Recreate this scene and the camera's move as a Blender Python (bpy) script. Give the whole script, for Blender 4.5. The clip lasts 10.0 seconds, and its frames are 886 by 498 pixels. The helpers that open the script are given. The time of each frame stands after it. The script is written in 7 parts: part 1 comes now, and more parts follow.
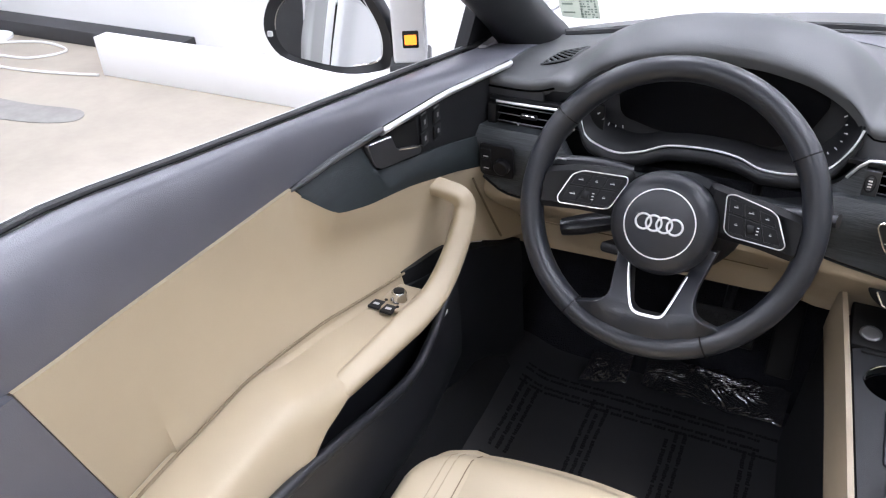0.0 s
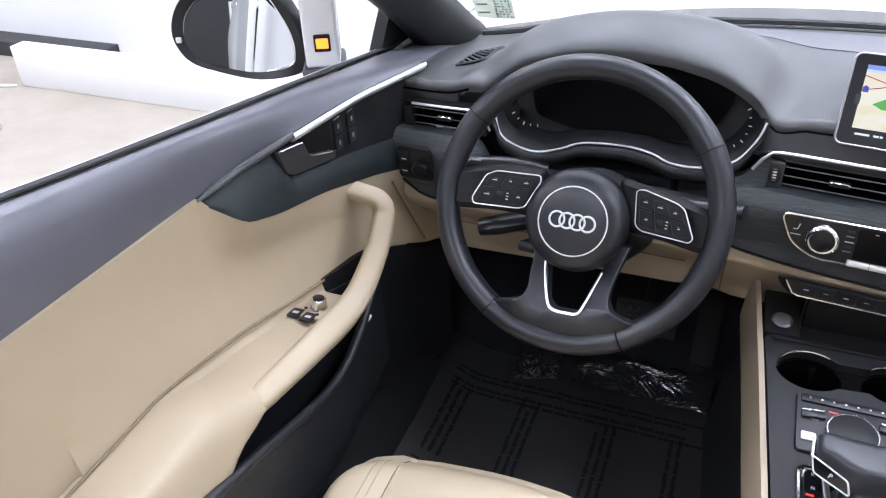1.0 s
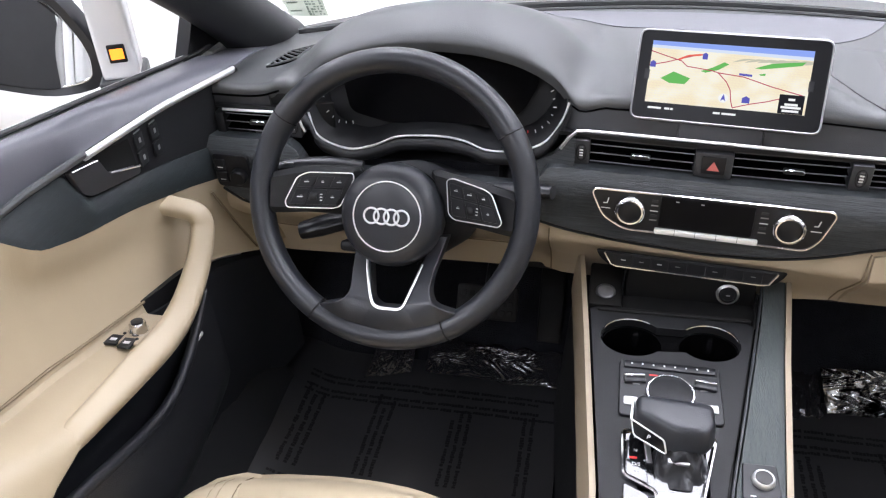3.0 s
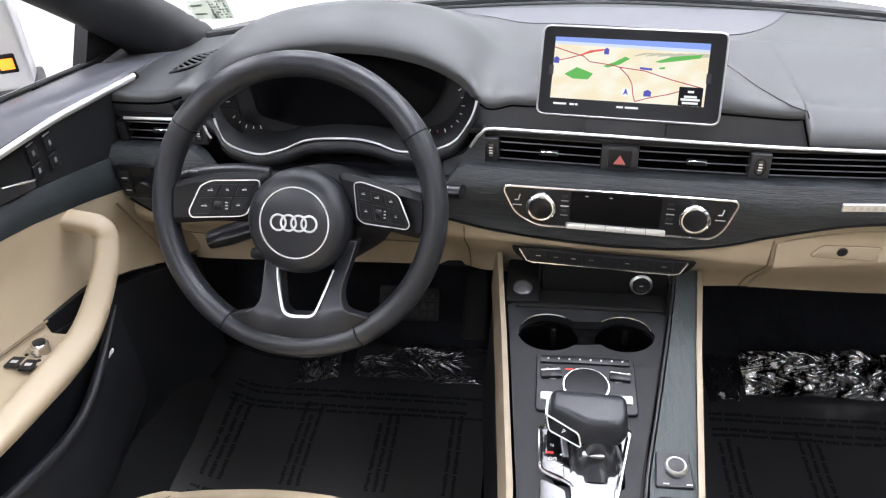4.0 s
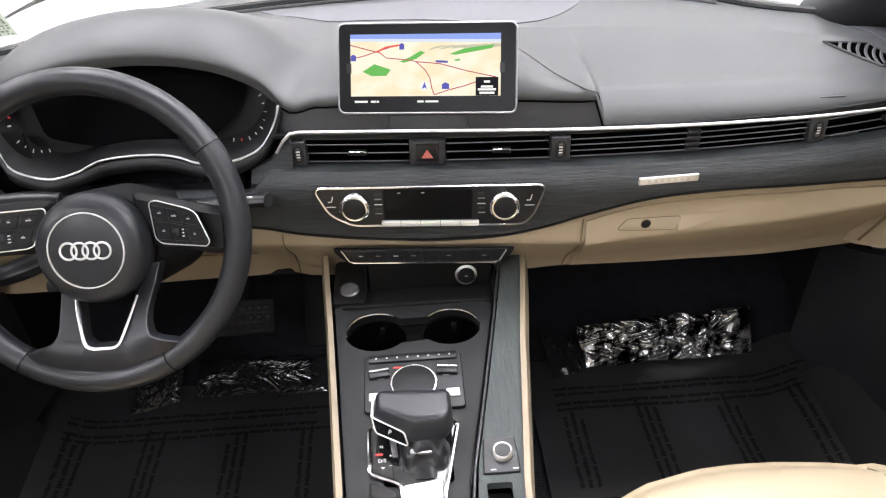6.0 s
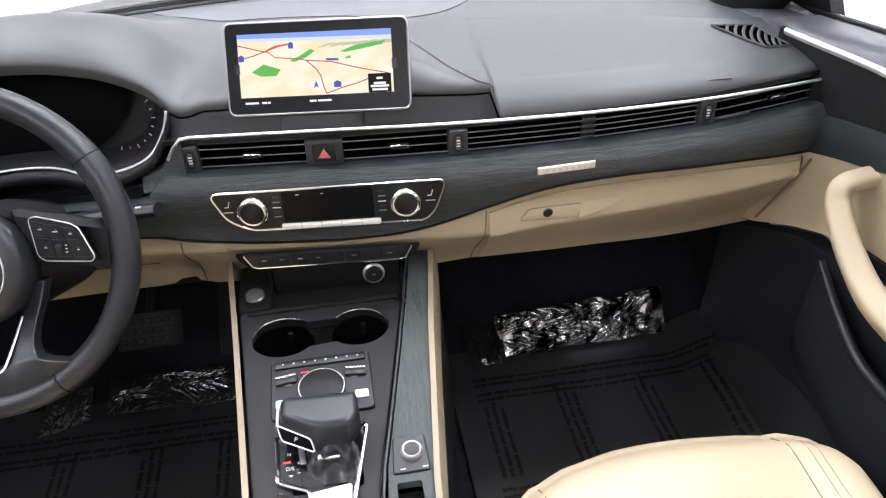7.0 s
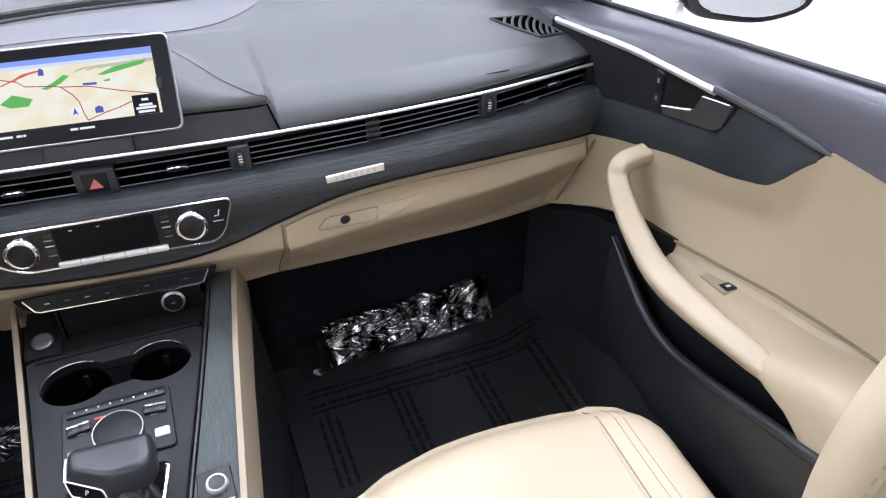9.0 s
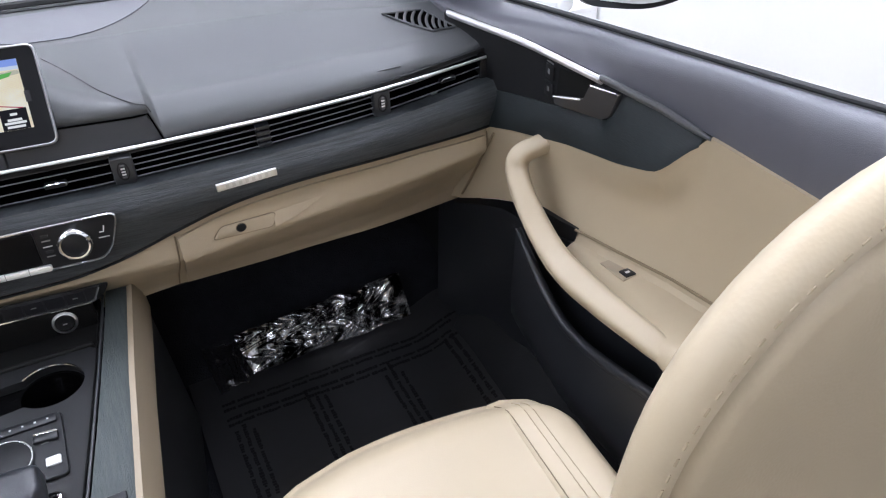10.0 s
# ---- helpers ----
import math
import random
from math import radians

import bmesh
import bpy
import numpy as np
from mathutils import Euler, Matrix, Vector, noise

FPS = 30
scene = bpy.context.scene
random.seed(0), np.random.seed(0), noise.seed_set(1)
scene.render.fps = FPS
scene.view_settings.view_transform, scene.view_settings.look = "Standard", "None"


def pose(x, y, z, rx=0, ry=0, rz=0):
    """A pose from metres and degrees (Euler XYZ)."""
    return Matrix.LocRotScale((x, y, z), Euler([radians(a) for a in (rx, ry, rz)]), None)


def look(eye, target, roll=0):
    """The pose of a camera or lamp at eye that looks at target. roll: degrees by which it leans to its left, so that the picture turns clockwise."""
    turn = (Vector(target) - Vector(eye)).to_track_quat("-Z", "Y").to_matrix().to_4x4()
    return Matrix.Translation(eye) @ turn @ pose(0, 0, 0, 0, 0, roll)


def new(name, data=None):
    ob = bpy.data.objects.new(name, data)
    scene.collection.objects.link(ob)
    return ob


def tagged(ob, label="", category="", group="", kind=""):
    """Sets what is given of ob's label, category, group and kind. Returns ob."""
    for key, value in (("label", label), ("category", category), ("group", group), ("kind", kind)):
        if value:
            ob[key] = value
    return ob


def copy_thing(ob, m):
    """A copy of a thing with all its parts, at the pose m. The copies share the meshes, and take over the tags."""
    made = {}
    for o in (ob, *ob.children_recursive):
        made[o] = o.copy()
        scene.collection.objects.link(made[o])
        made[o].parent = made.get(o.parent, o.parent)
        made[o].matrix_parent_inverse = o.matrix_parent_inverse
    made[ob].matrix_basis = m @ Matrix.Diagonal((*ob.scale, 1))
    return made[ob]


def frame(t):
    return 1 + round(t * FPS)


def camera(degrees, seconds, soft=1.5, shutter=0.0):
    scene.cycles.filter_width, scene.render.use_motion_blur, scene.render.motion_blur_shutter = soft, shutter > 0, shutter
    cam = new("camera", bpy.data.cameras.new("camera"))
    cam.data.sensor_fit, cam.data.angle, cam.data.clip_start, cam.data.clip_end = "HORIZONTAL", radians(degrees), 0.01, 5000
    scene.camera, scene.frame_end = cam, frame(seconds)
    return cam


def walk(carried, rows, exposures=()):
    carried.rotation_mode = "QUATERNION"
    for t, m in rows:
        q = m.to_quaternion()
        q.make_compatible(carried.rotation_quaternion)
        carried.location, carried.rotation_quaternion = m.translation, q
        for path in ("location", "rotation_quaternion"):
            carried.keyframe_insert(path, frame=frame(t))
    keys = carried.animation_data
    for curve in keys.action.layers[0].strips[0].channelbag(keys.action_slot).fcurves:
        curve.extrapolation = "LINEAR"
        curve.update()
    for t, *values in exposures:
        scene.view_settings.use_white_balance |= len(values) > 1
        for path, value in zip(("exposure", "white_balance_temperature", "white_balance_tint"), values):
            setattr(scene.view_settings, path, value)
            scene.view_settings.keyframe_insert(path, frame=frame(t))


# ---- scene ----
cam = camera(59.00, 10.0, soft=1.2)
PATH = [
    (0, (-0.2346, 0.1025, 1.2701), (-1.0005, 1.5845, 0.1669), -2.67),
    (0.5, (-0.218, 0.1149, 1.2683), (-0.9231, 1.6263, 0.1646), -2.58),
    (1, (-0.2044, 0.1242, 1.2679), (-0.846, 1.6617, 0.1614), -2.32),
    (1.5, (-0.1881, 0.1325, 1.2668), (-0.7682, 1.6916, 0.1566), -2.37),
    (2, (-0.1685, 0.1411, 1.2638), (-0.6819, 1.7195, 0.1479), -2.61),
    (2.5, (-0.1488, 0.1497, 1.2634), (-0.5877, 1.7462, 0.1416), -2.72),
    (4, (-0.0918, 0.1743, 1.2633), (-0.3176, 1.8017, 0.1229), -2.34),
    (4.5, (-0.0726, 0.1791, 1.2641), (-0.2278, 1.8121, 0.1199), -2.32),
    (5, (-0.0508, 0.1822, 1.263), (-0.1265, 1.8235, 0.1227), -2.27),
    (5.5, (-0.0321, 0.1873, 1.2606), (-0.0315, 1.8245, 0.1119), -2.14),
    (7, (0.0333, 0.197, 1.2607), (0.2604, 1.7936, 0.0777), -2.14),
    (7.5, (0.0557, 0.1993, 1.2607), (0.3634, 1.7774, 0.0712), -1.8),
    (8, (0.0769, 0.1972, 1.2618), (0.4591, 1.7573, 0.07), -1.61),
    (8.5, (0.1007, 0.1948, 1.2629), (0.5588, 1.7299, 0.0656), -1.69),
    (9, (0.1277, 0.192, 1.2652), (0.6647, 1.6961, 0.0613), -1.8),
    (9.5, (0.1563, 0.19, 1.2661), (0.759, 1.6584, 0.0492), -1.98),
    (10, (0.1815, 0.186, 1.2651), (0.8485, 1.6194, 0.0401), -1.93),
]
walk(cam, [(t, look(eye, target, roll)) for t, eye, target, roll in PATH], exposures=[(0, -0.10, 6150, 11), (1.0, -0.08, 6000, 11), (2.0, -0.05, 6050, 11), (2.5, -0.05, 6250, 11), (4.0, 0.03, 6400, 9),
                                                                        (5.0, 0.08, 6650, 8), (5.5, 0.08, 6800, 9), (7.0, 0.06, 6550, 9), (7.5, 0.05, 6300, 9),
                                                                        (8.0, 0.03, 6250, 10), (9.0, -0.08, 6050, 11), (10.0, -0.40, 6050, 10)])

# ---- light ----
world = bpy.data.worlds.new("world")
scene.world = world
world.use_nodes = True
world.node_tree.nodes["Background"].inputs[0].default_value = (0.96, 0.98, 1.0, 1)
world.node_tree.nodes["Background"].inputs[1].default_value = 0.2
LAMP_WATTS = 17.5
scene.view_settings.exposure = 0.0


# ---- materials ----
def material(name, colour, rough=0.5, metal=0.0, grain=0.0, grain_size=400.0, mottle=0.0, mottle_size=6.0, coat=0.0, spec=0.5,
             streak=None, bump_dist=0.001, emit=0.0, tint=None):
    m = bpy.data.materials.new(name)
    m.use_nodes = True
    nt = m.node_tree
    bsdf = nt.nodes["Principled BSDF"]
    bsdf.inputs["Base Color"].default_value = (*colour, 1)
    bsdf.inputs["Roughness"].default_value = rough
    bsdf.inputs["Metallic"].default_value = metal
    bsdf.inputs["Coat Weight"].default_value = coat
    bsdf.inputs["Coat Roughness"].default_value = 0.08
    bsdf.inputs["Specular IOR Level"].default_value = spec
    co = nt.nodes.new("ShaderNodeTexCoord")
    mp = nt.nodes.new("ShaderNodeMapping")
    nt.links.new(co.outputs["Object"], mp.inputs["Vector"])
    if streak:
        mp.inputs["Scale"].default_value = streak
    if mottle:
        n = nt.nodes.new("ShaderNodeTexNoise")
        n.inputs["Scale"].default_value = mottle_size
        n.inputs["Detail"].default_value = 6
        n.inputs["Roughness"].default_value = 0.65
        nt.links.new(mp.outputs["Vector"], n.inputs["Vector"])
        ramp = nt.nodes.new("ShaderNodeMapRange")
        ramp.inputs["From Min"].default_value, ramp.inputs["From Max"].default_value = 0.3, 0.7
        nt.links.new(n.outputs["Fac"], ramp.inputs["Value"])
        mix = nt.nodes.new("ShaderNodeMix")
        mix.data_type = "RGBA"
        other = tint or tuple(c * (1 - mottle) for c in colour)
        mix.inputs["A"].default_value = (*other, 1)
        mix.inputs["B"].default_value = (*colour, 1)
        nt.links.new(ramp.outputs["Result"], mix.inputs["Factor"])
        nt.links.new(mix.outputs["Result"], bsdf.inputs["Base Color"])
        rr = nt.nodes.new("ShaderNodeMapRange")
        rr.inputs["To Min"].default_value, rr.inputs["To Max"].default_value = max(rough - 0.07, 0.02), min(rough + 0.07, 1)
        nt.links.new(n.outputs["Fac"], rr.inputs["Value"])
        nt.links.new(rr.outputs["Result"], bsdf.inputs["Roughness"])
    if grain:
        g = nt.nodes.new("ShaderNodeTexNoise" if streak else "ShaderNodeTexVoronoi")
        g.inputs["Scale"].default_value = grain_size
        nt.links.new(mp.outputs["Vector"], g.inputs["Vector"])
        b = nt.nodes.new("ShaderNodeBump")
        b.inputs["Strength"].default_value = grain
        b.inputs["Distance"].default_value = bump_dist
        nt.links.new(g.outputs[0], b.inputs["Height"])
        nt.links.new(b.outputs["Normal"], bsdf.inputs["Normal"])
    if emit:
        bsdf.inputs["Emission Color"].default_value = (*colour, 1)
        bsdf.inputs["Emission Strength"].default_value = emit
    return m


SOFT = material("soft_touch_charcoal", (0.074, 0.077, 0.0795), 0.42, grain=0.12, grain_size=900, mottle=0.12, mottle_size=9)
DOOR_TOP = material("door_top_charcoal", (0.118, 0.119, 0.136), 0.33, grain=0.15, grain_size=900, mottle=0.12, mottle_size=9)
WOOD = material("open_pore_grey_oak", (0.064, 0.072, 0.077), 0.46, grain=0.8, grain_size=60, mottle=0.55, mottle_size=20,
                streak=(0.9, 0.9, 26.0), bump_dist=0.0016, tint=(0.013, 0.015, 0.017))
WOOD_Y = material("open_pore_grey_oak_lengthwise", (0.084, 0.097, 0.092), 0.5, grain=0.8, grain_size=90, mottle=0.55, mottle_size=14,
                  streak=(24.0, 0.7, 24.0), bump_dist=0.0015, tint=(0.050, 0.061, 0.064))
# The dash's grey oak, darkened: shade on the driver's inlay put into the colour.
DOOR_WOOD = material("open_pore_grey_oak_shaded", (0.017, 0.0225, 0.0245), 0.52, grain=0.5, grain_size=60, mottle=0.5, mottle_size=18, spec=0.3,
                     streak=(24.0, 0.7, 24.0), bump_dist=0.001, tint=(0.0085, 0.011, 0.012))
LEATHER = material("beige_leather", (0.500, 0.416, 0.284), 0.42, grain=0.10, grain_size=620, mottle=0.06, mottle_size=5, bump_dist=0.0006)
# LEATHER made about 14 percent darker, for door panels, armrests and handles.
DOOR_LEATHER = material("beige_leather_darker", (0.430, 0.356, 0.243), 0.45, grain=0.10, grain_size=620, mottle=0.06, mottle_size=5, bump_dist=0.0006)
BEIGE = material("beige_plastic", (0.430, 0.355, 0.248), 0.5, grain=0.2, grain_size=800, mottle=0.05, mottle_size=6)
RIM = material("black_wheel_leather", (0.018, 0.020, 0.025), 0.34, grain=0.10, grain_size=700, mottle=0.15, mottle_size=12)
BLACK = material("matte_black_plastic", (0.012, 0.0125, 0.014), 0.5, grain=0.12, grain_size=900, mottle=0.15, mottle_size=9, spec=0.3)
SATIN_BLACK = material("satin_black_plastic", (0.0105, 0.011, 0.0132), 0.32, spec=0.35, mottle=0.1, mottle_size=20)
GLOSS = material("gloss_black", (0.008, 0.008, 0.009), 0.07, coat=0.4)
CLUSTER_GLASS = material("unlit_cluster_glass", (0.0015, 0.0015, 0.002), 0.2, spec=0.05)
DISPLAY = material("dark_display_glass", (0.003, 0.003, 0.004), 0.3, spec=0.15)
LINING = material("black_lining", (0.013, 0.013, 0.014), 0.75, spec=0.2, mottle=0.1, mottle_size=12)
CHROME = material("chrome", (0.82, 0.82, 0.83), 0.12, metal=1.0)
LEDGE = material("grey_satin_ledge", (0.115, 0.118, 0.124), 0.4, mottle=0.1, mottle_size=12)
STRIP = material("bright_satin_aluminium", (0.95, 0.95, 0.95), 0.5, metal=0.75)
ALU = material("satin_aluminium", (0.90, 0.90, 0.90), 0.42, metal=1.0, grain=0.1, grain_size=500)
PALE = material("pale_satin_plastic", (0.75, 0.75, 0.74), 0.35)
DARK_TRIM = material("dark_moulded_trim", (0.014, 0.015, 0.018), 0.45, grain=0.15, grain_size=800, mottle=0.15, mottle_size=9)
FOOT_TRIM = material("dark_footwell_trim", (0.0115, 0.012, 0.0135), 0.7, grain=0.2, grain_size=600, mottle=0.15, mottle_size=9, spec=0.3)
CARPET = material("black_carpet", (0.022, 0.023, 0.028), 0.95, grain=0.9, grain_size=500, mottle=0.3, mottle_size=40, spec=0.1, bump_dist=0.003)
FILM = material("black_protective_film", (0.026, 0.026, 0.028), 0.30, spec=0.7, grain=0.12, grain_size=60, mottle=0.1, mottle_size=8)
# White and black noise patches paint the glints of light on this film.
CRINKLE = material("crinkled_film_painted_glints", (0.75, 0.75, 0.76), 0.06, metal=0.85, spec=1.0, mottle=0.99, mottle_size=38, streak=(1.4, 1.4, 0.42), tint=(0.002, 0.002, 0.002))
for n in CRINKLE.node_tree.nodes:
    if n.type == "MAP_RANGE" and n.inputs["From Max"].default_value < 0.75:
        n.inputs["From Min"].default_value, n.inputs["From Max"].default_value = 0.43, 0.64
DARK_CRINKLE = material("dark_crinkled_film", (0.020, 0.020, 0.022), 0.09, coat=1.0, spec=1.0)
# Cup holders and vent interiors: the shade inside them is put into this colour.
RECESS_BLACK = material("recess_shade_black", (0.0022, 0.0022, 0.0024), 0.22, spec=0.18)
PRINT = material("black_print", (0.007, 0.007, 0.007), 0.6, spec=0.2)
MAT_PRINT = material("faint_mat_print", (0.010, 0.010, 0.011), 0.3, spec=0.3)
LEVER = material("brushed_dark_metal", (0.19, 0.19, 0.20), 0.36, metal=0.9, mottle=0.1, mottle_size=30)
LEVER_LIGHT = material("satin_silver", (0.45, 0.45, 0.46), 0.35, metal=0.9)
RUBBER = material("black_rubber", (0.012, 0.012, 0.013), 0.6)
WHITE_PAINT = material("white_car_paint", (0.82, 0.82, 0.82), 0.25, coat=0.5)
WALL = material("white_wall_paint", (0.86, 0.86, 0.85), 0.7, grain=0.2, grain_size=60, mottle=0.04, mottle_size=1.5)
CONCRETE = material("stained_concrete", (0.40, 0.355, 0.29), 0.5, grain=0.3, grain_size=40, mottle=0.32, mottle_size=1.9)
STAIN = material("grey_floor_patch", (0.29, 0.28, 0.26), 0.6, mottle=0.35, mottle_size=9)
SKIRT = material("dark_grey_skirting", (0.035, 0.035, 0.038), 0.6, mottle=0.2, mottle_size=8)
STITCH = material("beige_thread", (0.40, 0.325, 0.215), 0.8)
SEAM = material("dark_seam", (0.20, 0.158, 0.10), 0.8)
DIM_SYMBOL = material("grey_symbol_print", (0.20, 0.20, 0.20), 0.5)
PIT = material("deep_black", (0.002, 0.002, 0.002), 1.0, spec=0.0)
# BEIGE scaled darker, so the console sides hold their shade in the colour.
CONSOLE_BEIGE = material("beige_plastic_darkened", (0.32, 0.264, 0.186), 0.5, grain=0.3, grain_size=800, mottle=0.05, mottle_size=6)
SYMBOL = material("white_symbol_print", (0.65, 0.65, 0.65), 0.5)
# Red marks and the gear indicator, with a faint emission.
RED = material("red_glowing_mark", (0.55, 0.03, 0.03), 0.4, emit=0.4)
VENT_GREY = material("grey_vent_divider", (0.034, 0.036, 0.040), 0.42, grain=0.1, grain_size=900, mottle=0.12, mottle_size=20)
PINK = material("hazard_triangle_red", (0.60, 0.16, 0.14), 0.4)
AMBER = material("amber_indicator_light", (1.0, 0.33, 0.03), 0.3, emit=1.5)
MIRROR = material("mirror_glass", (0.86, 0.88, 0.88), 0.01, metal=1.0)
GREEN_INK = material("green_grey_print", (0.30, 0.36, 0.30), 0.6)
LAMP = material("lamp_diffuser", (0.93, 0.935, 1.03), 0.5, emit=LAMP_WATTS)


def clear_glass(name):
    m = bpy.data.materials.new(name)
    m.use_nodes = True
    nt = m.node_tree
    nt.nodes.remove(nt.nodes["Principled BSDF"])
    clear = nt.nodes.new("ShaderNodeBsdfTransparent")
    gloss = nt.nodes.new("ShaderNodeBsdfGlossy")
    gloss.inputs["Roughness"].default_value = 0.02
    mix = nt.nodes.new("ShaderNodeMixShader")
    mix.inputs[0].default_value = 0.04
    nt.links.new(clear.outputs[0], mix.inputs[1])
    nt.links.new(gloss.outputs[0], mix.inputs[2])
    nt.links.new(mix.outputs[0], nt.nodes["Material Output"].inputs[0])
    return m


GLASS = clear_glass("clear_glass")


def thin_paper(name, colour):
    """Paper that lets daylight through from behind."""
    m = material(name, colour, 0.7, mottle=0.12, mottle_size=60)
    nt = m.node_tree
    back = nt.nodes.new("ShaderNodeBsdfTranslucent")
    back.inputs[0].default_value = (*colour, 1)
    mix = nt.nodes.new("ShaderNodeMixShader")
    mix.inputs[0].default_value = 0.6
    nt.links.new(nt.nodes["Principled BSDF"].outputs[0], mix.inputs[1])
    nt.links.new(back.outputs[0], mix.inputs[2])
    nt.links.new(mix.outputs[0], nt.nodes["Material Output"].inputs[0])
    return m


PAPER = thin_paper("sticker_paper", (0.74, 0.77, 0.70))


# ---- mesh tools ----
def thing(name, at, label, category, group="", kind=""):
    ob = new(name)
    ob.empty_display_size = 0.05
    ob.location = at
    return tagged(ob, label, category, group, kind)


def part(name, bm, mat, parent=None, label="", sharp=38.0, flip=True):
    if flip:
        bmesh.ops.recalc_face_normals(bm, faces=bm.faces)
    me = bpy.data.meshes.new(name)
    bm.to_mesh(me)
    bm.free()
    for p in me.polygons:
        p.use_smooth = True
    me.set_sharp_from_angle(angle=radians(sharp))
    me.materials.append(mat)
    ob = new(name, me)
    if parent is not None:
        ob.parent = parent
        ob.matrix_parent_inverse = Matrix.Translation(parent.location).inverted()
    if label:
        ob["label"] = label
    return ob


def V(*a):
    return Vector(a)


def spline(pts, n=6, cyclic=False):
    """A Catmull-Rom curve through the points."""
    pts = [Vector(p) for p in pts]
    k, out = len(pts), []
    for i in range(k if cyclic else k - 1):
        p1, p2 = pts[i], pts[(i + 1) % k]
        p0 = pts[i - 1] if i or cyclic else p1
        p3 = pts[(i + 2) % k] if i + 2 < k or cyclic else p2
        for j in range(n):
            t = j / n
            out.append(0.5 * (2 * p1 + (p2 - p0) * t + (2 * p0 - 5 * p1 + 4 * p2 - p3) * t * t + (3 * p1 - p0 - 3 * p2 + p3) * t ** 3))
    if not cyclic:
        out.append(pts[-1].copy())
    return out


def loft(bm, rings, ring_closed=True, caps=True, path_closed=False):
    rows = [[bm.verts.new(p) for p in r] for r in rings]
    n = len(rows[0])
    pairs = list(zip(rows, rows[1:])) + ([(rows[-1], rows[0])] if path_closed else [])
    for a, b in pairs:
        for i in range(n if ring_closed else n - 1):
            j = (i + 1) % n
            bm.faces.new((a[i], a[j], b[j], b[i]))
    if caps and ring_closed and not path_closed:
        bm.faces.new(rows[0][::-1])
        bm.faces.new(rows[-1])
    return rows


def tube(bm, pts, r, seg=8, cyclic=False, flat=1.0, up=None):
    """Sweeps an ellipse (r wide, r * flat along up) along the points."""
    pts = [Vector(p) for p in pts]
    n, rings = len(pts), []
    u = Vector(up) if up is not None else None
    last = None
    for i, p in enumerate(pts):
        a = pts[(i - 1) % n] if cyclic or i else p
        b = pts[(i + 1) % n] if cyclic or i + 1 < n else p
        t = (b - a).normalized()
        ref = u if u is not None else (last if last is not None else (V(0, 0, 1) if abs(t.z) < 0.9 else V(0, 1, 0)))
        side = t.cross(ref).normalized()
        w = side.cross(t).normalized()
        last = w
        rr = r[i] if isinstance(r, (list, tuple)) else r
        rings.append([p + side * math.cos(q) * rr + w * math.sin(q) * rr * flat for q in (2 * math.pi * k / seg for k in range(seg))])
    loft(bm, rings, caps=not cyclic, path_closed=cyclic)
    return bm


def strap(bm, pts, wide, tall, up, seg=24, e=0.6):
    """Sweeps a soft-cornered rectangle (half sizes wide across and tall along up) along the points."""
    rings = []
    for i, p in enumerate(pts):
        t = (pts[min(i + 1, len(pts) - 1)] - pts[max(i - 1, 0)]).normalized()
        side = t.cross(Vector(up)).normalized()
        w = side.cross(t).normalized()
        ring = []
        for k in range(seg):
            c, d = math.cos(2 * math.pi * k / seg), math.sin(2 * math.pi * k / seg)
            ring.append(p + side * math.copysign(abs(c) ** e, c) * wide[i] + w * math.copysign(abs(d) ** e, d) * tall[i])
        rings.append(ring)
    loft(bm, rings)
    return bm


def rbox(bm, lo, hi, r=0.003, seg=2, m=None):
    """A box between two corners with rounded edges."""
    lo, hi = Vector(lo), Vector(hi)
    made = bmesh.ops.create_cube(bm, size=1.0, matrix=Matrix.LocRotScale((lo + hi) / 2, None, hi - lo))
    vs = made["verts"]
    if r:
        es = list({e for v in vs for e in v.link_edges})
        out = bmesh.ops.bevel(bm, geom=es, offset=r, segments=seg, profile=0.5, affect="EDGES", clamp_overlap=True)
        vs = list({v for f in out["faces"] for v in f.verts} | {v for v in vs if v.is_valid})
    if m is not None:
        bmesh.ops.transform(bm, matrix=m, verts=[v for v in vs if v.is_valid])
    return bm


def lathe(bm, profile, m=None, seg=32, closed=False, caps=True):
    """Turns (radius, height) pairs round z; radius 0 at an end closes it."""
    m = m or Matrix.Identity(4)
    rings = [[m @ V(r * math.cos(2 * math.pi * k / seg), r * math.sin(2 * math.pi * k / seg), h) for k in range(seg)] for r, h in profile]
    loft(bm, rings, caps=caps, path_closed=closed)
    return bm


def plate(bm, outline, depth, m=None, bevel=0.0):
    """A flat outline in xy, raised to z = depth, with a chamfered upper edge."""
    m = m or Matrix.Identity(4)
    pts = [V(p[0], p[1], 0) for p in outline]
    area = sum(a.x * b.y - b.x * a.y for a, b in zip(pts, pts[1:] + pts[:1]))
    if area < 0:
        pts.reverse()
    rings = [pts]
    if bevel:
        rings.append([p + V(0, 0, depth - bevel) for p in pts])
        n, inner = len(pts), []
        for i, p in enumerate(pts):
            t = (pts[(i + 1) % n] - pts[i - 1]).normalized()
            inner.append(p + V(-t.y, t.x, 0) * bevel + V(0, 0, depth))
        rings.append(inner)
    else:
        rings.append([p + V(0, 0, depth) for p in pts])
    loft(bm, [[m @ p for p in r] for r in rings])
    return bm


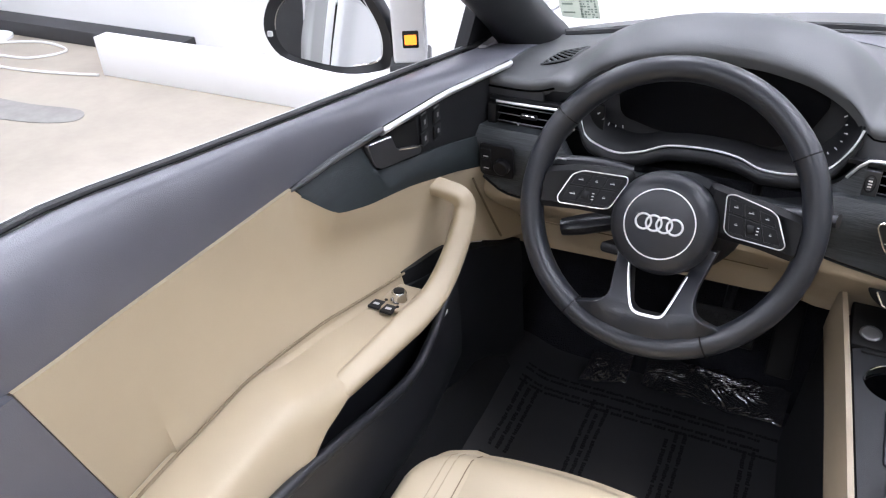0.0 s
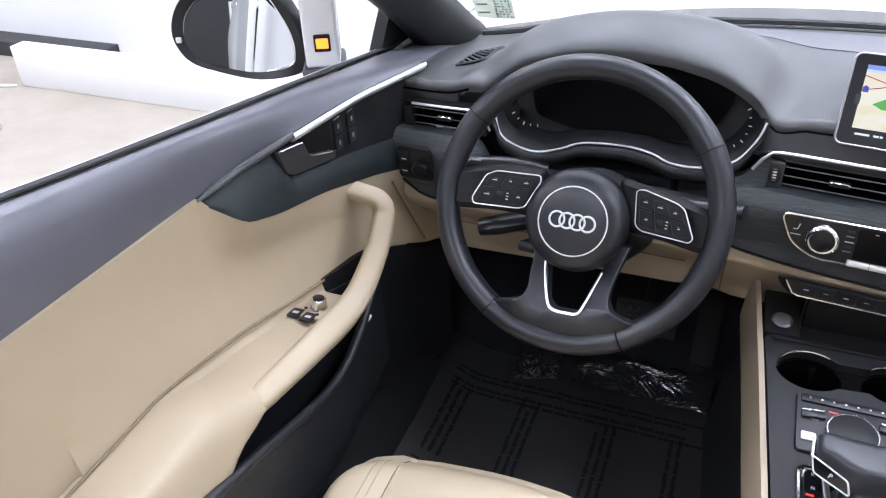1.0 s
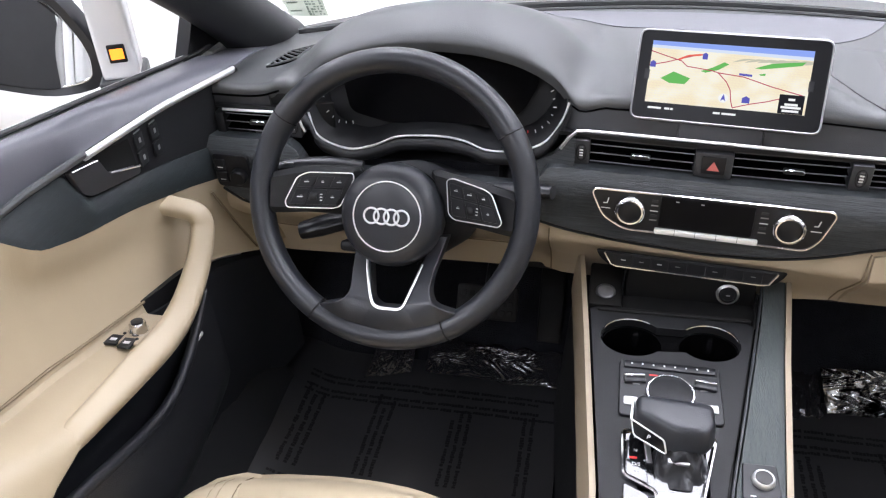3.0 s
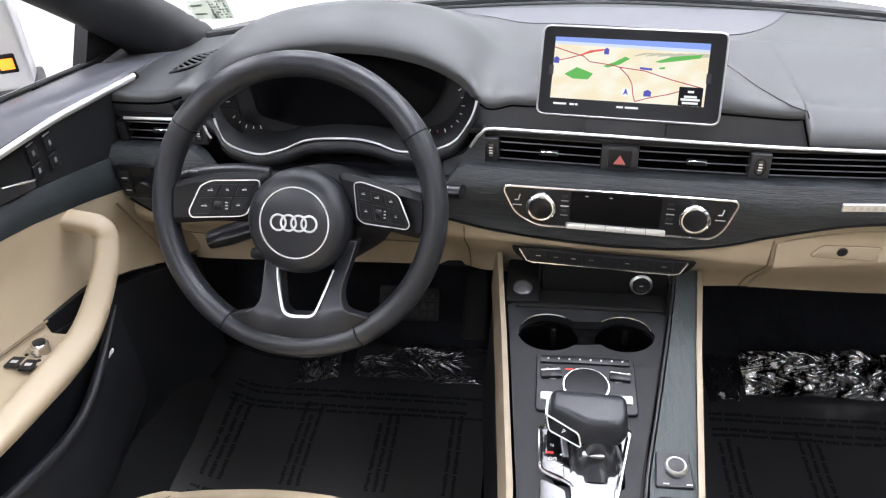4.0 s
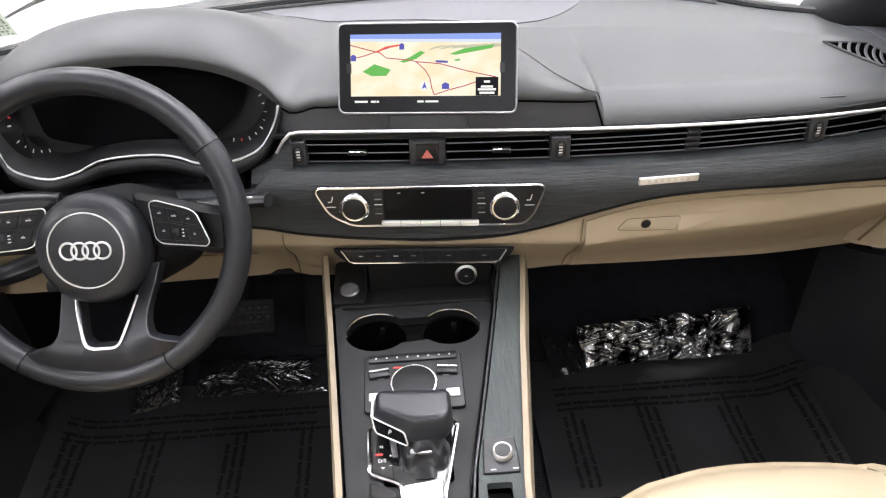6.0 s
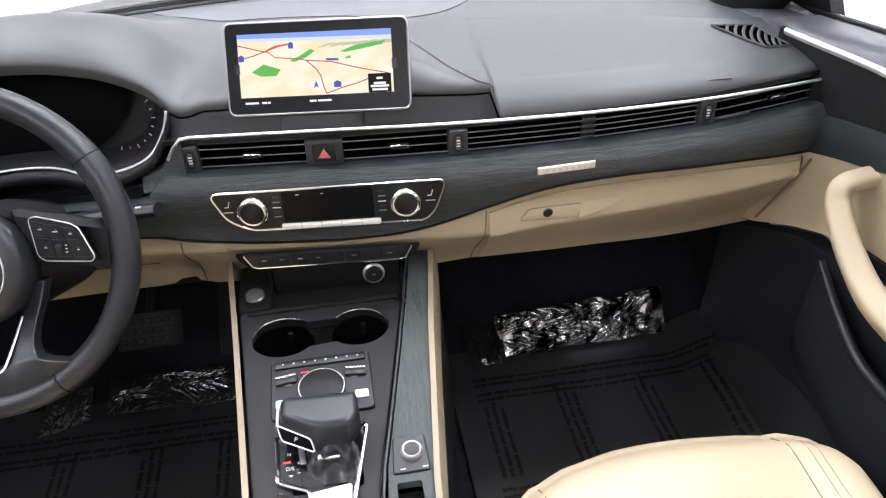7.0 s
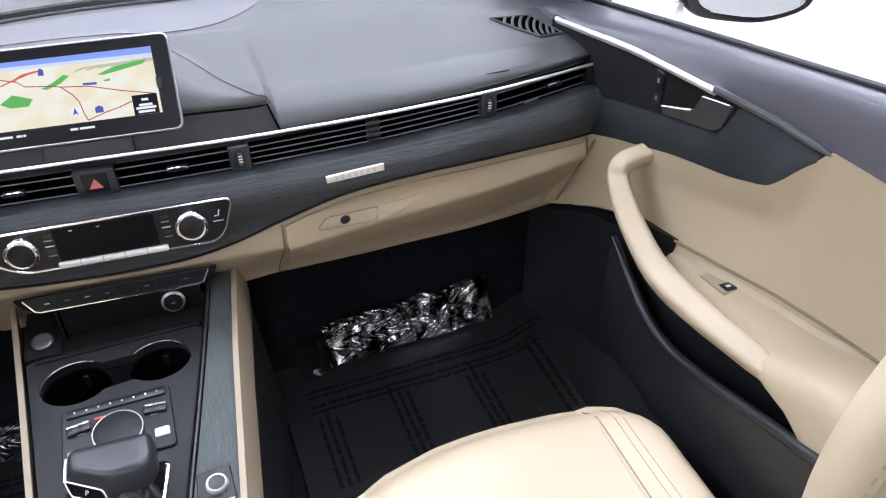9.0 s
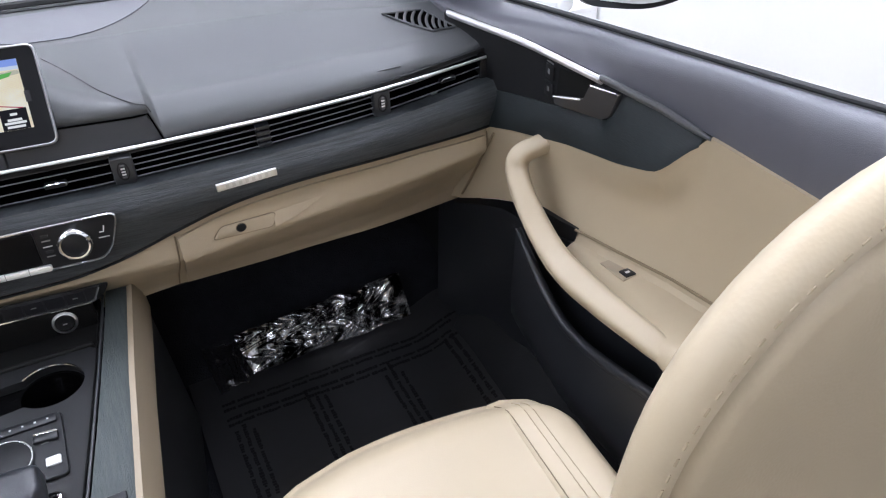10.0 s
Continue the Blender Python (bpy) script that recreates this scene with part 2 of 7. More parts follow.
def rounded(outline, r, n=4):
    """Rounds the corners of an outline in xy."""
    pts, out = [V(p[0], p[1]) for p in outline], []
    k = len(pts)
    for i, p in enumerate(pts):
        a, b = (pts[i - 1] - p), (pts[(i + 1) % k] - p)
        d = min(r, a.length * 0.45, b.length * 0.45)
        s, e = p + a.normalized() * d, p + b.normalized() * d
        for j in range(n + 1):
            t = j / n
            out.append(s * (1 - t) ** 2 + p * 2 * t * (1 - t) + e * t * t)
    return [(q.x, q.y) for q in out]


def rect(x0, y0, x1, y1, r=0.0, n=4):
    o = [(x0, y0), (x1, y0), (x1, y1), (x0, y1)]
    return rounded(o, r, n) if r else o


def disc(x, y, r, n=24):
    return [(x + r * math.cos(2 * math.pi * k / n), y + r * math.sin(2 * math.pi * k / n)) for k in range(n)]


def sheet(bm, f, us, vs, back=None):
    """A grid of points f(u, v); back (a vector) gives it a thickness."""
    rows = [[bm.verts.new(f(u, v)) for v in vs] for u in us]
    for a, b in zip(rows, rows[1:]):
        for i in range(len(vs) - 1):
            bm.faces.new((a[i], a[i + 1], b[i + 1], b[i]))
    if back is not None:
        hind = [[bm.verts.new(v.co + Vector(back)) for v in r] for r in rows]
        for a, b in zip(hind, hind[1:]):
            for i in range(len(vs) - 1):
                bm.faces.new((a[i], b[i], b[i + 1], a[i + 1]))
        rim = [(rows[0][i], hind[0][i]) for i in range(len(vs))] + [(rows[j][-1], hind[j][-1]) for j in range(1, len(us))]
        rim += [(rows[-1][i], hind[-1][i]) for i in range(len(vs) - 2, -1, -1)] + [(rows[j][0], hind[j][0]) for j in range(len(us) - 2, 0, -1)]
        for (a, c), (b, d) in zip(rim, rim[1:] + rim[:1]):
            bm.faces.new((a, c, d, b))
    return bm


def span(a, b, n):
    return [a + (b - a) * i / (n - 1) for i in range(n)]


def lerp(x, xs, ys):
    return float(np.interp(x, xs, ys))


def ease(x):
    x = min(max(x, 0.0), 1.0)
    return x * x * (3 - 2 * x)


def wrinkle(p, scale, amount):
    return noise.noise(Vector(p) * scale) * amount


bmnew = bmesh.new


def lettering(name, text, size, m, mat, parent):
    """Flat letters in the built-in font, centred on m."""
    cu = bpy.data.curves.new(name, "FONT")
    cu.body, cu.size, cu.align_x, cu.align_y = text, size, "CENTER", "CENTER"
    cu.extrude, cu.resolution_u = 0.0002, 3
    tmp = bpy.data.objects.new(name + "_outline", cu)
    me = bpy.data.meshes.new_from_object(tmp)
    bpy.data.objects.remove(tmp)
    bm = bmesh.new()
    bm.from_mesh(me)
    bpy.data.meshes.remove(me)
    bm.transform(m)
    return part(name, bm, mat, parent, flip=False)


# ---- the garage ----
bm = bmnew()
sheet(bm, lambda u, v: V(u, v, 0), span(-7, 2.0, 19), span(-5, 3.0, 17), back=(0, 0, -0.1))
tagged(part("ground", bm, CONCRETE), "worn beige concrete garage floor with stains", "floor", kind="structure")
for nm, lo, hi in (("wall_north", (-7, 2.93, 0), (2.05, 3.05, 3.3)), ("wall_south", (-7, -5.1, 0), (2.05, -5, 3.3)),
                   ("wall_west", (-7.1, -5, 0), (-7, 3.05, 3.3)), ("wall_east", (1.95, -5, 0), (2.05, 3.05, 3.3))):
    tagged(part(nm, rbox(bmnew(), lo, hi, 0), WALL), "plain white painted garage wall", "wall", kind="structure")
tagged(part("ceiling", rbox(bmnew(), (-7, -5, 3.3), (2.05, 3.05, 3.4), 0), WALL), "white garage ceiling", "ceiling", kind="structure")
tagged(part("baseboard", rbox(bmnew(), (-7, 2.80, 0), (-3.0, 2.93, 0.075), 0.004), SKIRT), "dark grey skirting along the white wall", "baseboard", kind="structure")
tagged(part("low_panel", rbox(bmnew(), (-3.21, 2.52, 0), (1.94, 2.60, 0.18), 0.004), WALL), "low white panel standing on the concrete floor", "panel")
# Added dark panel: gives the side mirror the unlit rear to reflect.
tagged(part("garage_door", rbox(bmnew(), (-5.6, -4.99, 0.02), (0.6, -4.94, 2.1), 0.01), SKIRT), "dark panel added for the mirror to reflect", "garage door", kind="structure")
bm = bmnew()
plate(bm, [(p.x, p.y) for p in spline([(-3.45, 1.98, 0), (-3.1, 2.0, 0), (-2.92, 2.08, 0), (-2.98, 2.17, 0), (-3.25, 2.14, 0), (-3.6, 2.12, 0)], 5, True)], 0.004)
tagged(part("floor_patch", bm, STAIN), "grey stained patch on the concrete floor", "patch")
stand = thing("pole_stand", (-4.2, 2.72, 0), "white pole stand on a round foot", "stand")
part("pole", lathe(bmnew(), [(0.028, 0.01), (0.028, 1.9)], Matrix.Translation((-4.2, 2.72, 0)), 16), WALL, stand)
part("foot", lathe(bmnew(), [(0.09, 0), (0.09, 0.015), (0.05, 0.03), (0.03, 0.035)], Matrix.Translation((-4.2, 2.72, 0)), 24), WALL, stand)
bm = bmnew()
tube(bm, spline([(-4.2, 2.62, 0.006), (-3.9, 2.75, 0.006), (-3.65, 2.70, 0.006), (-3.75, 2.55, 0.006), (-4.0, 2.52, 0.006), (-3.8, 2.42, 0.006),
                 (-3.5, 2.44, 0.006), (-3.22, 2.50, 0.006)], 8), 0.006, 6)
tagged(part("cable", bm, PALE), "thin white cable lying in loops on the floor", "cable")


def ceiling_light(x, y):
    ob = thing("ceiling_light", (x, y, 3.24), "white rectangular ceiling light", "lamp", "ceiling lights")
    part("housing", rbox(bmnew(), (x - 0.32, y - 0.77, 3.255), (x + 0.32, y + 0.77, 3.298), 0.006), WALL, ob)
    part("diffuser", rbox(bmnew(), (x - 0.29, y - 0.74, 3.235), (x + 0.29, y + 0.74, 3.252), 0.004), LAMP, ob)
    return ob


first = ceiling_light(-4.4, 2.1)
for x, y in ((-4.4, -0.2), (-2.7, 2.1), (-1.1, 2.1), (0.3, 2.1), (1.5, 2.1), (-2.4, 0.0), (-2.4, -2.0), (1.5, 0.3), (-0.5, -2.6)):
    copy_thing(first, pose(x, y, 3.24))


# ---- car shell ----
def car_floor(x, y):
    z = 0.27 + 0.30 * ease((y - 1.17) / 0.42) + 0.03 * ease((abs(x) - 0.55) / 0.1)
    return V(x, y, z)


bm = bmnew()
sheet(bm, car_floor, span(-0.74, 0.74, 25), [-0.9, 0, 0.4, 0.8, 0.95, 1.05, 1.12, 1.18, 1.24, 1.3, 1.36, 1.42, 1.48, 1.54, 1.6], back=(0, 0, -0.05))
tagged(part("car_floor", bm, CARPET), "black carpeted car floor rising to the bulkhead", "floor", kind="structure")
tagged(part("bulkhead", rbox(bmnew(), (-0.76, 1.58, 0.2), (0.76, 1.62, 0.78), 0.005), CARPET), "black bulkhead behind the footwells", "wall", kind="structure")
for s in (-1, 1):
    bm = bmnew()
    sheet(bm, lambda u, v: V(s * (0.655 + 0.04 * ease((0.56 - v) / 0.3) - 0.03 * ease((u - 1.1) / 0.3)), u, v), span(1.10, 1.58, 13), span(0.25, 0.55, 8), back=(s * 0.03, 0, 0))
    kick = part("kick_panel", bm, FOOT_TRIM)
    tagged(kick, "black footwell side trim panel", "panel", kind="structure")
    bm = bmnew()
    sheet(bm, lambda u, v: V(s * (0.60 + 0.11 * v), u, 0.27 + 0.12 * ease(v * 1.6)), span(-0.6, 1.1, 12), span(0, 1, 8), back=(0, 0, -0.05))
    tagged(part("door_sill", bm, FOOT_TRIM), "black plastic door sill trim", "sill", kind="structure")


# body behind the doors, the soft top folded away
def arch(y, y0, low, high):
    """Lower edge of a body side with a wheel arch round y0."""
    d = abs(y - y0) / 0.37
    return low + (high - low) * math.sqrt(max(0.0, 1 - d * d)) if d < 1 else low


for s in (-1, 1):
    tagged(part("quarter_panel", sheet(bmnew(), lambda u, v: V(s * (0.84 + 0.05 * math.sin(v * 2.2)), u, 0.965 - (0.965 - arch(u, -1.0, 0.30, 0.68)) * v), span(-1.6, 0.10, 40), span(0, 1, 10), back=(-s * 0.02, 0, 0)), WHITE_PAINT), "white painted rear body side", "body panel", kind="structure")
    tagged(part("front_fender", sheet(bmnew(), lambda u, v: V(s * (0.738 + 0.07 * math.sin(v * 2.2) - 0.10 * ease((u - 1.9) / 0.6)), u, 0.850 - 0.10 * (u - 1.22) - (0.850 - 0.10 * (u - 1.22) - arch(u, 1.76, 0.28, 0.67)) * v), span(1.225, 2.42, 36), span(0, 1, 10), back=(-s * 0.02, 0, 0)), WHITE_PAINT), "white painted front fender", "body panel", kind="structure")
    tagged(part("rear_side_trim", sheet(bmnew(), lambda u, v: V(s * (0.76 - 0.14 * v), u, lerp(v, (0, 1), (0.30, 0.95))), span(-1.4, 0.02, 10), span(0, 1, 8), back=(s * 0.02, 0, 0)), SKIRT), "dark inner trim behind the doors", "trim", kind="structure")
tagged(part("rear_bulkhead", rbox(bmnew(), (-0.78, -1.40, 0.25), (0.78, -1.36, 0.92), 0.01), SKIRT), "dark trim behind the rear seats", "wall", kind="structure")


tagged(part("rear_deck", sheet(bmnew(), lambda u, v: V(u * 0.85, -1.62 + 0.80 * v, 0.955 + 0.02 * math.sin(v * 2.5) - 0.02 * u * u), span(-1, 1, 16), span(0, 1, 8), back=(0, 0, -0.02)), WHITE_PAINT), "white rear deck over the folded soft top", "deck", kind="structure")
tagged(part("rear_bumper", sheet(bmnew(), lambda u, v: V(u * 0.86, -1.63 - 0.10 * math.sin(v * 2.4) * (1 - 0.3 * u * u), 0.95 - 0.65 * v), span(-1, 1, 16), span(0, 1, 8), back=(0, 0.03, 0)), WHITE_PAINT), "white painted rear bumper", "bumper", kind="structure")
tagged(part("front_bumper", sheet(bmnew(), lambda u, v: V(u * 0.70, 2.42 + 0.14 * math.sin(v * 2.4) * (1 - 0.4 * u * u), 0.71 - 0.45 * v), span(-1, 1, 16), span(0, 1, 8), back=(0, -0.03, 0)), WHITE_PAINT), "white painted front bumper", "bumper", kind="structure")
tagged(part("underbody", rbox(bmnew(), (-0.60, -1.55, 0.16), (0.60, 2.30, 0.22), 0.02), CARPET), "dark car underbody", "underbody", kind="structure")
rs = thing("rear_seat", (0, -0.85, 0.4), "beige leather rear bench seat", "seat")
part("cushion", rbox(bmnew(), (-0.56, -0.86, 0.32), (0.56, -0.40, 0.52), 0.05, 3), LEATHER, rs)
part("backrest", rbox(bmnew(), (-0.58, -1.02, 0.36), (0.58, -0.84, 0.90), 0.05, 3), LEATHER, rs)


def wheel(s, y):
    ob = thing("wheel", (s * 0.78, y, 0.325), "black tyre on a silver alloy rim", "wheel", "car wheels")
    m = Matrix.Translation((s * 0.78, y, 0.325)) @ Matrix.Rotation(s * math.pi / 2, 4, "Y")
    part("tyre", lathe(bmnew(), [(0.235, -0.10), (0.30, -0.105), (0.322, -0.09), (0.325, 0.0), (0.322, 0.07), (0.30, 0.085), (0.235, 0.08)], m, 48, closed=True), RUBBER, ob)
    rim = part("rim", lathe(bmnew(), [(0.236, -0.08), (0.236, 0.075), (0.225, 0.075), (0.215, 0.0), (0.215, -0.08)], m, 48, closed=True), LEVER_LIGHT, ob)
    part("hub", lathe(bmnew(), [(0.06, 0.0), (0.06, 0.055), (0.03, 0.062), (0, 0.062)], m, 24), LEVER_LIGHT, rim)
    for k in range(5):
        part("spoke", rbox(bmnew(), (0.04, -0.025, 0.03), (0.222, 0.025, 0.055), 0.008, 2, m @ Matrix.Rotation(k * 2 * math.pi / 5, 4, "Z")), LEVER_LIGHT, rim)


for s in (-1, 1):
    for y in (1.76, -1.0):
        wheel(s, y)
bm = bmnew()
sheet(bm, lambda u, v: V(u * (0.735 - 0.06 * v), 1.575 - 0.34 * (u * 0.7) ** 2 + 0.85 * v, 0.858 + 0.012 * math.sin(v * 2.0) - 0.16 * v * v - 0.05 * u * u), span(-1, 1, 24), span(0, 1, 16), back=(0, 0, -0.02))
tagged(part("bonnet", bm, WHITE_PAINT), "white painted car bonnet beyond the windscreen", "bonnet", kind="structure")


# ---- doors ----
def door_x(y):
    return lerp(y, (0.1, 0.45, 0.71, 0.85, 1.0, 1.13, 1.2), (0.742, 0.738, 0.728, 0.704, 0.676, 0.641, 0.632))


def sill_edge(y):
    return V(lerp(y, (0.1, 0.47, 0.61, 0.80, 1.0, 1.18, 1.3), (0.80, 0.782, 0.766, 0.746, 0.732, 0.718, 0.71)),
             y, lerp(y, (0.1, 0.47, 0.61, 0.80, 1.0, 1.18, 1.3), (0.965, 0.952, 0.934, 0.912, 0.886, 0.862, 0.855)))


def belt(y):
    """Height of the line between the dark upper trim and what lies below it."""
    return lerp(y, (0.1, 0.39, 0.71, 0.77, 0.85, 0.97, 1.13, 1.2), (0.862, 0.852, 0.852, 0.859, 0.861, 0.864, 0.862, 0.862))


INLAY_Y = (0.68, 0.70, 0.712, 0.722, 0.738, 0.80, 0.89, 1.0, 1.05, 1.15)
INLAY_Z = (0.862, 0.849, 0.840, 0.826, 0.806, 0.786, 0.767, 0.740, 0.726, 0.700)


def inlay_low(y):
    return sum(lerp(y + k, INLAY_Y, INLAY_Z) for k in (-0.014, -0.007, 0, 0.007, 0.014)) / 5


def inlay_proud(y):
    """How far the inlay's lower edge stands inboard of the door."""
    return lerp(y, (0.70, 0.72, 0.74, 0.80, 0.90, 1.15), (0.0, 0.010, 0.021, 0.016, 0.006, 0.005))


def shelf_z(y):
    return lerp(y, (0.1, 0.36, 0.41, 0.513, 0.565, 0.636, 0.727, 0.80, 0.865, 0.95, 1.0), (0.66, 0.672, 0.680, 0.686, 0.690, 0.681, 0.666, 0.656, 0.648, 0.632, 0.62))


def car_door(s):
    side = "driver" if s < 0 else "passenger"
    ob = thing("door_1" if s < 0 else "door_2", (s * 0.72, 0.6, 0.3), f"closed {side} door with beige leather and dark upper trim", "door", "front doors", "structure")

    def P(x, y, z):
        return V(s * x, y, z)

    def drop(y):
        return 0.008 * ease((y - 0.715) / 0.03) if s > 0 else 0.0

    ys = span(0.12, 1.17, 36)
    # dark upper trim, rounded over from the window seal
    def upper(y, v):
        e, x0, z0 = sill_edge(y), door_x(y), belt(y)
        a, b = V(e.x - 0.006, e.z), V(x0 + 0.005, z0 + 0.003)
        ctrl = V(min(x0, a.x) - 0.004, a.y + 0.004) if y < 0.85 else V(b.x + 0.012, a.y + 0.004)
        q = a * (1 - v) ** 2 + ctrl * 2 * v * (1 - v) + b * v * v
        return P(q.x, y, q.y)
    part("upper_trim", sheet(bmnew(), upper, ys, span(0, 1, 12), back=(s * 0.025, 0, -0.012)), DOOR_TOP, ob, "charcoal soft-touch upper trim")
    # window seal lips and outer skin
    yy = span(0.12, 1.22, 24)
    part("window_seal", tube(bmnew(), [P(sill_edge(y).x + 0.003, y, sill_edge(y).z + 0.001) for y in yy], 0.003, 8), RUBBER, ob)
    part("window_seal", tube(bmnew(), [P(sill_edge(y).x + 0.012, y, sill_edge(y).z - 0.001) for y in yy], 0.003, 8), RUBBER, ob)
    part("outer_skin", sheet(bmnew(), lambda y, v: P(sill_edge(y).x + 0.016 + 0.05 * math.sin(v * 2.2), y, sill_edge(y).z + 0.001 - 0.6 * v), yy, span(0, 1, 12), back=(-s * 0.004, 0, 0)),
         WHITE_PAINT, ob, "white painted outer door skin")
    # beige panel
    def low_line(y):
        return belt(y) if y < 0.705 else inlay_low(y) - drop(y)
    def panel(y, v):
        z1, z0 = low_line(y) + 0.004, (lerp(y, (0.46, 0.93, 0.96, 1.03, 1.10, 1.17), (shelf_z(y) - 0.02, shelf_z(y) - 0.02, 0.636, 0.610, 0.575, 0.555)) if y > 0.46 else 0.50)
        z = z1 + (z0 - z1) * v
        if y < 0.46:
            y += 0.27 * (0.866 - z) * (0.46 - y) / 0.115
        x = door_x(y) - 0.002 + 0.008 * math.sin(math.pi * v) - 0.010 * v - (inlay_proud(y) - 0.002) * ease(1 - (z1 - z) / 0.065)
        return P(x, y, z)
    ysb = sorted(set(span(0.345, 1.165, 36) + [0.702, 0.712, 0.72, 0.73, 0.74]))
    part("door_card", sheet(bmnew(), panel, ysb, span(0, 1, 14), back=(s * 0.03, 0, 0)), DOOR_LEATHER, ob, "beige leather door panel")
    part("rear_trim", sheet(bmnew(), lambda y, v: P(door_x(y) - 0.004 + 0.004 * v, y + 0.27 * 0.5 * v * (y - 0.05) / 0.295, belt(y) + 0.004 - 0.5 * v), span(0.05, 0.345, 8), span(0, 1, 8), back=(s * 0.02, 0, 0)), DOOR_TOP, ob, "charcoal trim at the door's rear end")
    # inlay with wood band and black recess panel
    def band(y, v):
        zt = lerp(y, (0.705, 0.821, 0.847, 0.96, 1.025, 1.15), (0.852, 0.858, 0.812, 0.792, 0.780, 0.755))
        zb = inlay_low(y) - drop(y) + 0.003
        z = zt + (zb - zt) * v
        return P(door_x(y) + 0.004 - 0.003 * math.sin(math.pi * v) - (inlay_proud(y) + 0.005) * v, y, z)
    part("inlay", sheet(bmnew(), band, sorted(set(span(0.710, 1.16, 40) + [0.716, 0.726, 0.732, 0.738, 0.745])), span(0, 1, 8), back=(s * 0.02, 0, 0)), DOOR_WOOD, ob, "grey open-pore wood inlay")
    def recess(y, v):
        zt = belt(y) - 0.006
        zb = lerp(y, (0.80, 0.821, 0.847, 0.96, 1.025, 1.15), (0.856, 0.852, 0.812, 0.792, 0.780, 0.755))
        return P(door_x(y) + 0.006, y, zt + (zb - zt) * v)
    part("switch_panel", sheet(bmnew(), recess, span(0.80, 1.15, 24), span(0, 1, 6), back=(s * 0.015, 0, 0)), BLACK, ob, "matte black switch panel")
    # chrome strip
    ysx = span(0.857, 1.128, 16)
    part("chrome_strip", tube(bmnew(), [P(door_x(y) - 0.001, y, belt(y)) for y in ysx], 0.0068, 8, flat=0.6, up=(s * 0.8, 0, 0.6)), STRIP, ob, "bright aluminium strip")
    # ledge line from the strip back to the inlay's tip
    part("ledge", tube(bmnew(), [P(door_x(y) - 0.001, y, belt(y) + 0.0032) for y in span(0.700, 0.856, 10)], [0.003, 0.006, 0.0072, 0.0075, 0.0075, 0.0075, 0.0075, 0.0075, 0.0072, 0.007], 8, flat=0.55, up=(s * 0.8, 0, 0.6)), LEDGE, ob)
    # door opener in its cup
    cup = [P(door_x(y) + 0.0045, y, z) for y, z in ((0.874, 0.854), (0.930, 0.849), (0.933, 0.810), (0.880, 0.825))]
    bm = bmnew()
    vs = [bm.verts.new(p) for p in cup]
    bm.faces.new(vs)
    r = bmesh.ops.extrude_face_region(bm, geom=bm.faces[:])
    bmesh.ops.translate(bm, verts=[v for v in r["geom"] if isinstance(v, bmesh.types.BMVert)], vec=(s * 0.004, 0, 0))
    part("opener_cup", bm, PRINT, ob, "dark recess behind the door opener")
    out = [(0.873, 0.850), (0.829, 0.855), (0.838, 0.822), (0.851, 0.813), (0.930, 0.802), (0.932, 0.812), (0.882, 0.827)]
    bm = bmnew()
    rings = []
    for dx in (-0.004, 0.0012, 0.0025):
        sh = 0.0 if dx < 0.002 else 0.002
        cy, cz = 0.868, 0.825
        rings.append([P(door_x(y) + 0.001 - dx, y + (cy - y) * sh * 12, z + (cz - z) * sh * 12) for y, z in rounded(out, 0.005, 3)])
    loft(bm, rings)
    part("door_opener", bm, LEVER, ob, "brushed dark metal door opener lever")
    part("opener_edge", tube(bmnew(), [P(door_x(y) - 0.0018, y, z) for y, z in ((0.884, 0.8265), (0.905, 0.820), (0.930, 0.8125))], 0.0016, 6), CHROME, ob)
    part("opener_edge", tube(bmnew(), [P(door_x(y) - 0.0018, y, z) for y, z in ((0.832, 0.854), (0.871, 0.8495))], 0.0014, 6), CHROME, ob)
    # memory and lock buttons
    cols = ((0.947, 2), (0.975, 2)) if s < 0 else ((0.947, 2),)
    for y0, k in cols:
        for i in range(k):
            z0 = 0.838 - 0.0235 * i
            bm = bmnew()
            rbox(bm, (-0.0015, -0.009, -0.0095), (0.0015, 0.009, 0.0095), 0.001, 2, Matrix.Translation(P(door_x(y0) + 0.0052, y0, z0)))
            b = part("button", bm, BLACK, ob)
            part("symbol", rbox(bmnew(), (-0.0006, -0.002, -0.003), (0.0006, 0.002, 0.003), 0, 1, Matrix.Translation(P(door_x(y0) + 0.0035, y0, z0 + 0.001))), DIM_SYMBOL, b)
        part("button_mark", rbox(bmnew(), (-0.0006, -0.007, -0.0008), (0.0006, 0.007, 0.0008), 0, 1, Matrix.Translation(P(door_x(y0) + 0.005, y0, z0 + 0.036))), DIM_SYMBOL, ob)

    # armrest: shelf and rounded front that runs into the grab handle
    def arm(y, v):
        zs, x0 = shelf_z(y) - 0.002, door_x(y) - 0.004
        k = ease((y - 0.385) / 0.035) ** 0.5
        w = lerp(y, (0.1, 0.45, 0.62, 0.80, 0.86), (0.100, 0.098, 0.090, 0.068, 0.056)) * k - (0.006 * ease((y - 0.6) / 0.15) if s > 0 else 0.0)
        step = 0.016 * ease((y - 0.55) / 0.1)
        zb = lerp(y, (0.1, 0.46, 0.50, 0.545, 0.58, 0.65, 0.75, 0.83), (0.48, 0.50, 0.53, 0.60, 0.622, 0.632, 0.622, 0.622))
        if v < 0.15:
            t = v / 0.15
            return P(x0 - 0.012 * t * k, y, zs - step * ease(t))
        if v < 0.5:
            t = (v - 0.15) / 0.35
            return P(x0 - 0.012 * k - (w - 0.042 * k) * t, y, zs - step - 0.004 * t * t)
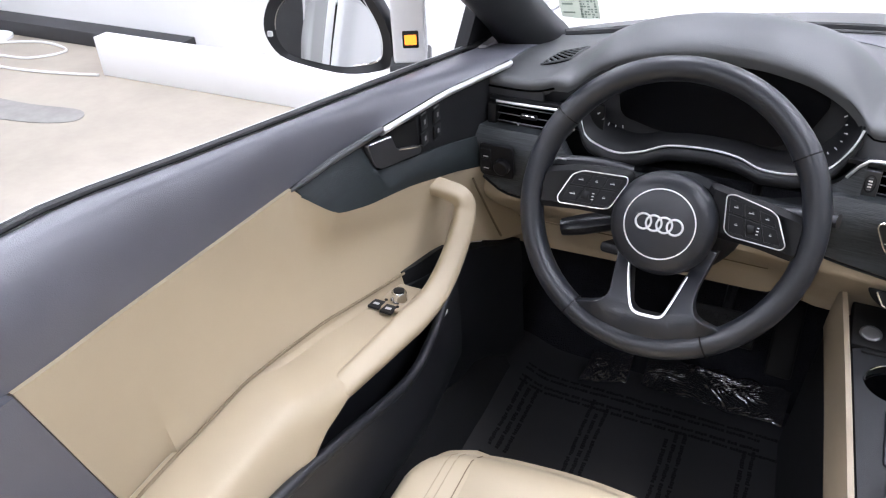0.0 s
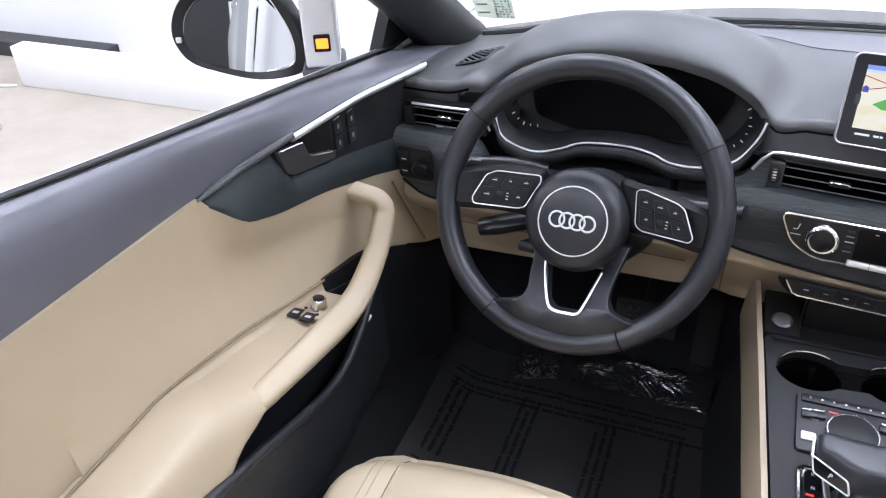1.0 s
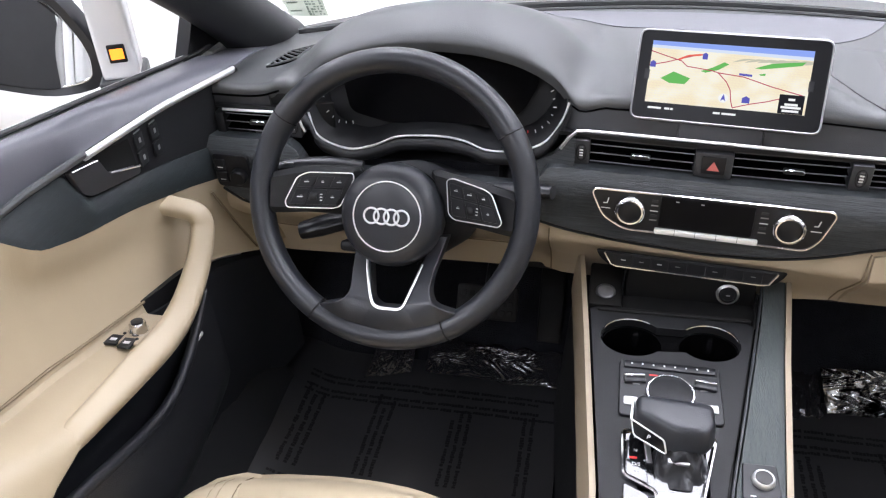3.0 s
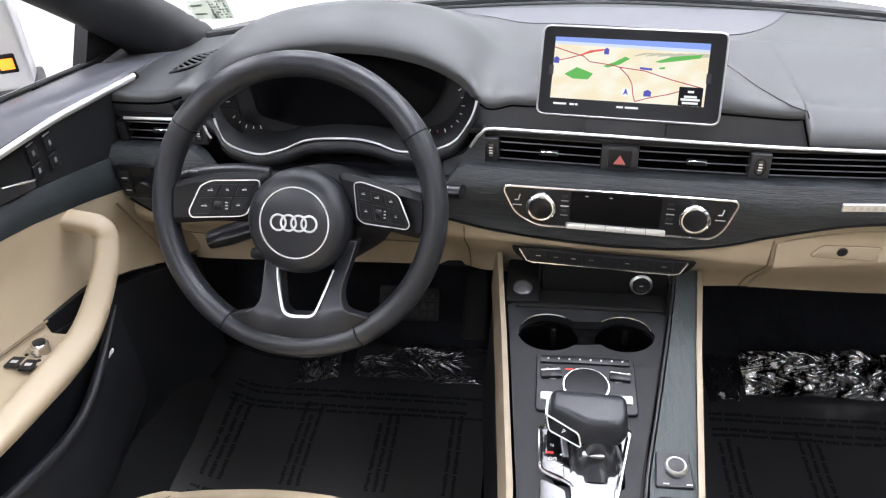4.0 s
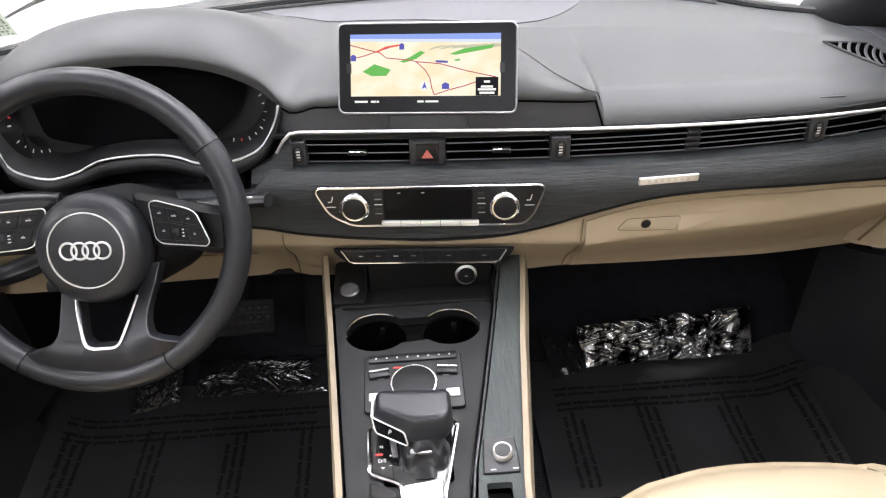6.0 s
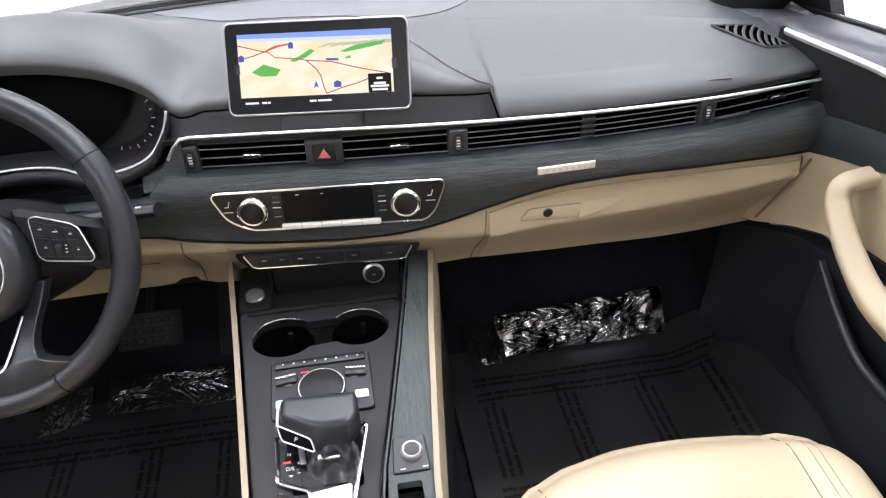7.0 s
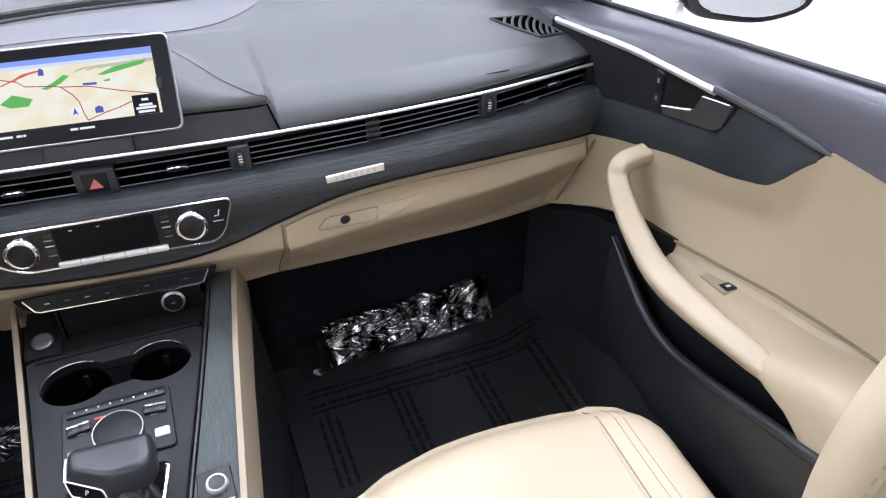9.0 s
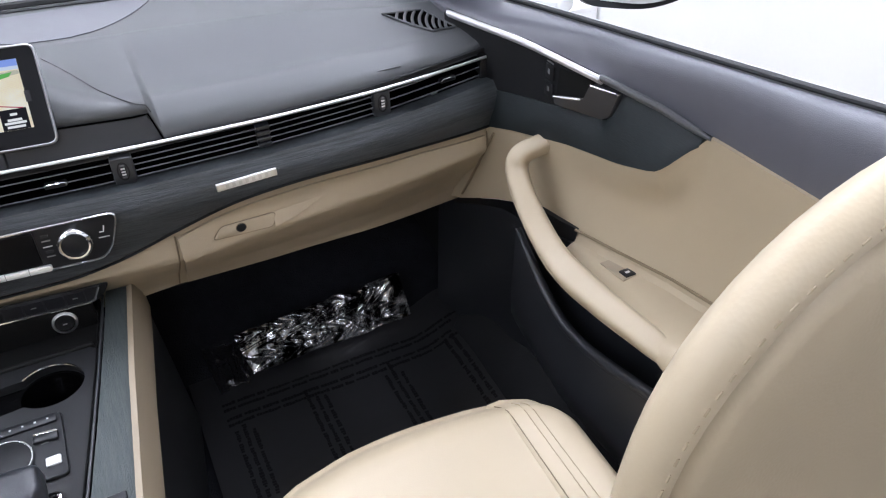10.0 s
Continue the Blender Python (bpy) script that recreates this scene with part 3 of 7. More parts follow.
        t = (v - 0.5) / 0.5
        a = min(t / 0.6, 1) * math.pi * 0.5
        x = x0 - (w - 0.030 * k) - 0.030 * k * math.sin(a)
        top = zs - step - 0.004
        mid = min(top - 0.01, zb + 0.010)
        z = top + (mid - top) * (1 - math.cos(a)) if t < 0.6 else mid + (zb - mid) * (t - 0.6) / 0.4
        return P(x + 0.012 * k * ease((t - 0.6) / 0.4), y + 0.27 * (zs - z) * ease((0.52 - y) / 0.13), z)
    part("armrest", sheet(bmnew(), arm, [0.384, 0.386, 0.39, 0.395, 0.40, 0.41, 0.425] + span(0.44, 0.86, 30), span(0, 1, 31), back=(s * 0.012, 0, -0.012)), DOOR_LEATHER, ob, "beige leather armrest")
    part("armrest_seam", tube(bmnew(), [P(door_x(y) - 0.0128, y, shelf_z(y) + 0.0005) for y in span(0.40, 0.862, 30)], 0.0019, 6), SEAM, ob)
    # grab handle
    hp = spline([P(0.668, 0.54, 0.640), P(0.652, 0.65, 0.642), P(0.643, 0.745, 0.638), P(0.632, 0.835, 0.643), P(0.632, 0.905, 0.672), P(0.637, 0.951, 0.705), P(0.645, 0.960, 0.726), P(0.668, 0.956, 0.737), P(0.69, 0.952, 0.742)], 5)
    if s > 0:
        hp = [p + V(0.007, -0.013, 0.001) * ease((p.y - 0.72) / 0.16) for p in hp]
    rr = [lerp(i / (len(hp) - 1), (0, 0.12, 0.3, 0.6, 0.85, 1.0), (0.006, 0.015, 0.0185, 0.0150, 0.0125, 0.0125)) for i in range(len(hp))]
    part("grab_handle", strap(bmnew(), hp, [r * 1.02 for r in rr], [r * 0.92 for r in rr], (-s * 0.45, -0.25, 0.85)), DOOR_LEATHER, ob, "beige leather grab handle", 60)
    for off in (0.006, 0.0085):
        part("handle_seam", tube(bmnew(), [p + V(s * off, 0.002, 0.0125 - 0.25 * (off - 0.006)) for p in hp[12:-8]], 0.0006, 5), STITCH, ob)
    # black sheet that stands in for the shaded hollow behind the handle
    part("handle_hollow", sheet(bmnew(), lambda y, v: P(door_x(y) - 0.010 - 0.003 * ease((y - 0.862) / 0.03) - 0.006 * v, y, shelf_z(y) + 0.001 + 0.006 * (y - 0.862) / 0.05 - 0.065 * v), span(0.862, 0.955, 14), span(0, 1, 5), back=(s * 0.01, 0, 0)), BLACK, ob)
    # lower door with map pocket
    def lower(y, v):
        z = lerp(v, (0, 0.35, 1), (lerp(y, (0.95, 1.03, 1.10, 1.17), (shelf_z(min(y, 0.95)) - 0.02, 0.595, 0.56, 0.54)), 0.52, 0.33))
        return P(door_x(y) - lerp(y, (0.95, 1.03), (0.018, 0.004)) - 0.012 * v, y, z)
    part("lower_card", sheet(bmnew(), lower, span(0.12, 1.16, 22), span(0, 1, 12), back=(s * 0.03, 0, 0)), DARK_TRIM, ob, "black lower door panel")
    def rim_line(y):
        ry, rz = (0.1, 0.45, 0.536, 0.658, 0.75, 0.80, 0.86, 0.915, 1.0), (0.66, 0.635, 0.618, 0.579, 0.549, 0.543, 0.562, 0.595, 0.64)
        return V(lerp(y, (0.1, 0.5, 0.8, 0.95, 1.05), (0.633, 0.636, 0.640, 0.650, 0.664)), y, sum(lerp(y + k, ry, rz) for k in (-0.05, -0.025, 0, 0.025, 0.05)) / 5)
    def pocket(y, v):
        r0 = rim_line(y)
        return P(r0.x + 0.05 * ease((v - 0.5) * 2) - 0.006 * math.sin(v * 3), y, r0.z - (r0.z - 0.33) * v)
    part("map_pocket", sheet(bmnew(), pocket, span(0.12, 0.945, 26), span(0, 1, 10), back=(s * 0.008, 0, 0)), DARK_TRIM, ob, "black moulded door pocket")
    part("pocket_rim", tube(bmnew(), [P(*rim_line(y)) for y in span(0.12, 0.945, 30)], [0.0075] * 27 + [0.006, 0.0045, 0.002], 10), DARK_TRIM, ob)
    # open joint between the door and the end of the dash
    part("door_joint", tube(bmnew(), spline([P(0.6605, 1.034, 0.716), P(0.6565, 1.047, 0.687), P(0.647, 1.072, 0.630), P(0.6395, 1.093, 0.586)], 5), 0.0018, 6), SEAM, ob)
    # window switches on the armrest
    def on_shelf(y, dx):
        return Matrix.Translation(P(door_x(y) - 0.006 - dx, y, shelf_z(y) - 0.0165)) @ Matrix.Rotation(radians(-7.5), 4, "X")
    if s < 0:
        part("switch_plate", rbox(bmnew(), (-0.023, -0.034, -0.002), (0.023, 0.034, 0.003), 0.003, 2, on_shelf(0.822, 0.030)), BEIGE, ob, "beige switch plate")
        for y0, dx in ((0.793, 0.014), (0.789, 0.035)):
            sw = part("window_switch", rbox(bmnew(), (-0.0085, -0.010, 0), (0.0085, 0.010, 0.0036), 0.0006, 1, on_shelf(y0, dx)), SATIN_BLACK, ob, "black window switch")
            part("symbol", rbox(bmnew(), (-0.004, -0.003, 0.0034), (0.004, 0.002, 0.0040), 0, 1, on_shelf(y0, dx)), SYMBOL, sw)
        kb = part("mirror_knob", lathe(bmnew(), [(0.012, 0), (0.012, 0.008), (0.0105, 0.012), (0.0105, 0.0155), (0.009, 0.018), (0, 0.0184)], on_shelf(0.813, 0.033), 20), CHROME, ob, "chrome mirror adjuster knob")
        part("knob_cap", lathe(bmnew(), [(0.0075, 0.0182), (0.0075, 0.0195), (0, 0.020)], on_shelf(0.813, 0.033), 16), SATIN_BLACK, kb)
        for a in range(4):
            c = on_shelf(0.813 + 0.017 * math.sin(a * 1.57 + 0.4), 0.035 + 0.018 * math.cos(a * 1.57 + 0.4))
            part("knob_mark", lathe(bmnew(), [(0.0022, 0.002), (0.0022, 0.0045), (0, 0.0046)], c, 10), BLACK, ob)
        part("release_lever", rbox(bmnew(), (-0.004, -0.008, -0.003), (0.004, 0.008, 0.003), 0.0015, 2, Matrix.Translation(P(0.648, 0.895, 0.568))), PALE, ob)
    else:
        part("switch_plate", rbox(bmnew(), (-0.011, -0.024, -0.004), (0.011, 0.024, -0.0006), 0.0012, 2, on_shelf(0.776, 0.014)), CONSOLE_BEIGE, ob, "pale switch plate")
        sw = part("window_switch", rbox(bmnew(), (-0.0075, -0.008, -0.003), (0.0075, 0.008, 0.0010), 0.0008, 2, on_shelf(0.762, 0.014)), SATIN_BLACK, ob, "black window switch")
        part("symbol", rbox(bmnew(), (-0.003, -0.0022, 0.0009), (0.003, 0.0018, 0.0013), 0, 1, on_shelf(0.762, 0.014)), SYMBOL, sw)
    return ob


car_door(-1)
car_door(1)


# ---- dashboard ----
DX = (-0.72, -0.64, -0.30, -0.149, 0.013, 0.182, 0.343, 0.504, 0.66, 0.72)
DASH_Y = (1.092, 1.082, 1.084, 1.079, 1.064, 1.047, 1.040, 1.044, 1.066, 1.08)
DASH_Z = (0.806, 0.806, 0.799, 0.791, 0.790, 0.793, 0.796, 0.800, 0.806, 0.808)


def soft_lerp(x, xs, ys):
    return sum(lerp(x + d, xs, ys) * w for d, w in ((-0.06, 1), (-0.03, 2), (0, 3), (0.03, 2), (0.06, 1))) / 9


def dash_y(x):
    return soft_lerp(x, DX, DASH_Y)


def vent_z(x):
    return soft_lerp(x, DX, DASH_Z)


def bulge(dz):
    """How far the dash front stands behind (+) or before (-) the vent band, by height below it."""
    return lerp(dz, (-0.26, -0.22, -0.19, -0.155, -0.13, -0.106, -0.09, -0.05, -0.034, -0.02, 0.0), (0.06, 0.05, 0.03, -0.003, -0.024, -0.022, -0.021, -0.032, -0.03, -0.02, -0.006))


def face(x, z, out=0.0):
    """A point on the dash front at x and z, brought forward by out."""
    return V(x, dash_y(x) + bulge(z - vent_z(x)) - out, z)


def face_pose(x, z, out=0.0, lean=0.0, width=0.06):
    """A pose on the dash front: local x to the right, y up, z towards the cabin."""
    c = face(x, z, out)
    ex = (face(x + width, z) - face(x - width, z))
    ex = V(ex.x, ex.y, 0).normalized()
    ey = V(0, math.sin(radians(lean)), math.cos(radians(lean)))
    ez = ex.cross(ey).normalized()
    ey = ez.cross(ex).normalized()
    return Matrix(((ex.x, ey.x, ez.x, c.x), (ex.y, ey.y, ez.y, c.y), (ex.z, ey.z, ez.z, c.z), (0, 0, 0, 1)))


dash = thing("dashboard", (0, 1.2, 0.55), "charcoal car dashboard with wood trim and beige lower panel", "dashboard")


HOOD_X = (-0.62, -0.585, -0.560, -0.535, -0.505, -0.47, -0.43, -0.38, -0.34, -0.29, -0.24, -0.205, -0.175, -0.15, -0.125)
HOOD_H = (0.0, 0.001, 0.008, 0.030, 0.054, 0.070, 0.082, 0.090, 0.092, 0.089, 0.079, 0.064, 0.042, 0.013, 0.0)


def hood(x):
    return sum(lerp(x + d, HOOD_X, HOOD_H) for d in (-0.012, -0.006, 0, 0.006, 0.012)) / 5


def seam_x(y):
    """Where the raised middle of the pad ends on the passenger's side."""
    return lerp(y, (1.05, 1.07, 1.112, 1.168, 1.235, 1.31), (0.230, 0.211, 0.182, 0.157, 0.127, 0.095))


def hump(x, y):
    q = (x - 0.055) / (0.165 if x < 0.055 else seam_x(y) + 0.004 - 0.055)
    return 0.040 * math.cos(q * math.pi / 2) ** 1.2 if abs(q) < 1 else 0.0


def glass_base(x):
    return 1.53 - 0.36 * x * x


def centre(x):
    """1 over the middle of the dash, where the pad stands back behind the screen."""
    return ease((x + 0.195) / 0.03) * ease((0.233 - x) / 0.012)


def pad_top(x, y):
    y0, y1 = dash_y(x) + 0.006, glass_base(x)
    t = (y - y0) / (y1 - y0)
    z0 = vent_z(x) * 0.4 + 0.834 * 0.6 + 0.008 + 0.024 * ease((-0.535 - x) / 0.03) + 0.032 * ease((x + 0.168) / 0.05) * centre(x)
    crest = 0.868 - 0.012 * abs(x) - 0.010 * ease((abs(x) - 0.45) / 0.15)
    z = z0 + (crest - z0) * ease(t / 0.30) if t < 0.30 else crest - 0.024 * ease((t - 0.30) / 0.7)
    w = ease((x - seam_x(y) + 0.012) / 0.024)
    if w:
        d, rise = y - y0, crest - z0
        front = z0 + rise * (0.64 * min(1.0, max(d, 0.0) / 0.042) ** 0.8 + 0.36 * ease((d - 0.042) / 0.19))
        z = z * (1 - w) + (front if t < 0.5 else min(front, z)) * w
    h = hood(x)
    if h:
        z += h * (1 - ease((t - 0.12) / 0.75))
    z += hump(x, y) * ease(t / 0.12) * (1 - ease((t - 0.16) / 0.5))
    return z


def pad(x, v):
    y0, y1 = dash_y(x) + 0.006, glass_base(x)
    y0 += max(0.026 * min(1.0, hood(x) / 0.05), 0.014 * centre(x))
    y = y0 + (y1 - y0) * v ** 1.25
    return V(x, y, pad_top(x, y))


xs_pad = sorted(span(-0.705, 0.705, 141) + [0.2175, 0.2225, 0.2275, 0.2325, 0.2375])
vs_pad = [0, 0.004, 0.012, 0.025, 0.05, 0.07, 0.09, 0.11] + span(0.13, 0.65, 27) + [0.7, 0.75, 0.8, 0.9, 1.0]


def pad_round(x, v):
    p = pad(x, v)
    w = min(1.0, hood(x) / 0.05)
    t = v / (0.06 + 0.08 * w)
    if t < 1:
        p.z -= (0.010 + 0.001 * w) * (1 - math.sqrt(max(0, 1 - (1 - t) ** 2)))
    return p


part("top_pad", sheet(bmnew(), pad_round, xs_pad, vs_pad, back=(0, 0.004, -0.012)), SOFT, dash, "charcoal soft-touch dashboard top", 50)
# underside of the pad's lip, down to the vent band; darker grey paints its shade


def lip(x, v):
    top = pad_round(x, 0)
    return V(x, top.y - 0.001 + (0.002 - 0.014 * centre(x)) * v, (top.z - 0.004) * (1 - v) + (vent_z(x) + 0.014) * v)


for lo, hi in ((-0.70, -0.575), (-0.172, 0.70)):
    part("lip", sheet(bmnew(), lip, span(lo, hi, 70), span(0, 1, 5), back=(0, 0.01, 0)), VENT_GREY, dash)
part("pad_seam", tube(bmnew(), [pad_round(x, 0) + V(0, -0.0012, -0.0035) for x in span(-0.69, -0.56, 16)], 0.0016, 5), PIT, dash)
part("pad_seam", tube(bmnew(), [pad_round(x, 0) + V(0, -0.0012, -0.0035) for x in span(-0.165, 0.247, 50)], 0.0012, 5), PIT, dash)
# centre speaker panel by the windscreen
bm = bmnew()
def grille(u, v):
    lo, hi = -0.10 - 0.14 * v ** 0.7, 0.165 + 0.135 * v ** 0.55
    x = lo + (hi - lo) * u
    y = (1.372 - 0.060 * ease(u)) * (1 - v) + 1.480 * v
    return V(x, y, pad_top(x, y) + 0.0012)


sheet(bm, grille, span(0, 1, 30), span(0, 1, 16), back=(0, 0, -0.005))
part("speaker_grille", bm, DOOR_TOP, dash, "dark fabric speaker panel by the windscreen")
part("demister_slot", tube(bmnew(), [V(x, glass_base(x) - 0.022, pad_top(x, glass_base(x) - 0.022) + 0.002) for x in span(-0.5, 0.5, 30)], 0.005, 6, flat=0.5), RUBBER, dash)
part("windscreen_edge", tube(bmnew(), [V(x, glass_base(x), pad_top(x, glass_base(x)) + 0.002) for x in span(-0.64, 0.70, 40)], 0.007, 8), RUBBER, dash)
# line beside the screen hump and the small airbag mark
part("seam", tube(bmnew(), [V(x, y, pad_top(x, y) + 0.0005) for x, y in ((p.x, p.y) for p in spline([(0.2255, 1.058, 0), (0.209, 1.0705, 0), (0.180, 1.112, 0), (0.155, 1.168, 0), (0.125, 1.235, 0)], 6))], 0.0007, 6), RUBBER, dash)
part("airbag_mark", rbox(bmnew(), (0.505, 1.061, pad_top(0.52, 1.062) - 0.001), (0.537, 1.0625, pad_top(0.52, 1.062) + 0.0010), 0), SOFT, dash)
# corner demister vents
for s in (-1, 1):
    x0, y0 = 0.0, 0.0
    pts = [V(0.566, 1.182), V(0.606, 1.165), V(0.598, 1.236), V(0.562, 1.262)] if s < 0 else [V(0.613, 1.121), V(0.646, 1.120), V(0.630, 1.194), V(0.571, 1.201)]

    def slot(u, v, lift):
        a = pts[0].lerp(pts[3], v).lerp(pts[1].lerp(pts[2], v), u)
        return V(s * a.x, a.y, pad_top(s * a.x, a.y) + lift)
    # Flat black sheet on the pad; the shade of deep openings is painted.
    dv = part("demister_vent", sheet(bmnew(), lambda u, v: slot(u, v, 0.0018), span(0, 1, 6), span(0, 1, 14), back=(0, 0, -0.006)), PIT, dash, "slotted demister vent with openings painted black")
    for i in range(9):
        t = (i - 1.5) / 6
        way = [slot(u, t + 0.75 * (u - 0.5), 0.0026) for u in span(0.02, 0.98, 13) if 0.02 < t + 0.75 * (u - 0.5) < 0.98]
        if len(way) > 2:
            part("slat", tube(bmnew(), way, 0.0021, 6, flat=0.5), SOFT, dv)
    part("vent_lip", tube(bmnew(), [slot(u, v, 0.0018) for u, v in ((0, 0), (1, 0), (1, 0.5), (1, 1), (0, 1), (0, 0.5))], 0.0016, 6, cyclic=True), SOFT, dv)

# bright strip above the vents
strip = [V(-0.176, 0, 0.794), V(-0.166, 0, 0.810), V(-0.156, 0, 0.820)] + [V(x, 0, lerp(x, (-0.15, 0.2, 0.664), (0.8215, 0.8195, 0.8185))) for x in span(-0.145, 0.664, 40)]
part("chrome_strip", tube(bmnew(), [V(p.x, dash_y(p.x) - 0.004, p.z) for p in strip], 0.0021, 8), ALU, dash, "bright aluminium strip")
part("chrome_strip", tube(bmnew(), [V(x, dash_y(x) - 0.004, 0.8235) for x in span(-0.642, -0.535, 10)], 0.0021, 8), ALU, dash, "bright aluminium strip")


def air_vent(x0, x1, tab=None, slats=3, z_shift=0.0):
    ob = part("air_vent", sheet(bmnew(), lambda u, v: V(u, dash_y(u) + 0.026, vent_z(u) + z_shift - 0.022 + 0.040 * v), span(x0, x1, 14), span(0, 1, 3), back=(0, 0.004, 0)), RECESS_BLACK, dash, "black slatted air vent")
    # Slats near black with paler edge tubes: the light along them is painted.
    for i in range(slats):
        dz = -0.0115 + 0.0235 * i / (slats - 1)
        part("slat", sheet(bmnew(), lambda u, v: V(u, dash_y(u) + 0.018 * v, vent_z(u) + z_shift + dz + 0.004 * v), span(x0 + 0.001, x1 - 0.001, 14), span(0, 1, 3), back=(0, 0, -0.0022)), RECESS_BLACK, ob)
        part("slat_edge", tube(bmnew(), [V(u, dash_y(u) - 0.0005, vent_z(u) + z_shift + dz - 0.001) for u in span(x0 + 0.001, x1 - 0.001, 14)], 0.0008, 5), DOOR_TOP, ob)
    if tab is not None:
        c = face_pose(tab, vent_z(tab) + z_shift + 0.002)
        c.translation = V(tab, dash_y(tab) - 0.003, vent_z(tab) + z_shift + 0.001)
        part("tab", rbox(bmnew(), (-0.012, -0.003, -0.004), (0.012, 0.003, 0.004), 0.0015, 2, c), SATIN_BLACK, ob)
        part("tab_edge", tube(bmnew(), [c @ V(-0.011, 0.0015, 0.004), c @ V(-0.009, 0.0032, 0.0042), c @ V(0.009, 0.0032, 0.0042), c @ V(0.011, 0.0015, 0.004)], 0.0009, 6), CHROME, ob)
    return ob


air_vent(-0.642, -0.552, -0.592)
air_vent(-0.139, -0.0095, -0.075)
air_vent(0.0355, 0.166, 0.105)
air_vent(0.190, 0.489, None, 4)
air_vent(0.512, 0.655, 0.60)
# surround of the vent band
for lo, hi in ((-0.655, -0.540), (-0.178, 0.668)):
    part("vent_frame", sheet(bmnew(), lambda u, v: V(u, dash_y(u) + 0.001 + 0.02 * v, vent_z(u) + 0.019 - 0.003 * v), span(lo, hi, 40), span(0, 1, 3), back=(0, 0, 0.005)), BLACK, dash)


def vent_block(x0, x1, mat=VENT_GREY):
    c = (x0 + x1) / 2
    m = face_pose(c, vent_z(c))
    m.translation = V(c, dash_y(c) - 0.002, vent_z(c))
    w = (x1 - x0) / 2
    return m, part("vent_divider", rbox(bmnew(), (-w, -0.0175, -0.02), (w, 0.0165, 0.003), 0.002, 2, m), mat, dash)


part("vent_backing", rbox(bmnew(), (-0.58, 1.105, 0.735), (-0.49, 1.112, 0.828), 0.002), PRINT, dash)
for x0, x1 in ((-0.552, -0.530), (-0.159, -0.139), (0.166, 0.190), (0.489, 0.512)):
    m, b = vent_block(x0, x1)
    wheel_m = m @ pose(0, 0, -0.0055, 0, 90, 0) @ Matrix.Translation((0, 0, -0.0045))
    part("thumb_wheel", lathe(bmnew(), [(0.0085, 0), (0.010, 0.001), (0.010, 0.008), (0.0085, 0.009)], wheel_m, 20), SATIN_BLACK, b, "ribbed vent thumb wheel")
    part("wheel_slot", tube(bmnew(), [m @ V(0.0062 * math.cos(q), 0.0115 * math.sin(q), 0.0032) for q in (2 * math.pi * j / 20 for j in range(20))], 0.0005, 5, cyclic=True), PRINT, b)
    for k in range(5):
        y = -0.0076 + 0.0038 * k
        part("wheel_rib", rbox(bmnew(), (-0.0024, y - 0.0010, 0.0034), (0.0024, y + 0.0010, 0.0052 - 18 * y * y), 0.0003, 1, m), ALU if k in (1, 2, 3) else LEVER, b)
part("vent_end", rbox(bmnew(), (0.655, dash_y(0.66) - 0.004, vent_z(0.66) - 0.02), (0.672, dash_y(0.66) + 0.03, vent_z(0.66) + 0.016), 0.003), BLACK, dash)
part("vent_end", rbox(bmnew(), (-0.657, dash_y(-0.65) - 0.004, vent_z(-0.65) - 0.022), (-0.643, dash_y(-0.65) + 0.03, vent_z(-0.65) + 0.012), 0.003), BLACK, dash)
# grille joint in the long vent
for k in range(4):
    z = vent_z(0.345) - 0.0115 + 0.0235 * k / 3
    part("vent_clip", rbox(bmnew(), (0.335, dash_y(0.345) - 0.003, z - 0.003), (0.352, dash_y(0.345) + 0.01, z + 0.002), 0.0008, 1), RIM, dash)
# hazard button
m, b = vent_block(-0.0095, 0.0355)
hz = part("hazard_button", rbox(bmnew(), (-0.0145, -0.0115, 0.002), (0.0145, 0.0125, 0.0048), 0.0015, 2, m), SATIN_BLACK, b, "black hazard button with red triangle")
bm = bmnew()
plate(bm, [(-0.0075, -0.006), (0.0075, -0.006), (0, 0.0065)], 0.0006, m @ Matrix.Translation((0, 0, 0.0048)))
part("triangle", bm, PINK, hz)

# wood trim band
EDGE_X = (-0.70, -0.665, -0.64, -0.61, -0.50, -0.213, -0.17, -0.095, 0.011, 0.093, 0.15, 0.216, 0.26, 0.299, 0.35, 0.403, 0.526, 0.63, 0.70)
EDGE_Z = (0.735, 0.715, 0.693, 0.683, 0.690, 0.697, 0.684, 0.675, 0.6705, 0.6745, 0.686, 0.708, 0.724, 0.734, 0.739, 0.740, 0.735, 0.725, 0.722)


def trim_low(x):
    return sum(lerp(x + d, EDGE_X, EDGE_Z) for d in (-0.02, -0.01, 0, 0.01, 0.02)) / 5


def trim(x, v):
    zt, zb = vent_z(x) - 0.0175, trim_low(x)
    zt -= 0.030 * ease((x + 0.545) / 0.03) * ease((-0.185 - x) / 0.03)
    if v > 0.93:
        p = face(x, zb)
        p.y += 0.012 * (v - 0.93) / 0.07
        p.z += 0.002
        return p
    return face(x, zt + (zb + 0.002 - zt) * v / 0.93)


part("wood_trim", sheet(bmnew(), trim, span(-0.672, 0.684, 80), list(span(0, 0.93, 12)) + [0.965, 1.0], back=(0, 0.02, 0)), WOOD, dash, "dark grey open-pore wood trim")
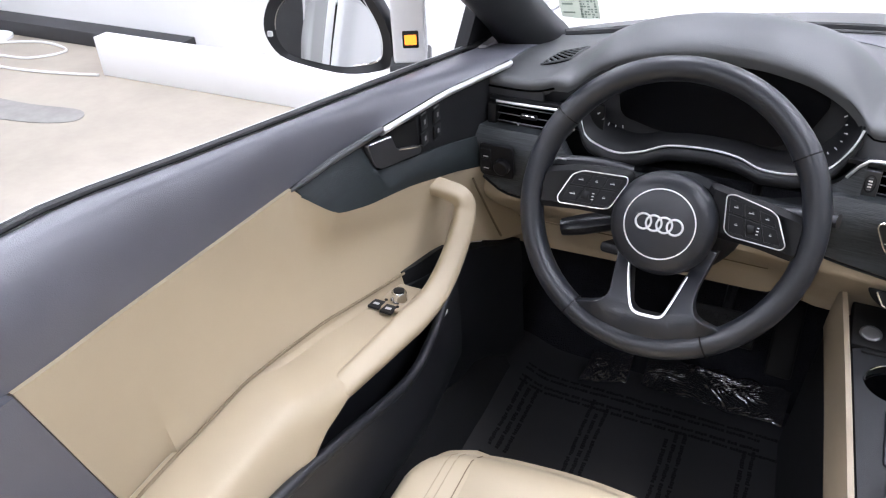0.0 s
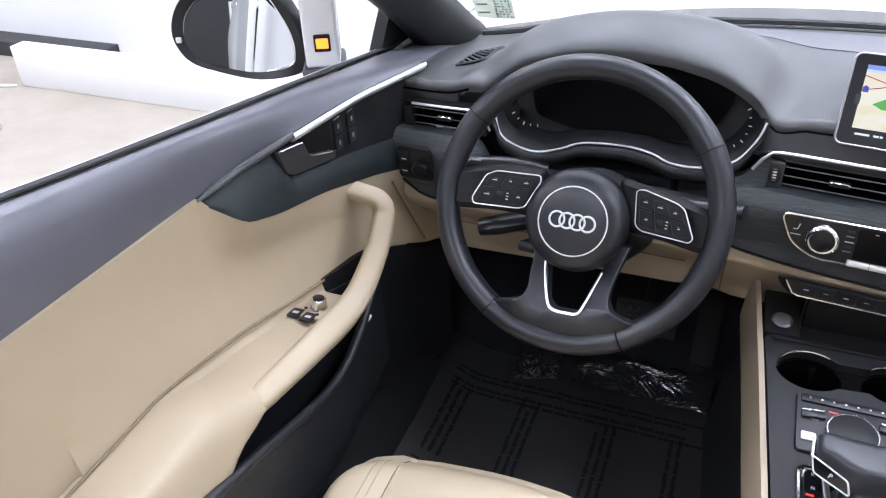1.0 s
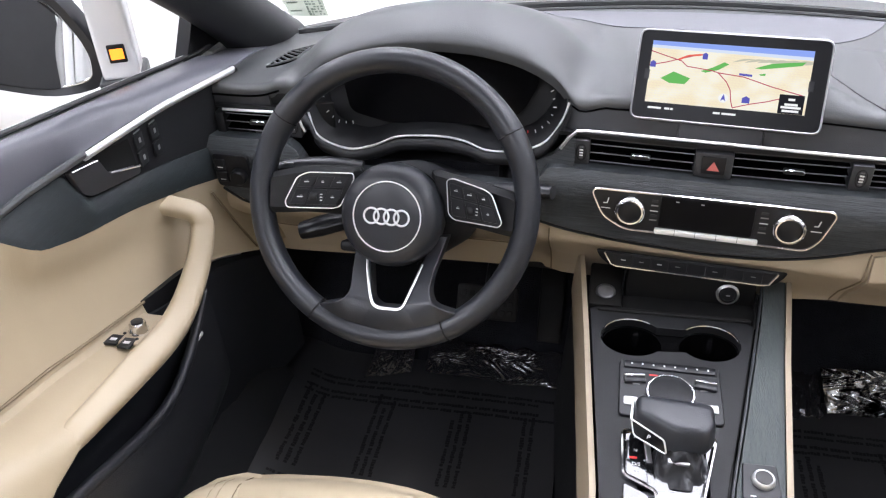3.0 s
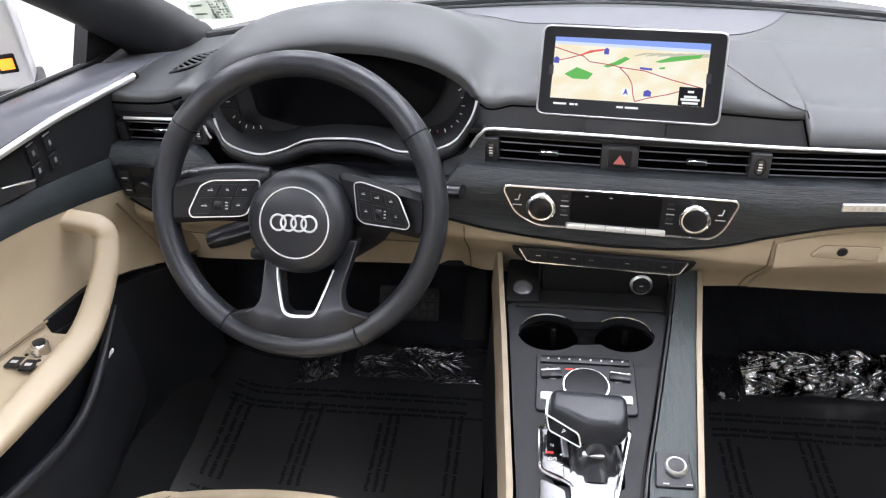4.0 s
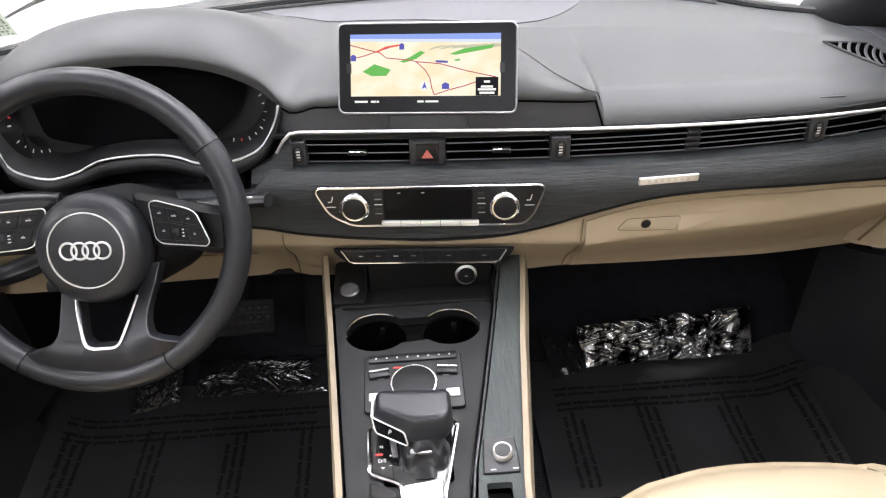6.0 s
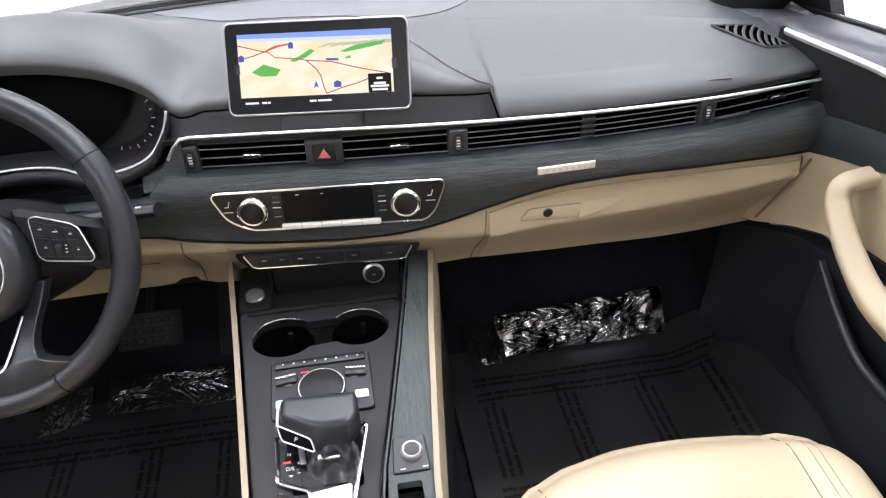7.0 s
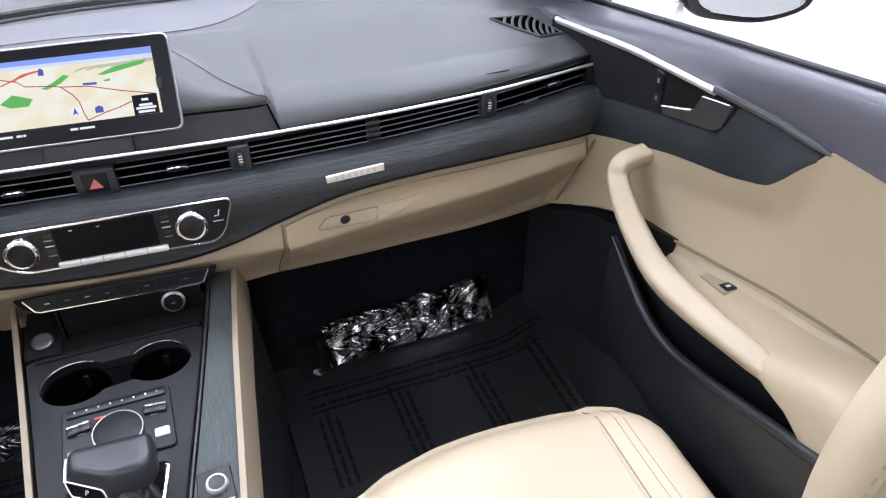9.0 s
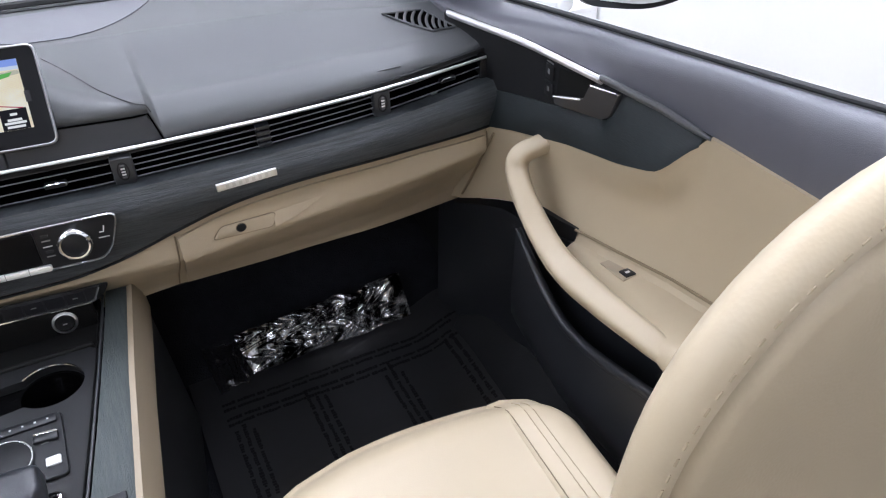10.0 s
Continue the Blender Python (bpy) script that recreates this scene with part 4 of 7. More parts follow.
# wood cheek between the cluster and the centre vents
part("wood_cheek", sheet(bmnew(), lambda x, v: V(x, dash_y(x) - 0.003 - 0.012 * v, lerp(x, (-0.215, -0.185, -0.176, -0.166, -0.157), (0.770, 0.783, 0.794, 0.810, 0.820)) * (1 - v) + 0.757 * v), span(-0.212, -0.157, 14), span(0, 1, 6), back=(0, 0.012, 0)), WOOD, dash, "dark grey open-pore wood cheek")
# Dark tube drawn for the shadow line in the gap below the wood.
part("trim_edge", tube(bmnew(), [face(x, trim_low(x) - 0.0003, 0.0002) for x in span(-0.66, 0.68, 90)], 0.0021, 6, flat=0.8), PRINT, dash, "dark tube for the shaded gap below the wood")
# badge
m = face_pose(0.308, 0.7605, 0.001, -10, 0.05)
bd = part("badge", plate(bmnew(), rect(-0.037, -0.0058, 0.037, 0.0058, 0.001, 2), 0.0022, m @ pose(0, 0, 0, 0, 0, 3), 0.001), ALU, dash, "small brushed metal badge")
for k in range(7):
    part("badge_mark", rbox(bmnew(), (-0.026 + 0.008 * k, -0.0030, 0.002), (-0.022 + 0.008 * k, 0.0030, 0.0025), 0, 1, m @ pose(0, 0, 0, 0, 0, 3)), PALE, bd)

# beige lower dash
def low_z(x):
    return lerp(x, (-0.70, -0.62, -0.25, -0.17, 0.15, 0.20, 0.39, 0.63, 0.70), (0.535, 0.530, 0.536, 0.55, 0.56, 0.568, 0.568, 0.556, 0.55))


def lower(x, v):
    zt, zb = trim_low(x) - 0.003, low_z(x)
    z = zt + (zb - zt) * v
    p = face(x, z, -0.006)
    if x > 0.12:
        # the lid folds back under a line that rises towards the door
        fold, own = lerp(x, (0.12, 0.21, 0.30, 0.40, 0.57, 0.66), (vent_z(0.12) - 0.13, 0.659, 0.672, 0.6785, 0.6845, 0.687)), vent_z(x) - 0.13
        zz = zb + (z - zb) * (own - zb) / (fold - zb) if z < fold else zt - (zt - z) * (zt - own) / max(zt - fold, 0.001)
        p.y = face(x, zz, -0.006).y
    if x < -0.16:
        p.y += 0.035 * ease((-0.16 - x) / 0.05) * ease((0.66 - p.z) / 0.08) * 0.6
    return p


part("lower_panel", sheet(bmnew(), lower, span(-0.70, 0.70, 80), span(0, 1, 26), back=(0, 0.02, 0)), BEIGE, dash, "beige lower dashboard panel")
part("underside", sheet(bmnew(), lambda x, v: V(x, lower(x, 1).y + 0.004 + (1.57 - lower(x, 1).y) * v, low_z(x) - 0.004 - 0.02 * v), span(-0.70, 0.70, 20), span(0, 1, 4), back=(0, 0, 0.01)), BLACK, dash)
# driver's knee panel seams
part("seam", tube(bmnew(), [lower(x, 0.62) + V(0, -0.0005, 0) for x in span(-0.66, -0.24, 16)], 0.0013, 5), SEAM, dash)
part("seam", tube(bmnew(), [lower(-0.185, t) + V(0, -0.0005, 0) for t in span(0.05, 1, 20)], 0.0010, 5), SEAM, dash)
# glove box lid
def lid(x, v):
    p = lower(x, 0.08 + 0.9 * v)
    return p + V(0, -0.004 - 0.003 * math.sin(math.pi * v), 0)


gl = part("glovebox_lid", sheet(bmnew(), lid, span(0.214, 0.655, 40), span(0, 1, 32), back=(0, 0.01, 0)), BEIGE, dash, "beige glove box lid")
part("seam", tube(bmnew(), [lower(0.2105 - 0.008 * t, 0.05 + 0.93 * t) + V(0, -0.002, 0) for t in span(0, 1, 24)], 0.0011, 5), SEAM, dash)
part("seam", tube(bmnew(), [lower(0.658, 0.05 + 0.93 * t) + V(0, -0.002, 0) for t in span(0, 1, 24)], 0.0011, 5), SEAM, dash)


def lid_point(x, z, out):
    zt, zb = trim_low(x) - 0.003, low_z(x)
    v = (z - zt) / (zb - zt)
    return lower(x, v) + V(0, -0.004 - 0.003 * math.sin(math.pi * min(max((v - 0.08) / 0.9, 0), 1)) - out, 0)


bm = bmnew()
o = rounded([(0.253, 0.681), (0.330, 0.680), (0.336, 0.699), (0.266, 0.697)], 0.006, 4)
vs = [bm.verts.new(lid_point(x, z, 0.0012)) for x, z in o]
vs2 = [bm.verts.new(lid_point(x * 0.96 + 0.32 * 0.04, z * 0.9 + 0.689 * 0.1, 0.0026)) for x, z in o]
n = len(vs)
for i in range(n):
    bm.faces.new((vs[i], vs[(i + 1) % n], vs2[(i + 1) % n], vs2[i]))
bm.faces.new(vs2)
lt = part("latch_plate", bm, BEIGE, gl, "beige glove box latch")
part("latch_groove", tube(bmnew(), [lid_point(x, z, 0.0012) for x, z in o], 0.0007, 5, cyclic=True), SEAM, lt)
part("latch_scoop", sheet(bmnew(), lambda u, v: lid_point(0.332 + 0.066 * u, lerp(u, (0, 1), (0.6985, 0.7018)) * (1 - v) + lerp(u, (0, 0.5, 1), (0.6805, 0.688, 0.7008)) * v, 0.0003 + 0.0048 * v * (1 - u) ** 0.7), span(0, 1, 16), span(0, 1, 6), back=(0, 0.002, 0)), BEIGE, lt, "beige finger scoop")
c = lid_point(0.290, 0.6905, 0.0015)
part("lock", lathe(bmnew(), [(0.0062, 0), (0.0062, 0.002), (0.005, 0.003), (0, 0.003)], Matrix.Translation(c) @ pose(0, 0, 0, 90, 0, 0), 16), BLACK, lt, "dark round lock")
part("lock_ring", lathe(bmnew(), [(0.0062, 0), (0.0070, 0.0015), (0.0062, 0.002)], Matrix.Translation(c) @ pose(0, 0, 0, 90, 0, 0), 16), SEAM, lt)
# light switch panel at the driver's end
m = face_pose(-0.632, 0.745, 0.003, -5, 0.03)
lp = part("light_switch_panel", plate(bmnew(), rect(-0.024, -0.028, 0.03, 0.026, 0.008), 0.004, m, 0.001), SATIN_BLACK, dash, "black light switch panel")
part("rotary_switch", lathe(bmnew(), [(0.012, 0.004), (0.012, 0.012), (0.010, 0.014), (0, 0.014)], m @ Matrix.Translation((0.014, -0.006, 0)), 20), SATIN_BLACK, lp)
for k in range(2):
    b = part("button", rbox(bmnew(), (-0.020, -0.018 + 0.02 * k, 0.004), (-0.004, -0.001 + 0.02 * k, 0.007), 0.001, 1, m), BLACK, lp)
    part("symbol", rbox(bmnew(), (-0.016, -0.014 + 0.02 * k, 0.007), (-0.008, -0.0125 + 0.02 * k, 0.0074), 0, 1, m), SYMBOL, b)

# ---- climate panel ----
cp = thing("climate_panel", face(0.012, 0.72), "black climate panel with chrome outline and two rotary knobs", "control panel")
mc = face_pose(0.012, 0.729, 0.0055, 6, 0.12)
outline = rounded([(-0.146, 0.029), (0.146, 0.031), (0.131, -0.010), (0.118, -0.0235), (-0.100, -0.0235), (-0.128, -0.008)], 0.012, 5)
part("face", plate(bmnew(), outline, 0.004, mc, 0.001), SATIN_BLACK, cp)
part("chrome_outline", tube(bmnew(), [mc @ V(x, y, 0.004) for x, y in outline], 0.0015, 6, cyclic=True), CHROME, cp, "chrome outline")
part("display", plate(bmnew(), rect(-0.058, -0.0145, 0.054, 0.028, 0.003), 0.006, mc, 0.001), DISPLAY, cp, "dark unlit display")
bar = part("button_bar", rbox(bmnew(), (-0.062, -0.0235, 0.003), (0.062, -0.0155, 0.009), 0.002, 2, mc), STRIP, cp, "bright metal button bar")
for k in range(1, 5):
    part("bar_gap", rbox(bmnew(), (-0.0622 + 0.025 * k, -0.0237, 0.004), (-0.0618 + 0.025 * k, -0.0153, 0.0092), 0, 1, mc), BLACK, bar)
for x in (-0.094, 0.094):
    kb = part("temperature_knob", lathe(bmnew(), [(0.0192, 0.003), (0.0192, 0.012), (0.0184, 0.0145), (0.0162, 0.0162), (0.0144, 0.0158), (0.0140, 0.012)], mc @ Matrix.Translation((x, 0.0055, 0)), 32), CHROME, cp, "chrome ringed temperature knob")
    part("knob_cap", lathe(bmnew(), [(0.0142, 0.006), (0.0142, 0.0135), (0.0130, 0.0142), (0, 0.0142)], mc @ Matrix.Translation((x, 0.0055, 0)), 28), SATIN_BLACK, kb)
    ss = -1 if x < 0 else 1
    for k, yy in enumerate((0.016, -0.004)):
        part("symbol", rbox(bmnew(), (x - ss * 0.029 - 0.0045, yy - 0.003, 0.004), (x - ss * 0.029 + 0.0045, yy - 0.0015, 0.0046), 0, 1, mc), DIM_SYMBOL, cp)
        part("symbol", rbox(bmnew(), (x - ss * 0.029 - 0.004, yy + 0.002, 0.004), (x - ss * 0.029 + 0.004, yy + 0.0055, 0.0045), 0, 1, mc), RIM, cp)
    part("symbol", rbox(bmnew(), (x - ss * 0.029 - 0.005, 0.0058, 0.004), (x - ss * 0.029 + 0.005, 0.0070, 0.0046), 0, 1, mc), SYMBOL, cp)
    part("symbol", rbox(bmnew(), (x + ss * 0.031 - 0.006, 0.003, 0.004), (x + ss * 0.031 + 0.006, 0.0040, 0.0046), 0, 1, mc), SYMBOL, cp)
    part("seat_symbol", tube(bmnew(), [mc @ V(x + ss * 0.031 + a, b, 0.0042) for a, b in ((-0.0035, 0.0105), (0.001, 0.0105), (0.003, 0.018))], 0.0008, 5), SYMBOL, cp)
for k in range(2):
    part("display_mark", rbox(bmnew(), (-0.04 + 0.03 * k, 0.0225, 0.006), (-0.036 + 0.03 * k, 0.0235, 0.0063), 0, 1, mc), SYMBOL, cp)

# ---- switch bar below ----
sb = thing("switch_bar", face(0.0, 0.64), "slim black row of switches with chrome lower edge", "control panel")
ms = face_pose(0.0, 0.649, 0.010, 8, 0.1)
o2 = rounded([(-0.112, 0.009), (0.114, 0.009), (0.101, -0.011), (-0.098, -0.011)], 0.006, 3)
part("recess", plate(bmnew(), rounded([(-0.121, 0.010), (0.123, 0.010), (0.116, -0.002), (0.103, -0.0125), (-0.100, -0.0125), (-0.114, -0.002)], 0.005, 3), 0.0024, ms, 0.0008), PRINT, sb)
part("face", plate(bmnew(), o2, 0.004, ms, 0.001), SATIN_BLACK, sb)
part("chrome_edge", tube(bmnew(), [ms @ V(x, y, 0.004) for x, y in ((-0.109, 0.008), (-0.099, -0.0085), (-0.092, -0.0108), (0.094, -0.0108), (0.102, -0.0085), (0.111, 0.008))], 0.0016, 6), CHROME, sb, "chrome edge")
for k in range(8):
    b = part("button", rbox(bmnew(), (-0.094 + 0.0235 * k, -0.0085, 0.003), (-0.0712 + 0.0235 * k, 0.0075, 0.0046), 0.001, 1, ms), SATIN_BLACK, sb)
    if k in (0, 1, 2, 3, 5, 7):
        part("symbol", rbox(bmnew(), (-0.086 + 0.0235 * k, -0.001, 0.0045), (-0.080 + 0.0235 * k, 0.0002, 0.0049), 0, 1, ms), DIM_SYMBOL if k % 2 else SYMBOL, b)

# ---- infotainment screen ----
def basis(o, a, b):
    ex = (a - o).normalized()
    ez = ex.cross(b - o).normalized()
    ey = ez.cross(ex)
    return ex, ey, ez


o, a, b = V(-0.090, 1.082, 0.840), V(0.125, 1.054, 0.841), V(-0.0845, 1.134, 0.935)
ex, ey, ez = basis(o, a, b)
c = (o + a) / 2 + ey * 0.054 - ex * 0.0025
mscr = Matrix(((ex.x, ey.x, ez.x, c.x), (ex.y, ey.y, ez.y, c.y), (ex.z, ey.z, ez.z, c.z), (0, 0, 0, 1)))
iscr = thing("infotainment_screen", c - ey * 0.06, "freestanding navigation screen with silver frame showing a map", "screen")
SW, SH = 0.1085, 0.0535
part("housing", plate(bmnew(), rect(-SW + 0.002, -SH + 0.002, SW - 0.002, SH - 0.002, 0.008), 0.010, mscr @ Matrix.Translation((0, 0, -0.012))), BLACK, iscr)
part("silver_frame", tube(bmnew(), [mscr @ V(x, y, -0.002) for x, y in rect(-SW, -SH, SW, SH, 0.009, 5)], 0.0018, 8, cyclic=True, flat=1.9, up=ez), LEVER_LIGHT, iscr, "silver frame")
part("bezel", plate(bmnew(), rect(-SW + 0.001, -SH + 0.001, SW - 0.001, SH - 0.001, 0.008), 0.003, mscr @ Matrix.Translation((0, 0, -0.002))), DISPLAY, iscr, "black bezel")
part("stand", rbox(bmnew(), (-0.05, -0.075, -0.03), (0.05, -0.03, -0.010), 0.004, 2, mscr), VENT_GREY, iscr)


def glow(name, colour, strength=1.0):
    m = bpy.data.materials.new(name)
    m.use_nodes = True
    nt = m.node_tree
    nt.nodes.remove(nt.nodes["Principled BSDF"])
    e = nt.nodes.new("ShaderNodeEmission")
    e.inputs[0].default_value, e.inputs[1].default_value = (*colour, 1), strength
    nt.links.new(e.outputs[0], nt.nodes["Material Output"].inputs[0])
    return m


def map_material():
    """Cream land with a fine street grid and patches of paler and warmer ground, as the screen shows it."""
    m = glow("map_land", (0.9, 0.8, 0.6))
    nt = m.node_tree
    e = [n for n in nt.nodes if n.type == "EMISSION"][0]
    co = nt.nodes.new("ShaderNodeTexCoord")
    mp = nt.nodes.new("ShaderNodeMapping")
    mp.inputs["Rotation"].default_value = (0, 0, 0.12)
    mp.inputs["Scale"].default_value = (1, 2.2, 1.5)
    nt.links.new(co.outputs["Object"], mp.inputs["Vector"])
    br = nt.nodes.new("ShaderNodeTexBrick")
    br.offset, br.squash = 0.35, 1.0
    br.inputs["Scale"].default_value, br.inputs["Mortar Size"].default_value, br.inputs["Mortar Smooth"].default_value = 120, 0.035, 0.3
    nt.links.new(mp.outputs["Vector"], br.inputs["Vector"])
    cut = nt.nodes.new("ShaderNodeMath")
    cut.operation, cut.inputs[1].default_value = "MULTIPLY", 0.75
    nt.links.new(br.outputs["Fac"], cut.inputs[0])
    ns = nt.nodes.new("ShaderNodeTexNoise")
    ns.inputs["Scale"].default_value, ns.inputs["Detail"].default_value = 30, 3
    nt.links.new(mp.outputs["Vector"], ns.inputs["Vector"])
    rp = nt.nodes.new("ShaderNodeValToRGB")
    rp.color_ramp.elements[0].position, rp.color_ramp.elements[0].color = 0.40, (0.93, 0.80, 0.60, 1)
    rp.color_ramp.elements[1].position, rp.color_ramp.elements[1].color = 0.60, (0.97, 0.93, 0.83, 1)
    nt.links.new(ns.outputs["Fac"], rp.inputs[0])
    mx = nt.nodes.new("ShaderNodeMix")
    mx.data_type = "RGBA"
    mx.inputs["B"].default_value = (1.0, 0.93, 0.62, 1)
    nt.links.new(cut.outputs[0], mx.inputs["Factor"])
    nt.links.new(rp.outputs[0], mx.inputs["A"])
    nt.links.new(mx.outputs["Result"], e.inputs[0])
    return m


MAP = map_material()
MAP_SKY = glow("map_sky", (0.30, 0.42, 0.92))
MAP_HAZE = glow("map_haze", (0.72, 0.80, 0.95))
MAP_GREEN = glow("map_park", (0.16, 0.52, 0.13))
MAP_HILL = glow("map_hill", (0.60, 0.58, 0.46))
MAP_ROUTE = glow("map_route", (0.50, 0.05, 0.12))
MAP_ROAD = glow("map_red_road", (0.85, 0.16, 0.12))
MAP_BLUE = glow("map_marker", (0.12, 0.12, 0.50))
MAP_WHITE = glow("map_white", (0.95, 0.95, 0.95))
MAP_BOX = glow("map_info_box", (0.02, 0.02, 0.025))
# active area: u from 0 to 1 across, v from 0 (bottom) to 1 (top)
AX0, AX1, AY0, AY1 = -0.0935, 0.0895, -0.0335, 0.0405


def scr(u, v, lift):
    return mscr @ V(AX0 + (AX1 - AX0) * u, AY0 + (AY1 - AY0) * v, 0.0012 + lift)


disp = part("display", plate(bmnew(), rect(AX0, AY0, AX1, AY1), 0.0004, mscr @ Matrix.Translation((0, 0, 0.001))), MAP, iscr, "lit navigation map")


def patch(name, pts, mat, lift, smooth=False, ob=disp):
    bm = bmnew()
    pts = [(p.x, p.y) for p in spline([(u, v, 0) for u, v in pts], 5, True)] if smooth else pts
    f = bm.faces.new([bm.verts.new(scr(min(max(u, 0), 1), min(max(v, 0), 1), lift)) for u, v in pts])
    r = bmesh.ops.extrude_face_region(bm, geom=[f])
    bmesh.ops.translate(bm, verts=[v for v in r["geom"] if isinstance(v, bmesh.types.BMVert)], vec=ez * 0.0001)
    return part(name, bm, mat, ob)


def road(pts, mat, w=0.0006, lift=0.0007):
    return part("map_road", tube(bmnew(), [scr(u, v, lift) for u, v in pts], w, 5, flat=0.3, up=ez), mat, disp)


patch("map_sky", [(0, 0.93), (1, 0.90), (1, 1), (0, 1)], MAP_SKY, 0.0004)
patch("map_haze", [(0, 0.885), (1, 0.85), (1, 0.902), (0, 0.932)], MAP_HAZE, 0.0004)
patch("map_park", [(0.08, 0.40), (0.16, 0.52), (0.27, 0.43), (0.24, 0.33), (0.14, 0.33)], MAP_GREEN, 0.0004)
patch("map_park", [(0.33, 0.56), (0.40, 0.63), (0.47, 0.73), (0.50, 0.70), (0.44, 0.60), (0.36, 0.54)], MAP_GREEN, 0.0004)
patch("map_park", [(0.66, 0.67), (0.76, 0.76), (0.88, 0.80), (0.96, 0.82), (0.94, 0.76), (0.80, 0.70), (0.70, 0.66)], MAP_GREEN, 0.0005)
patch("map_park", [(0.69, 0.58), (0.73, 0.60), (0.73, 0.565), (0.70, 0.56)], MAP_GREEN, 0.0004)
for k in range(6):
    u0 = 0.52 + 0.075 * k
    patch("map_hill", [(u0, 0.74 + 0.01 * k), (u0 + 0.06, 0.80 + 0.008 * k), (u0 + 0.13, 0.81), (u0 + 0.07, 0.775)], MAP_HILL, 0.0004, True)
road([(0.0, 0.83), (0.12, 0.75), (0.20, 0.70), (0.24, 0.62), (0.40, 0.58), (0.44, 0.555), (0.60, 0.52), (0.78, 0.40), (0.97, 0.30)], MAP_ROUTE)
road([(0.0, 0.60), (0.10, 0.66), (0.20, 0.74), (0.28, 0.80)], MAP_ROUTE)
road([(0.44, 0.555), (0.50, 0.42), (0.53, 0.30), (0.545, 0.12), (0.56, 0.02)], MAP_ROUTE)
road([(0.56, 0.02), (0.66, 0.10), (0.76, 0.16), (0.88, 0.26)], MAP_ROUTE)
road([(0.18, 0.72), (0.24, 0.79), (0.32, 0.82)], MAP_ROAD, 0.0013)
road([(0.30, 0.815), (0.36, 0.83)], MAP_ROAD, 0.0009)
part("map_marker", lathe(bmnew(), [(0.0054, 0), (0.0054, 0.0002), (0, 0.0002)], mscr @ Matrix.Translation((AX0 + (AX1 - AX0) * 0.495, AY0 + (AY1 - AY0) * 0.16, 0.0019)), 20), MAP_WHITE, disp)
patch("map_marker", [(0.478, 0.11), (0.495, 0.23), (0.512, 0.11), (0.495, 0.14)], MAP_BLUE, 0.0012)
for u, v, w in ((0.635, 0.16, 0.024), (0.345, 0.80, 0.016), (0.02, 0.62, 0.018)):
    patch("map_marker", [(u - w, v - 0.05), (u + w, v - 0.05), (u + w, v + 0.03), (u, v + 0.06), (u - w, v + 0.03)], MAP_BLUE, 0.0009)
patch("info_box", [(0.835, 0.0), (0.985, 0.0), (0.985, 0.30), (0.835, 0.30)], MAP_BOX, 0.0009)
for u0, u1, v in ((0.89, 0.93, 0.225), (0.87, 0.95, 0.145), (0.85, 0.97, 0.10), (0.86, 0.96, 0.045)):
    patch("info_line", [(u0, v - 0.018), (u1, v - 0.018), (u1, v + 0.018), (u0, v + 0.018)], MAP_WHITE, 0.0013)
patch("map_label", [(0.57, 0.54), (0.65, 0.53), (0.65, 0.565), (0.57, 0.575)], MAP_BLUE, 0.0009)
for x0, x1 in ((-0.089, -0.073), (-0.069, -0.063), (-0.062, -0.059), (-0.012, -0.004), (-0.002, 0.014)):
    part("status_line", rbox(bmnew(), (x0, -0.0412, 0.001), (x1, -0.0388, 0.0014), 0, 1, mscr), MAP_WHITE, iscr)
for x in (-0.0955, 0.0915):
    part("menu_tab", rbox(bmnew(), (x - 0.003, -0.006, 0.001), (x + 0.003, 0.006, 0.0016), 0.0005, 1, mscr), SATIN_BLACK, iscr)

# ---- instrument cluster ----
ic = thing("instrument_cluster", (-0.345, 1.10, 0.79), "dark instrument cluster under a hood with a chrome lower edge", "instrument cluster")


def cl(x, z, out=0.0):
    return V(x, 1.085 + 0.35 * (z - 0.80) - out, z)


low_edge = [(-0.521, 0.820), (-0.507, 0.790), (-0.465, 0.776), (-0.428, 0.782), (-0.393, 0.795), (-0.339, 0.798), (-0.304, 0.794), (-0.273, 0.784), (-0.232, 0.785), (-0.197, 0.798), (-0.176, 0.826), (-0.169, 0.847)]
up_edge = [(-0.172, 0.858), (-0.205, 0.884), (-0.279, 0.908), (-0.352, 0.915), (-0.425, 0.909), (-0.490, 0.880), (-0.522, 0.845)]
ring = [(p.x, p.y) for p in spline([(x, z, 0) for x, z in low_edge + up_edge], 4, True)]
bm = bmnew()
cx0, cz0 = -0.348, 0.845
rings = [[cl(x, z, -0.000) for x, z in ring], [cl(cx0 + (x - cx0) * 0.97, cz0 + (z - cz0) * 0.95, -0.006) for x, z in ring], [cl(cx0 + (x - cx0) * 0.90, cz0 + (z - cz0) * 0.86, -0.045) for x, z in ring]]
loft(bm, rings, caps=False)
bm.faces.new([bm.verts.new(p + V(0, 0.0005, 0)) for p in rings[-1]])
part("recess", bm, BLACK, ic)
part("chrome_edge", tube(bmnew(), [cl(p.x, p.y, 0.001) for p in spline([(x, z, 0) for x, z in low_edge], 5)], 0.0017, 7), ALU, ic, "bright metal lower edge")
part("upper_line", tube(bmnew(), [cl(p.x, p.y, 0.0) for p in spline([(x, z, 0) for x, z in up_edge[2:]], 5)], 0.0005, 5), VENT_GREY, ic)
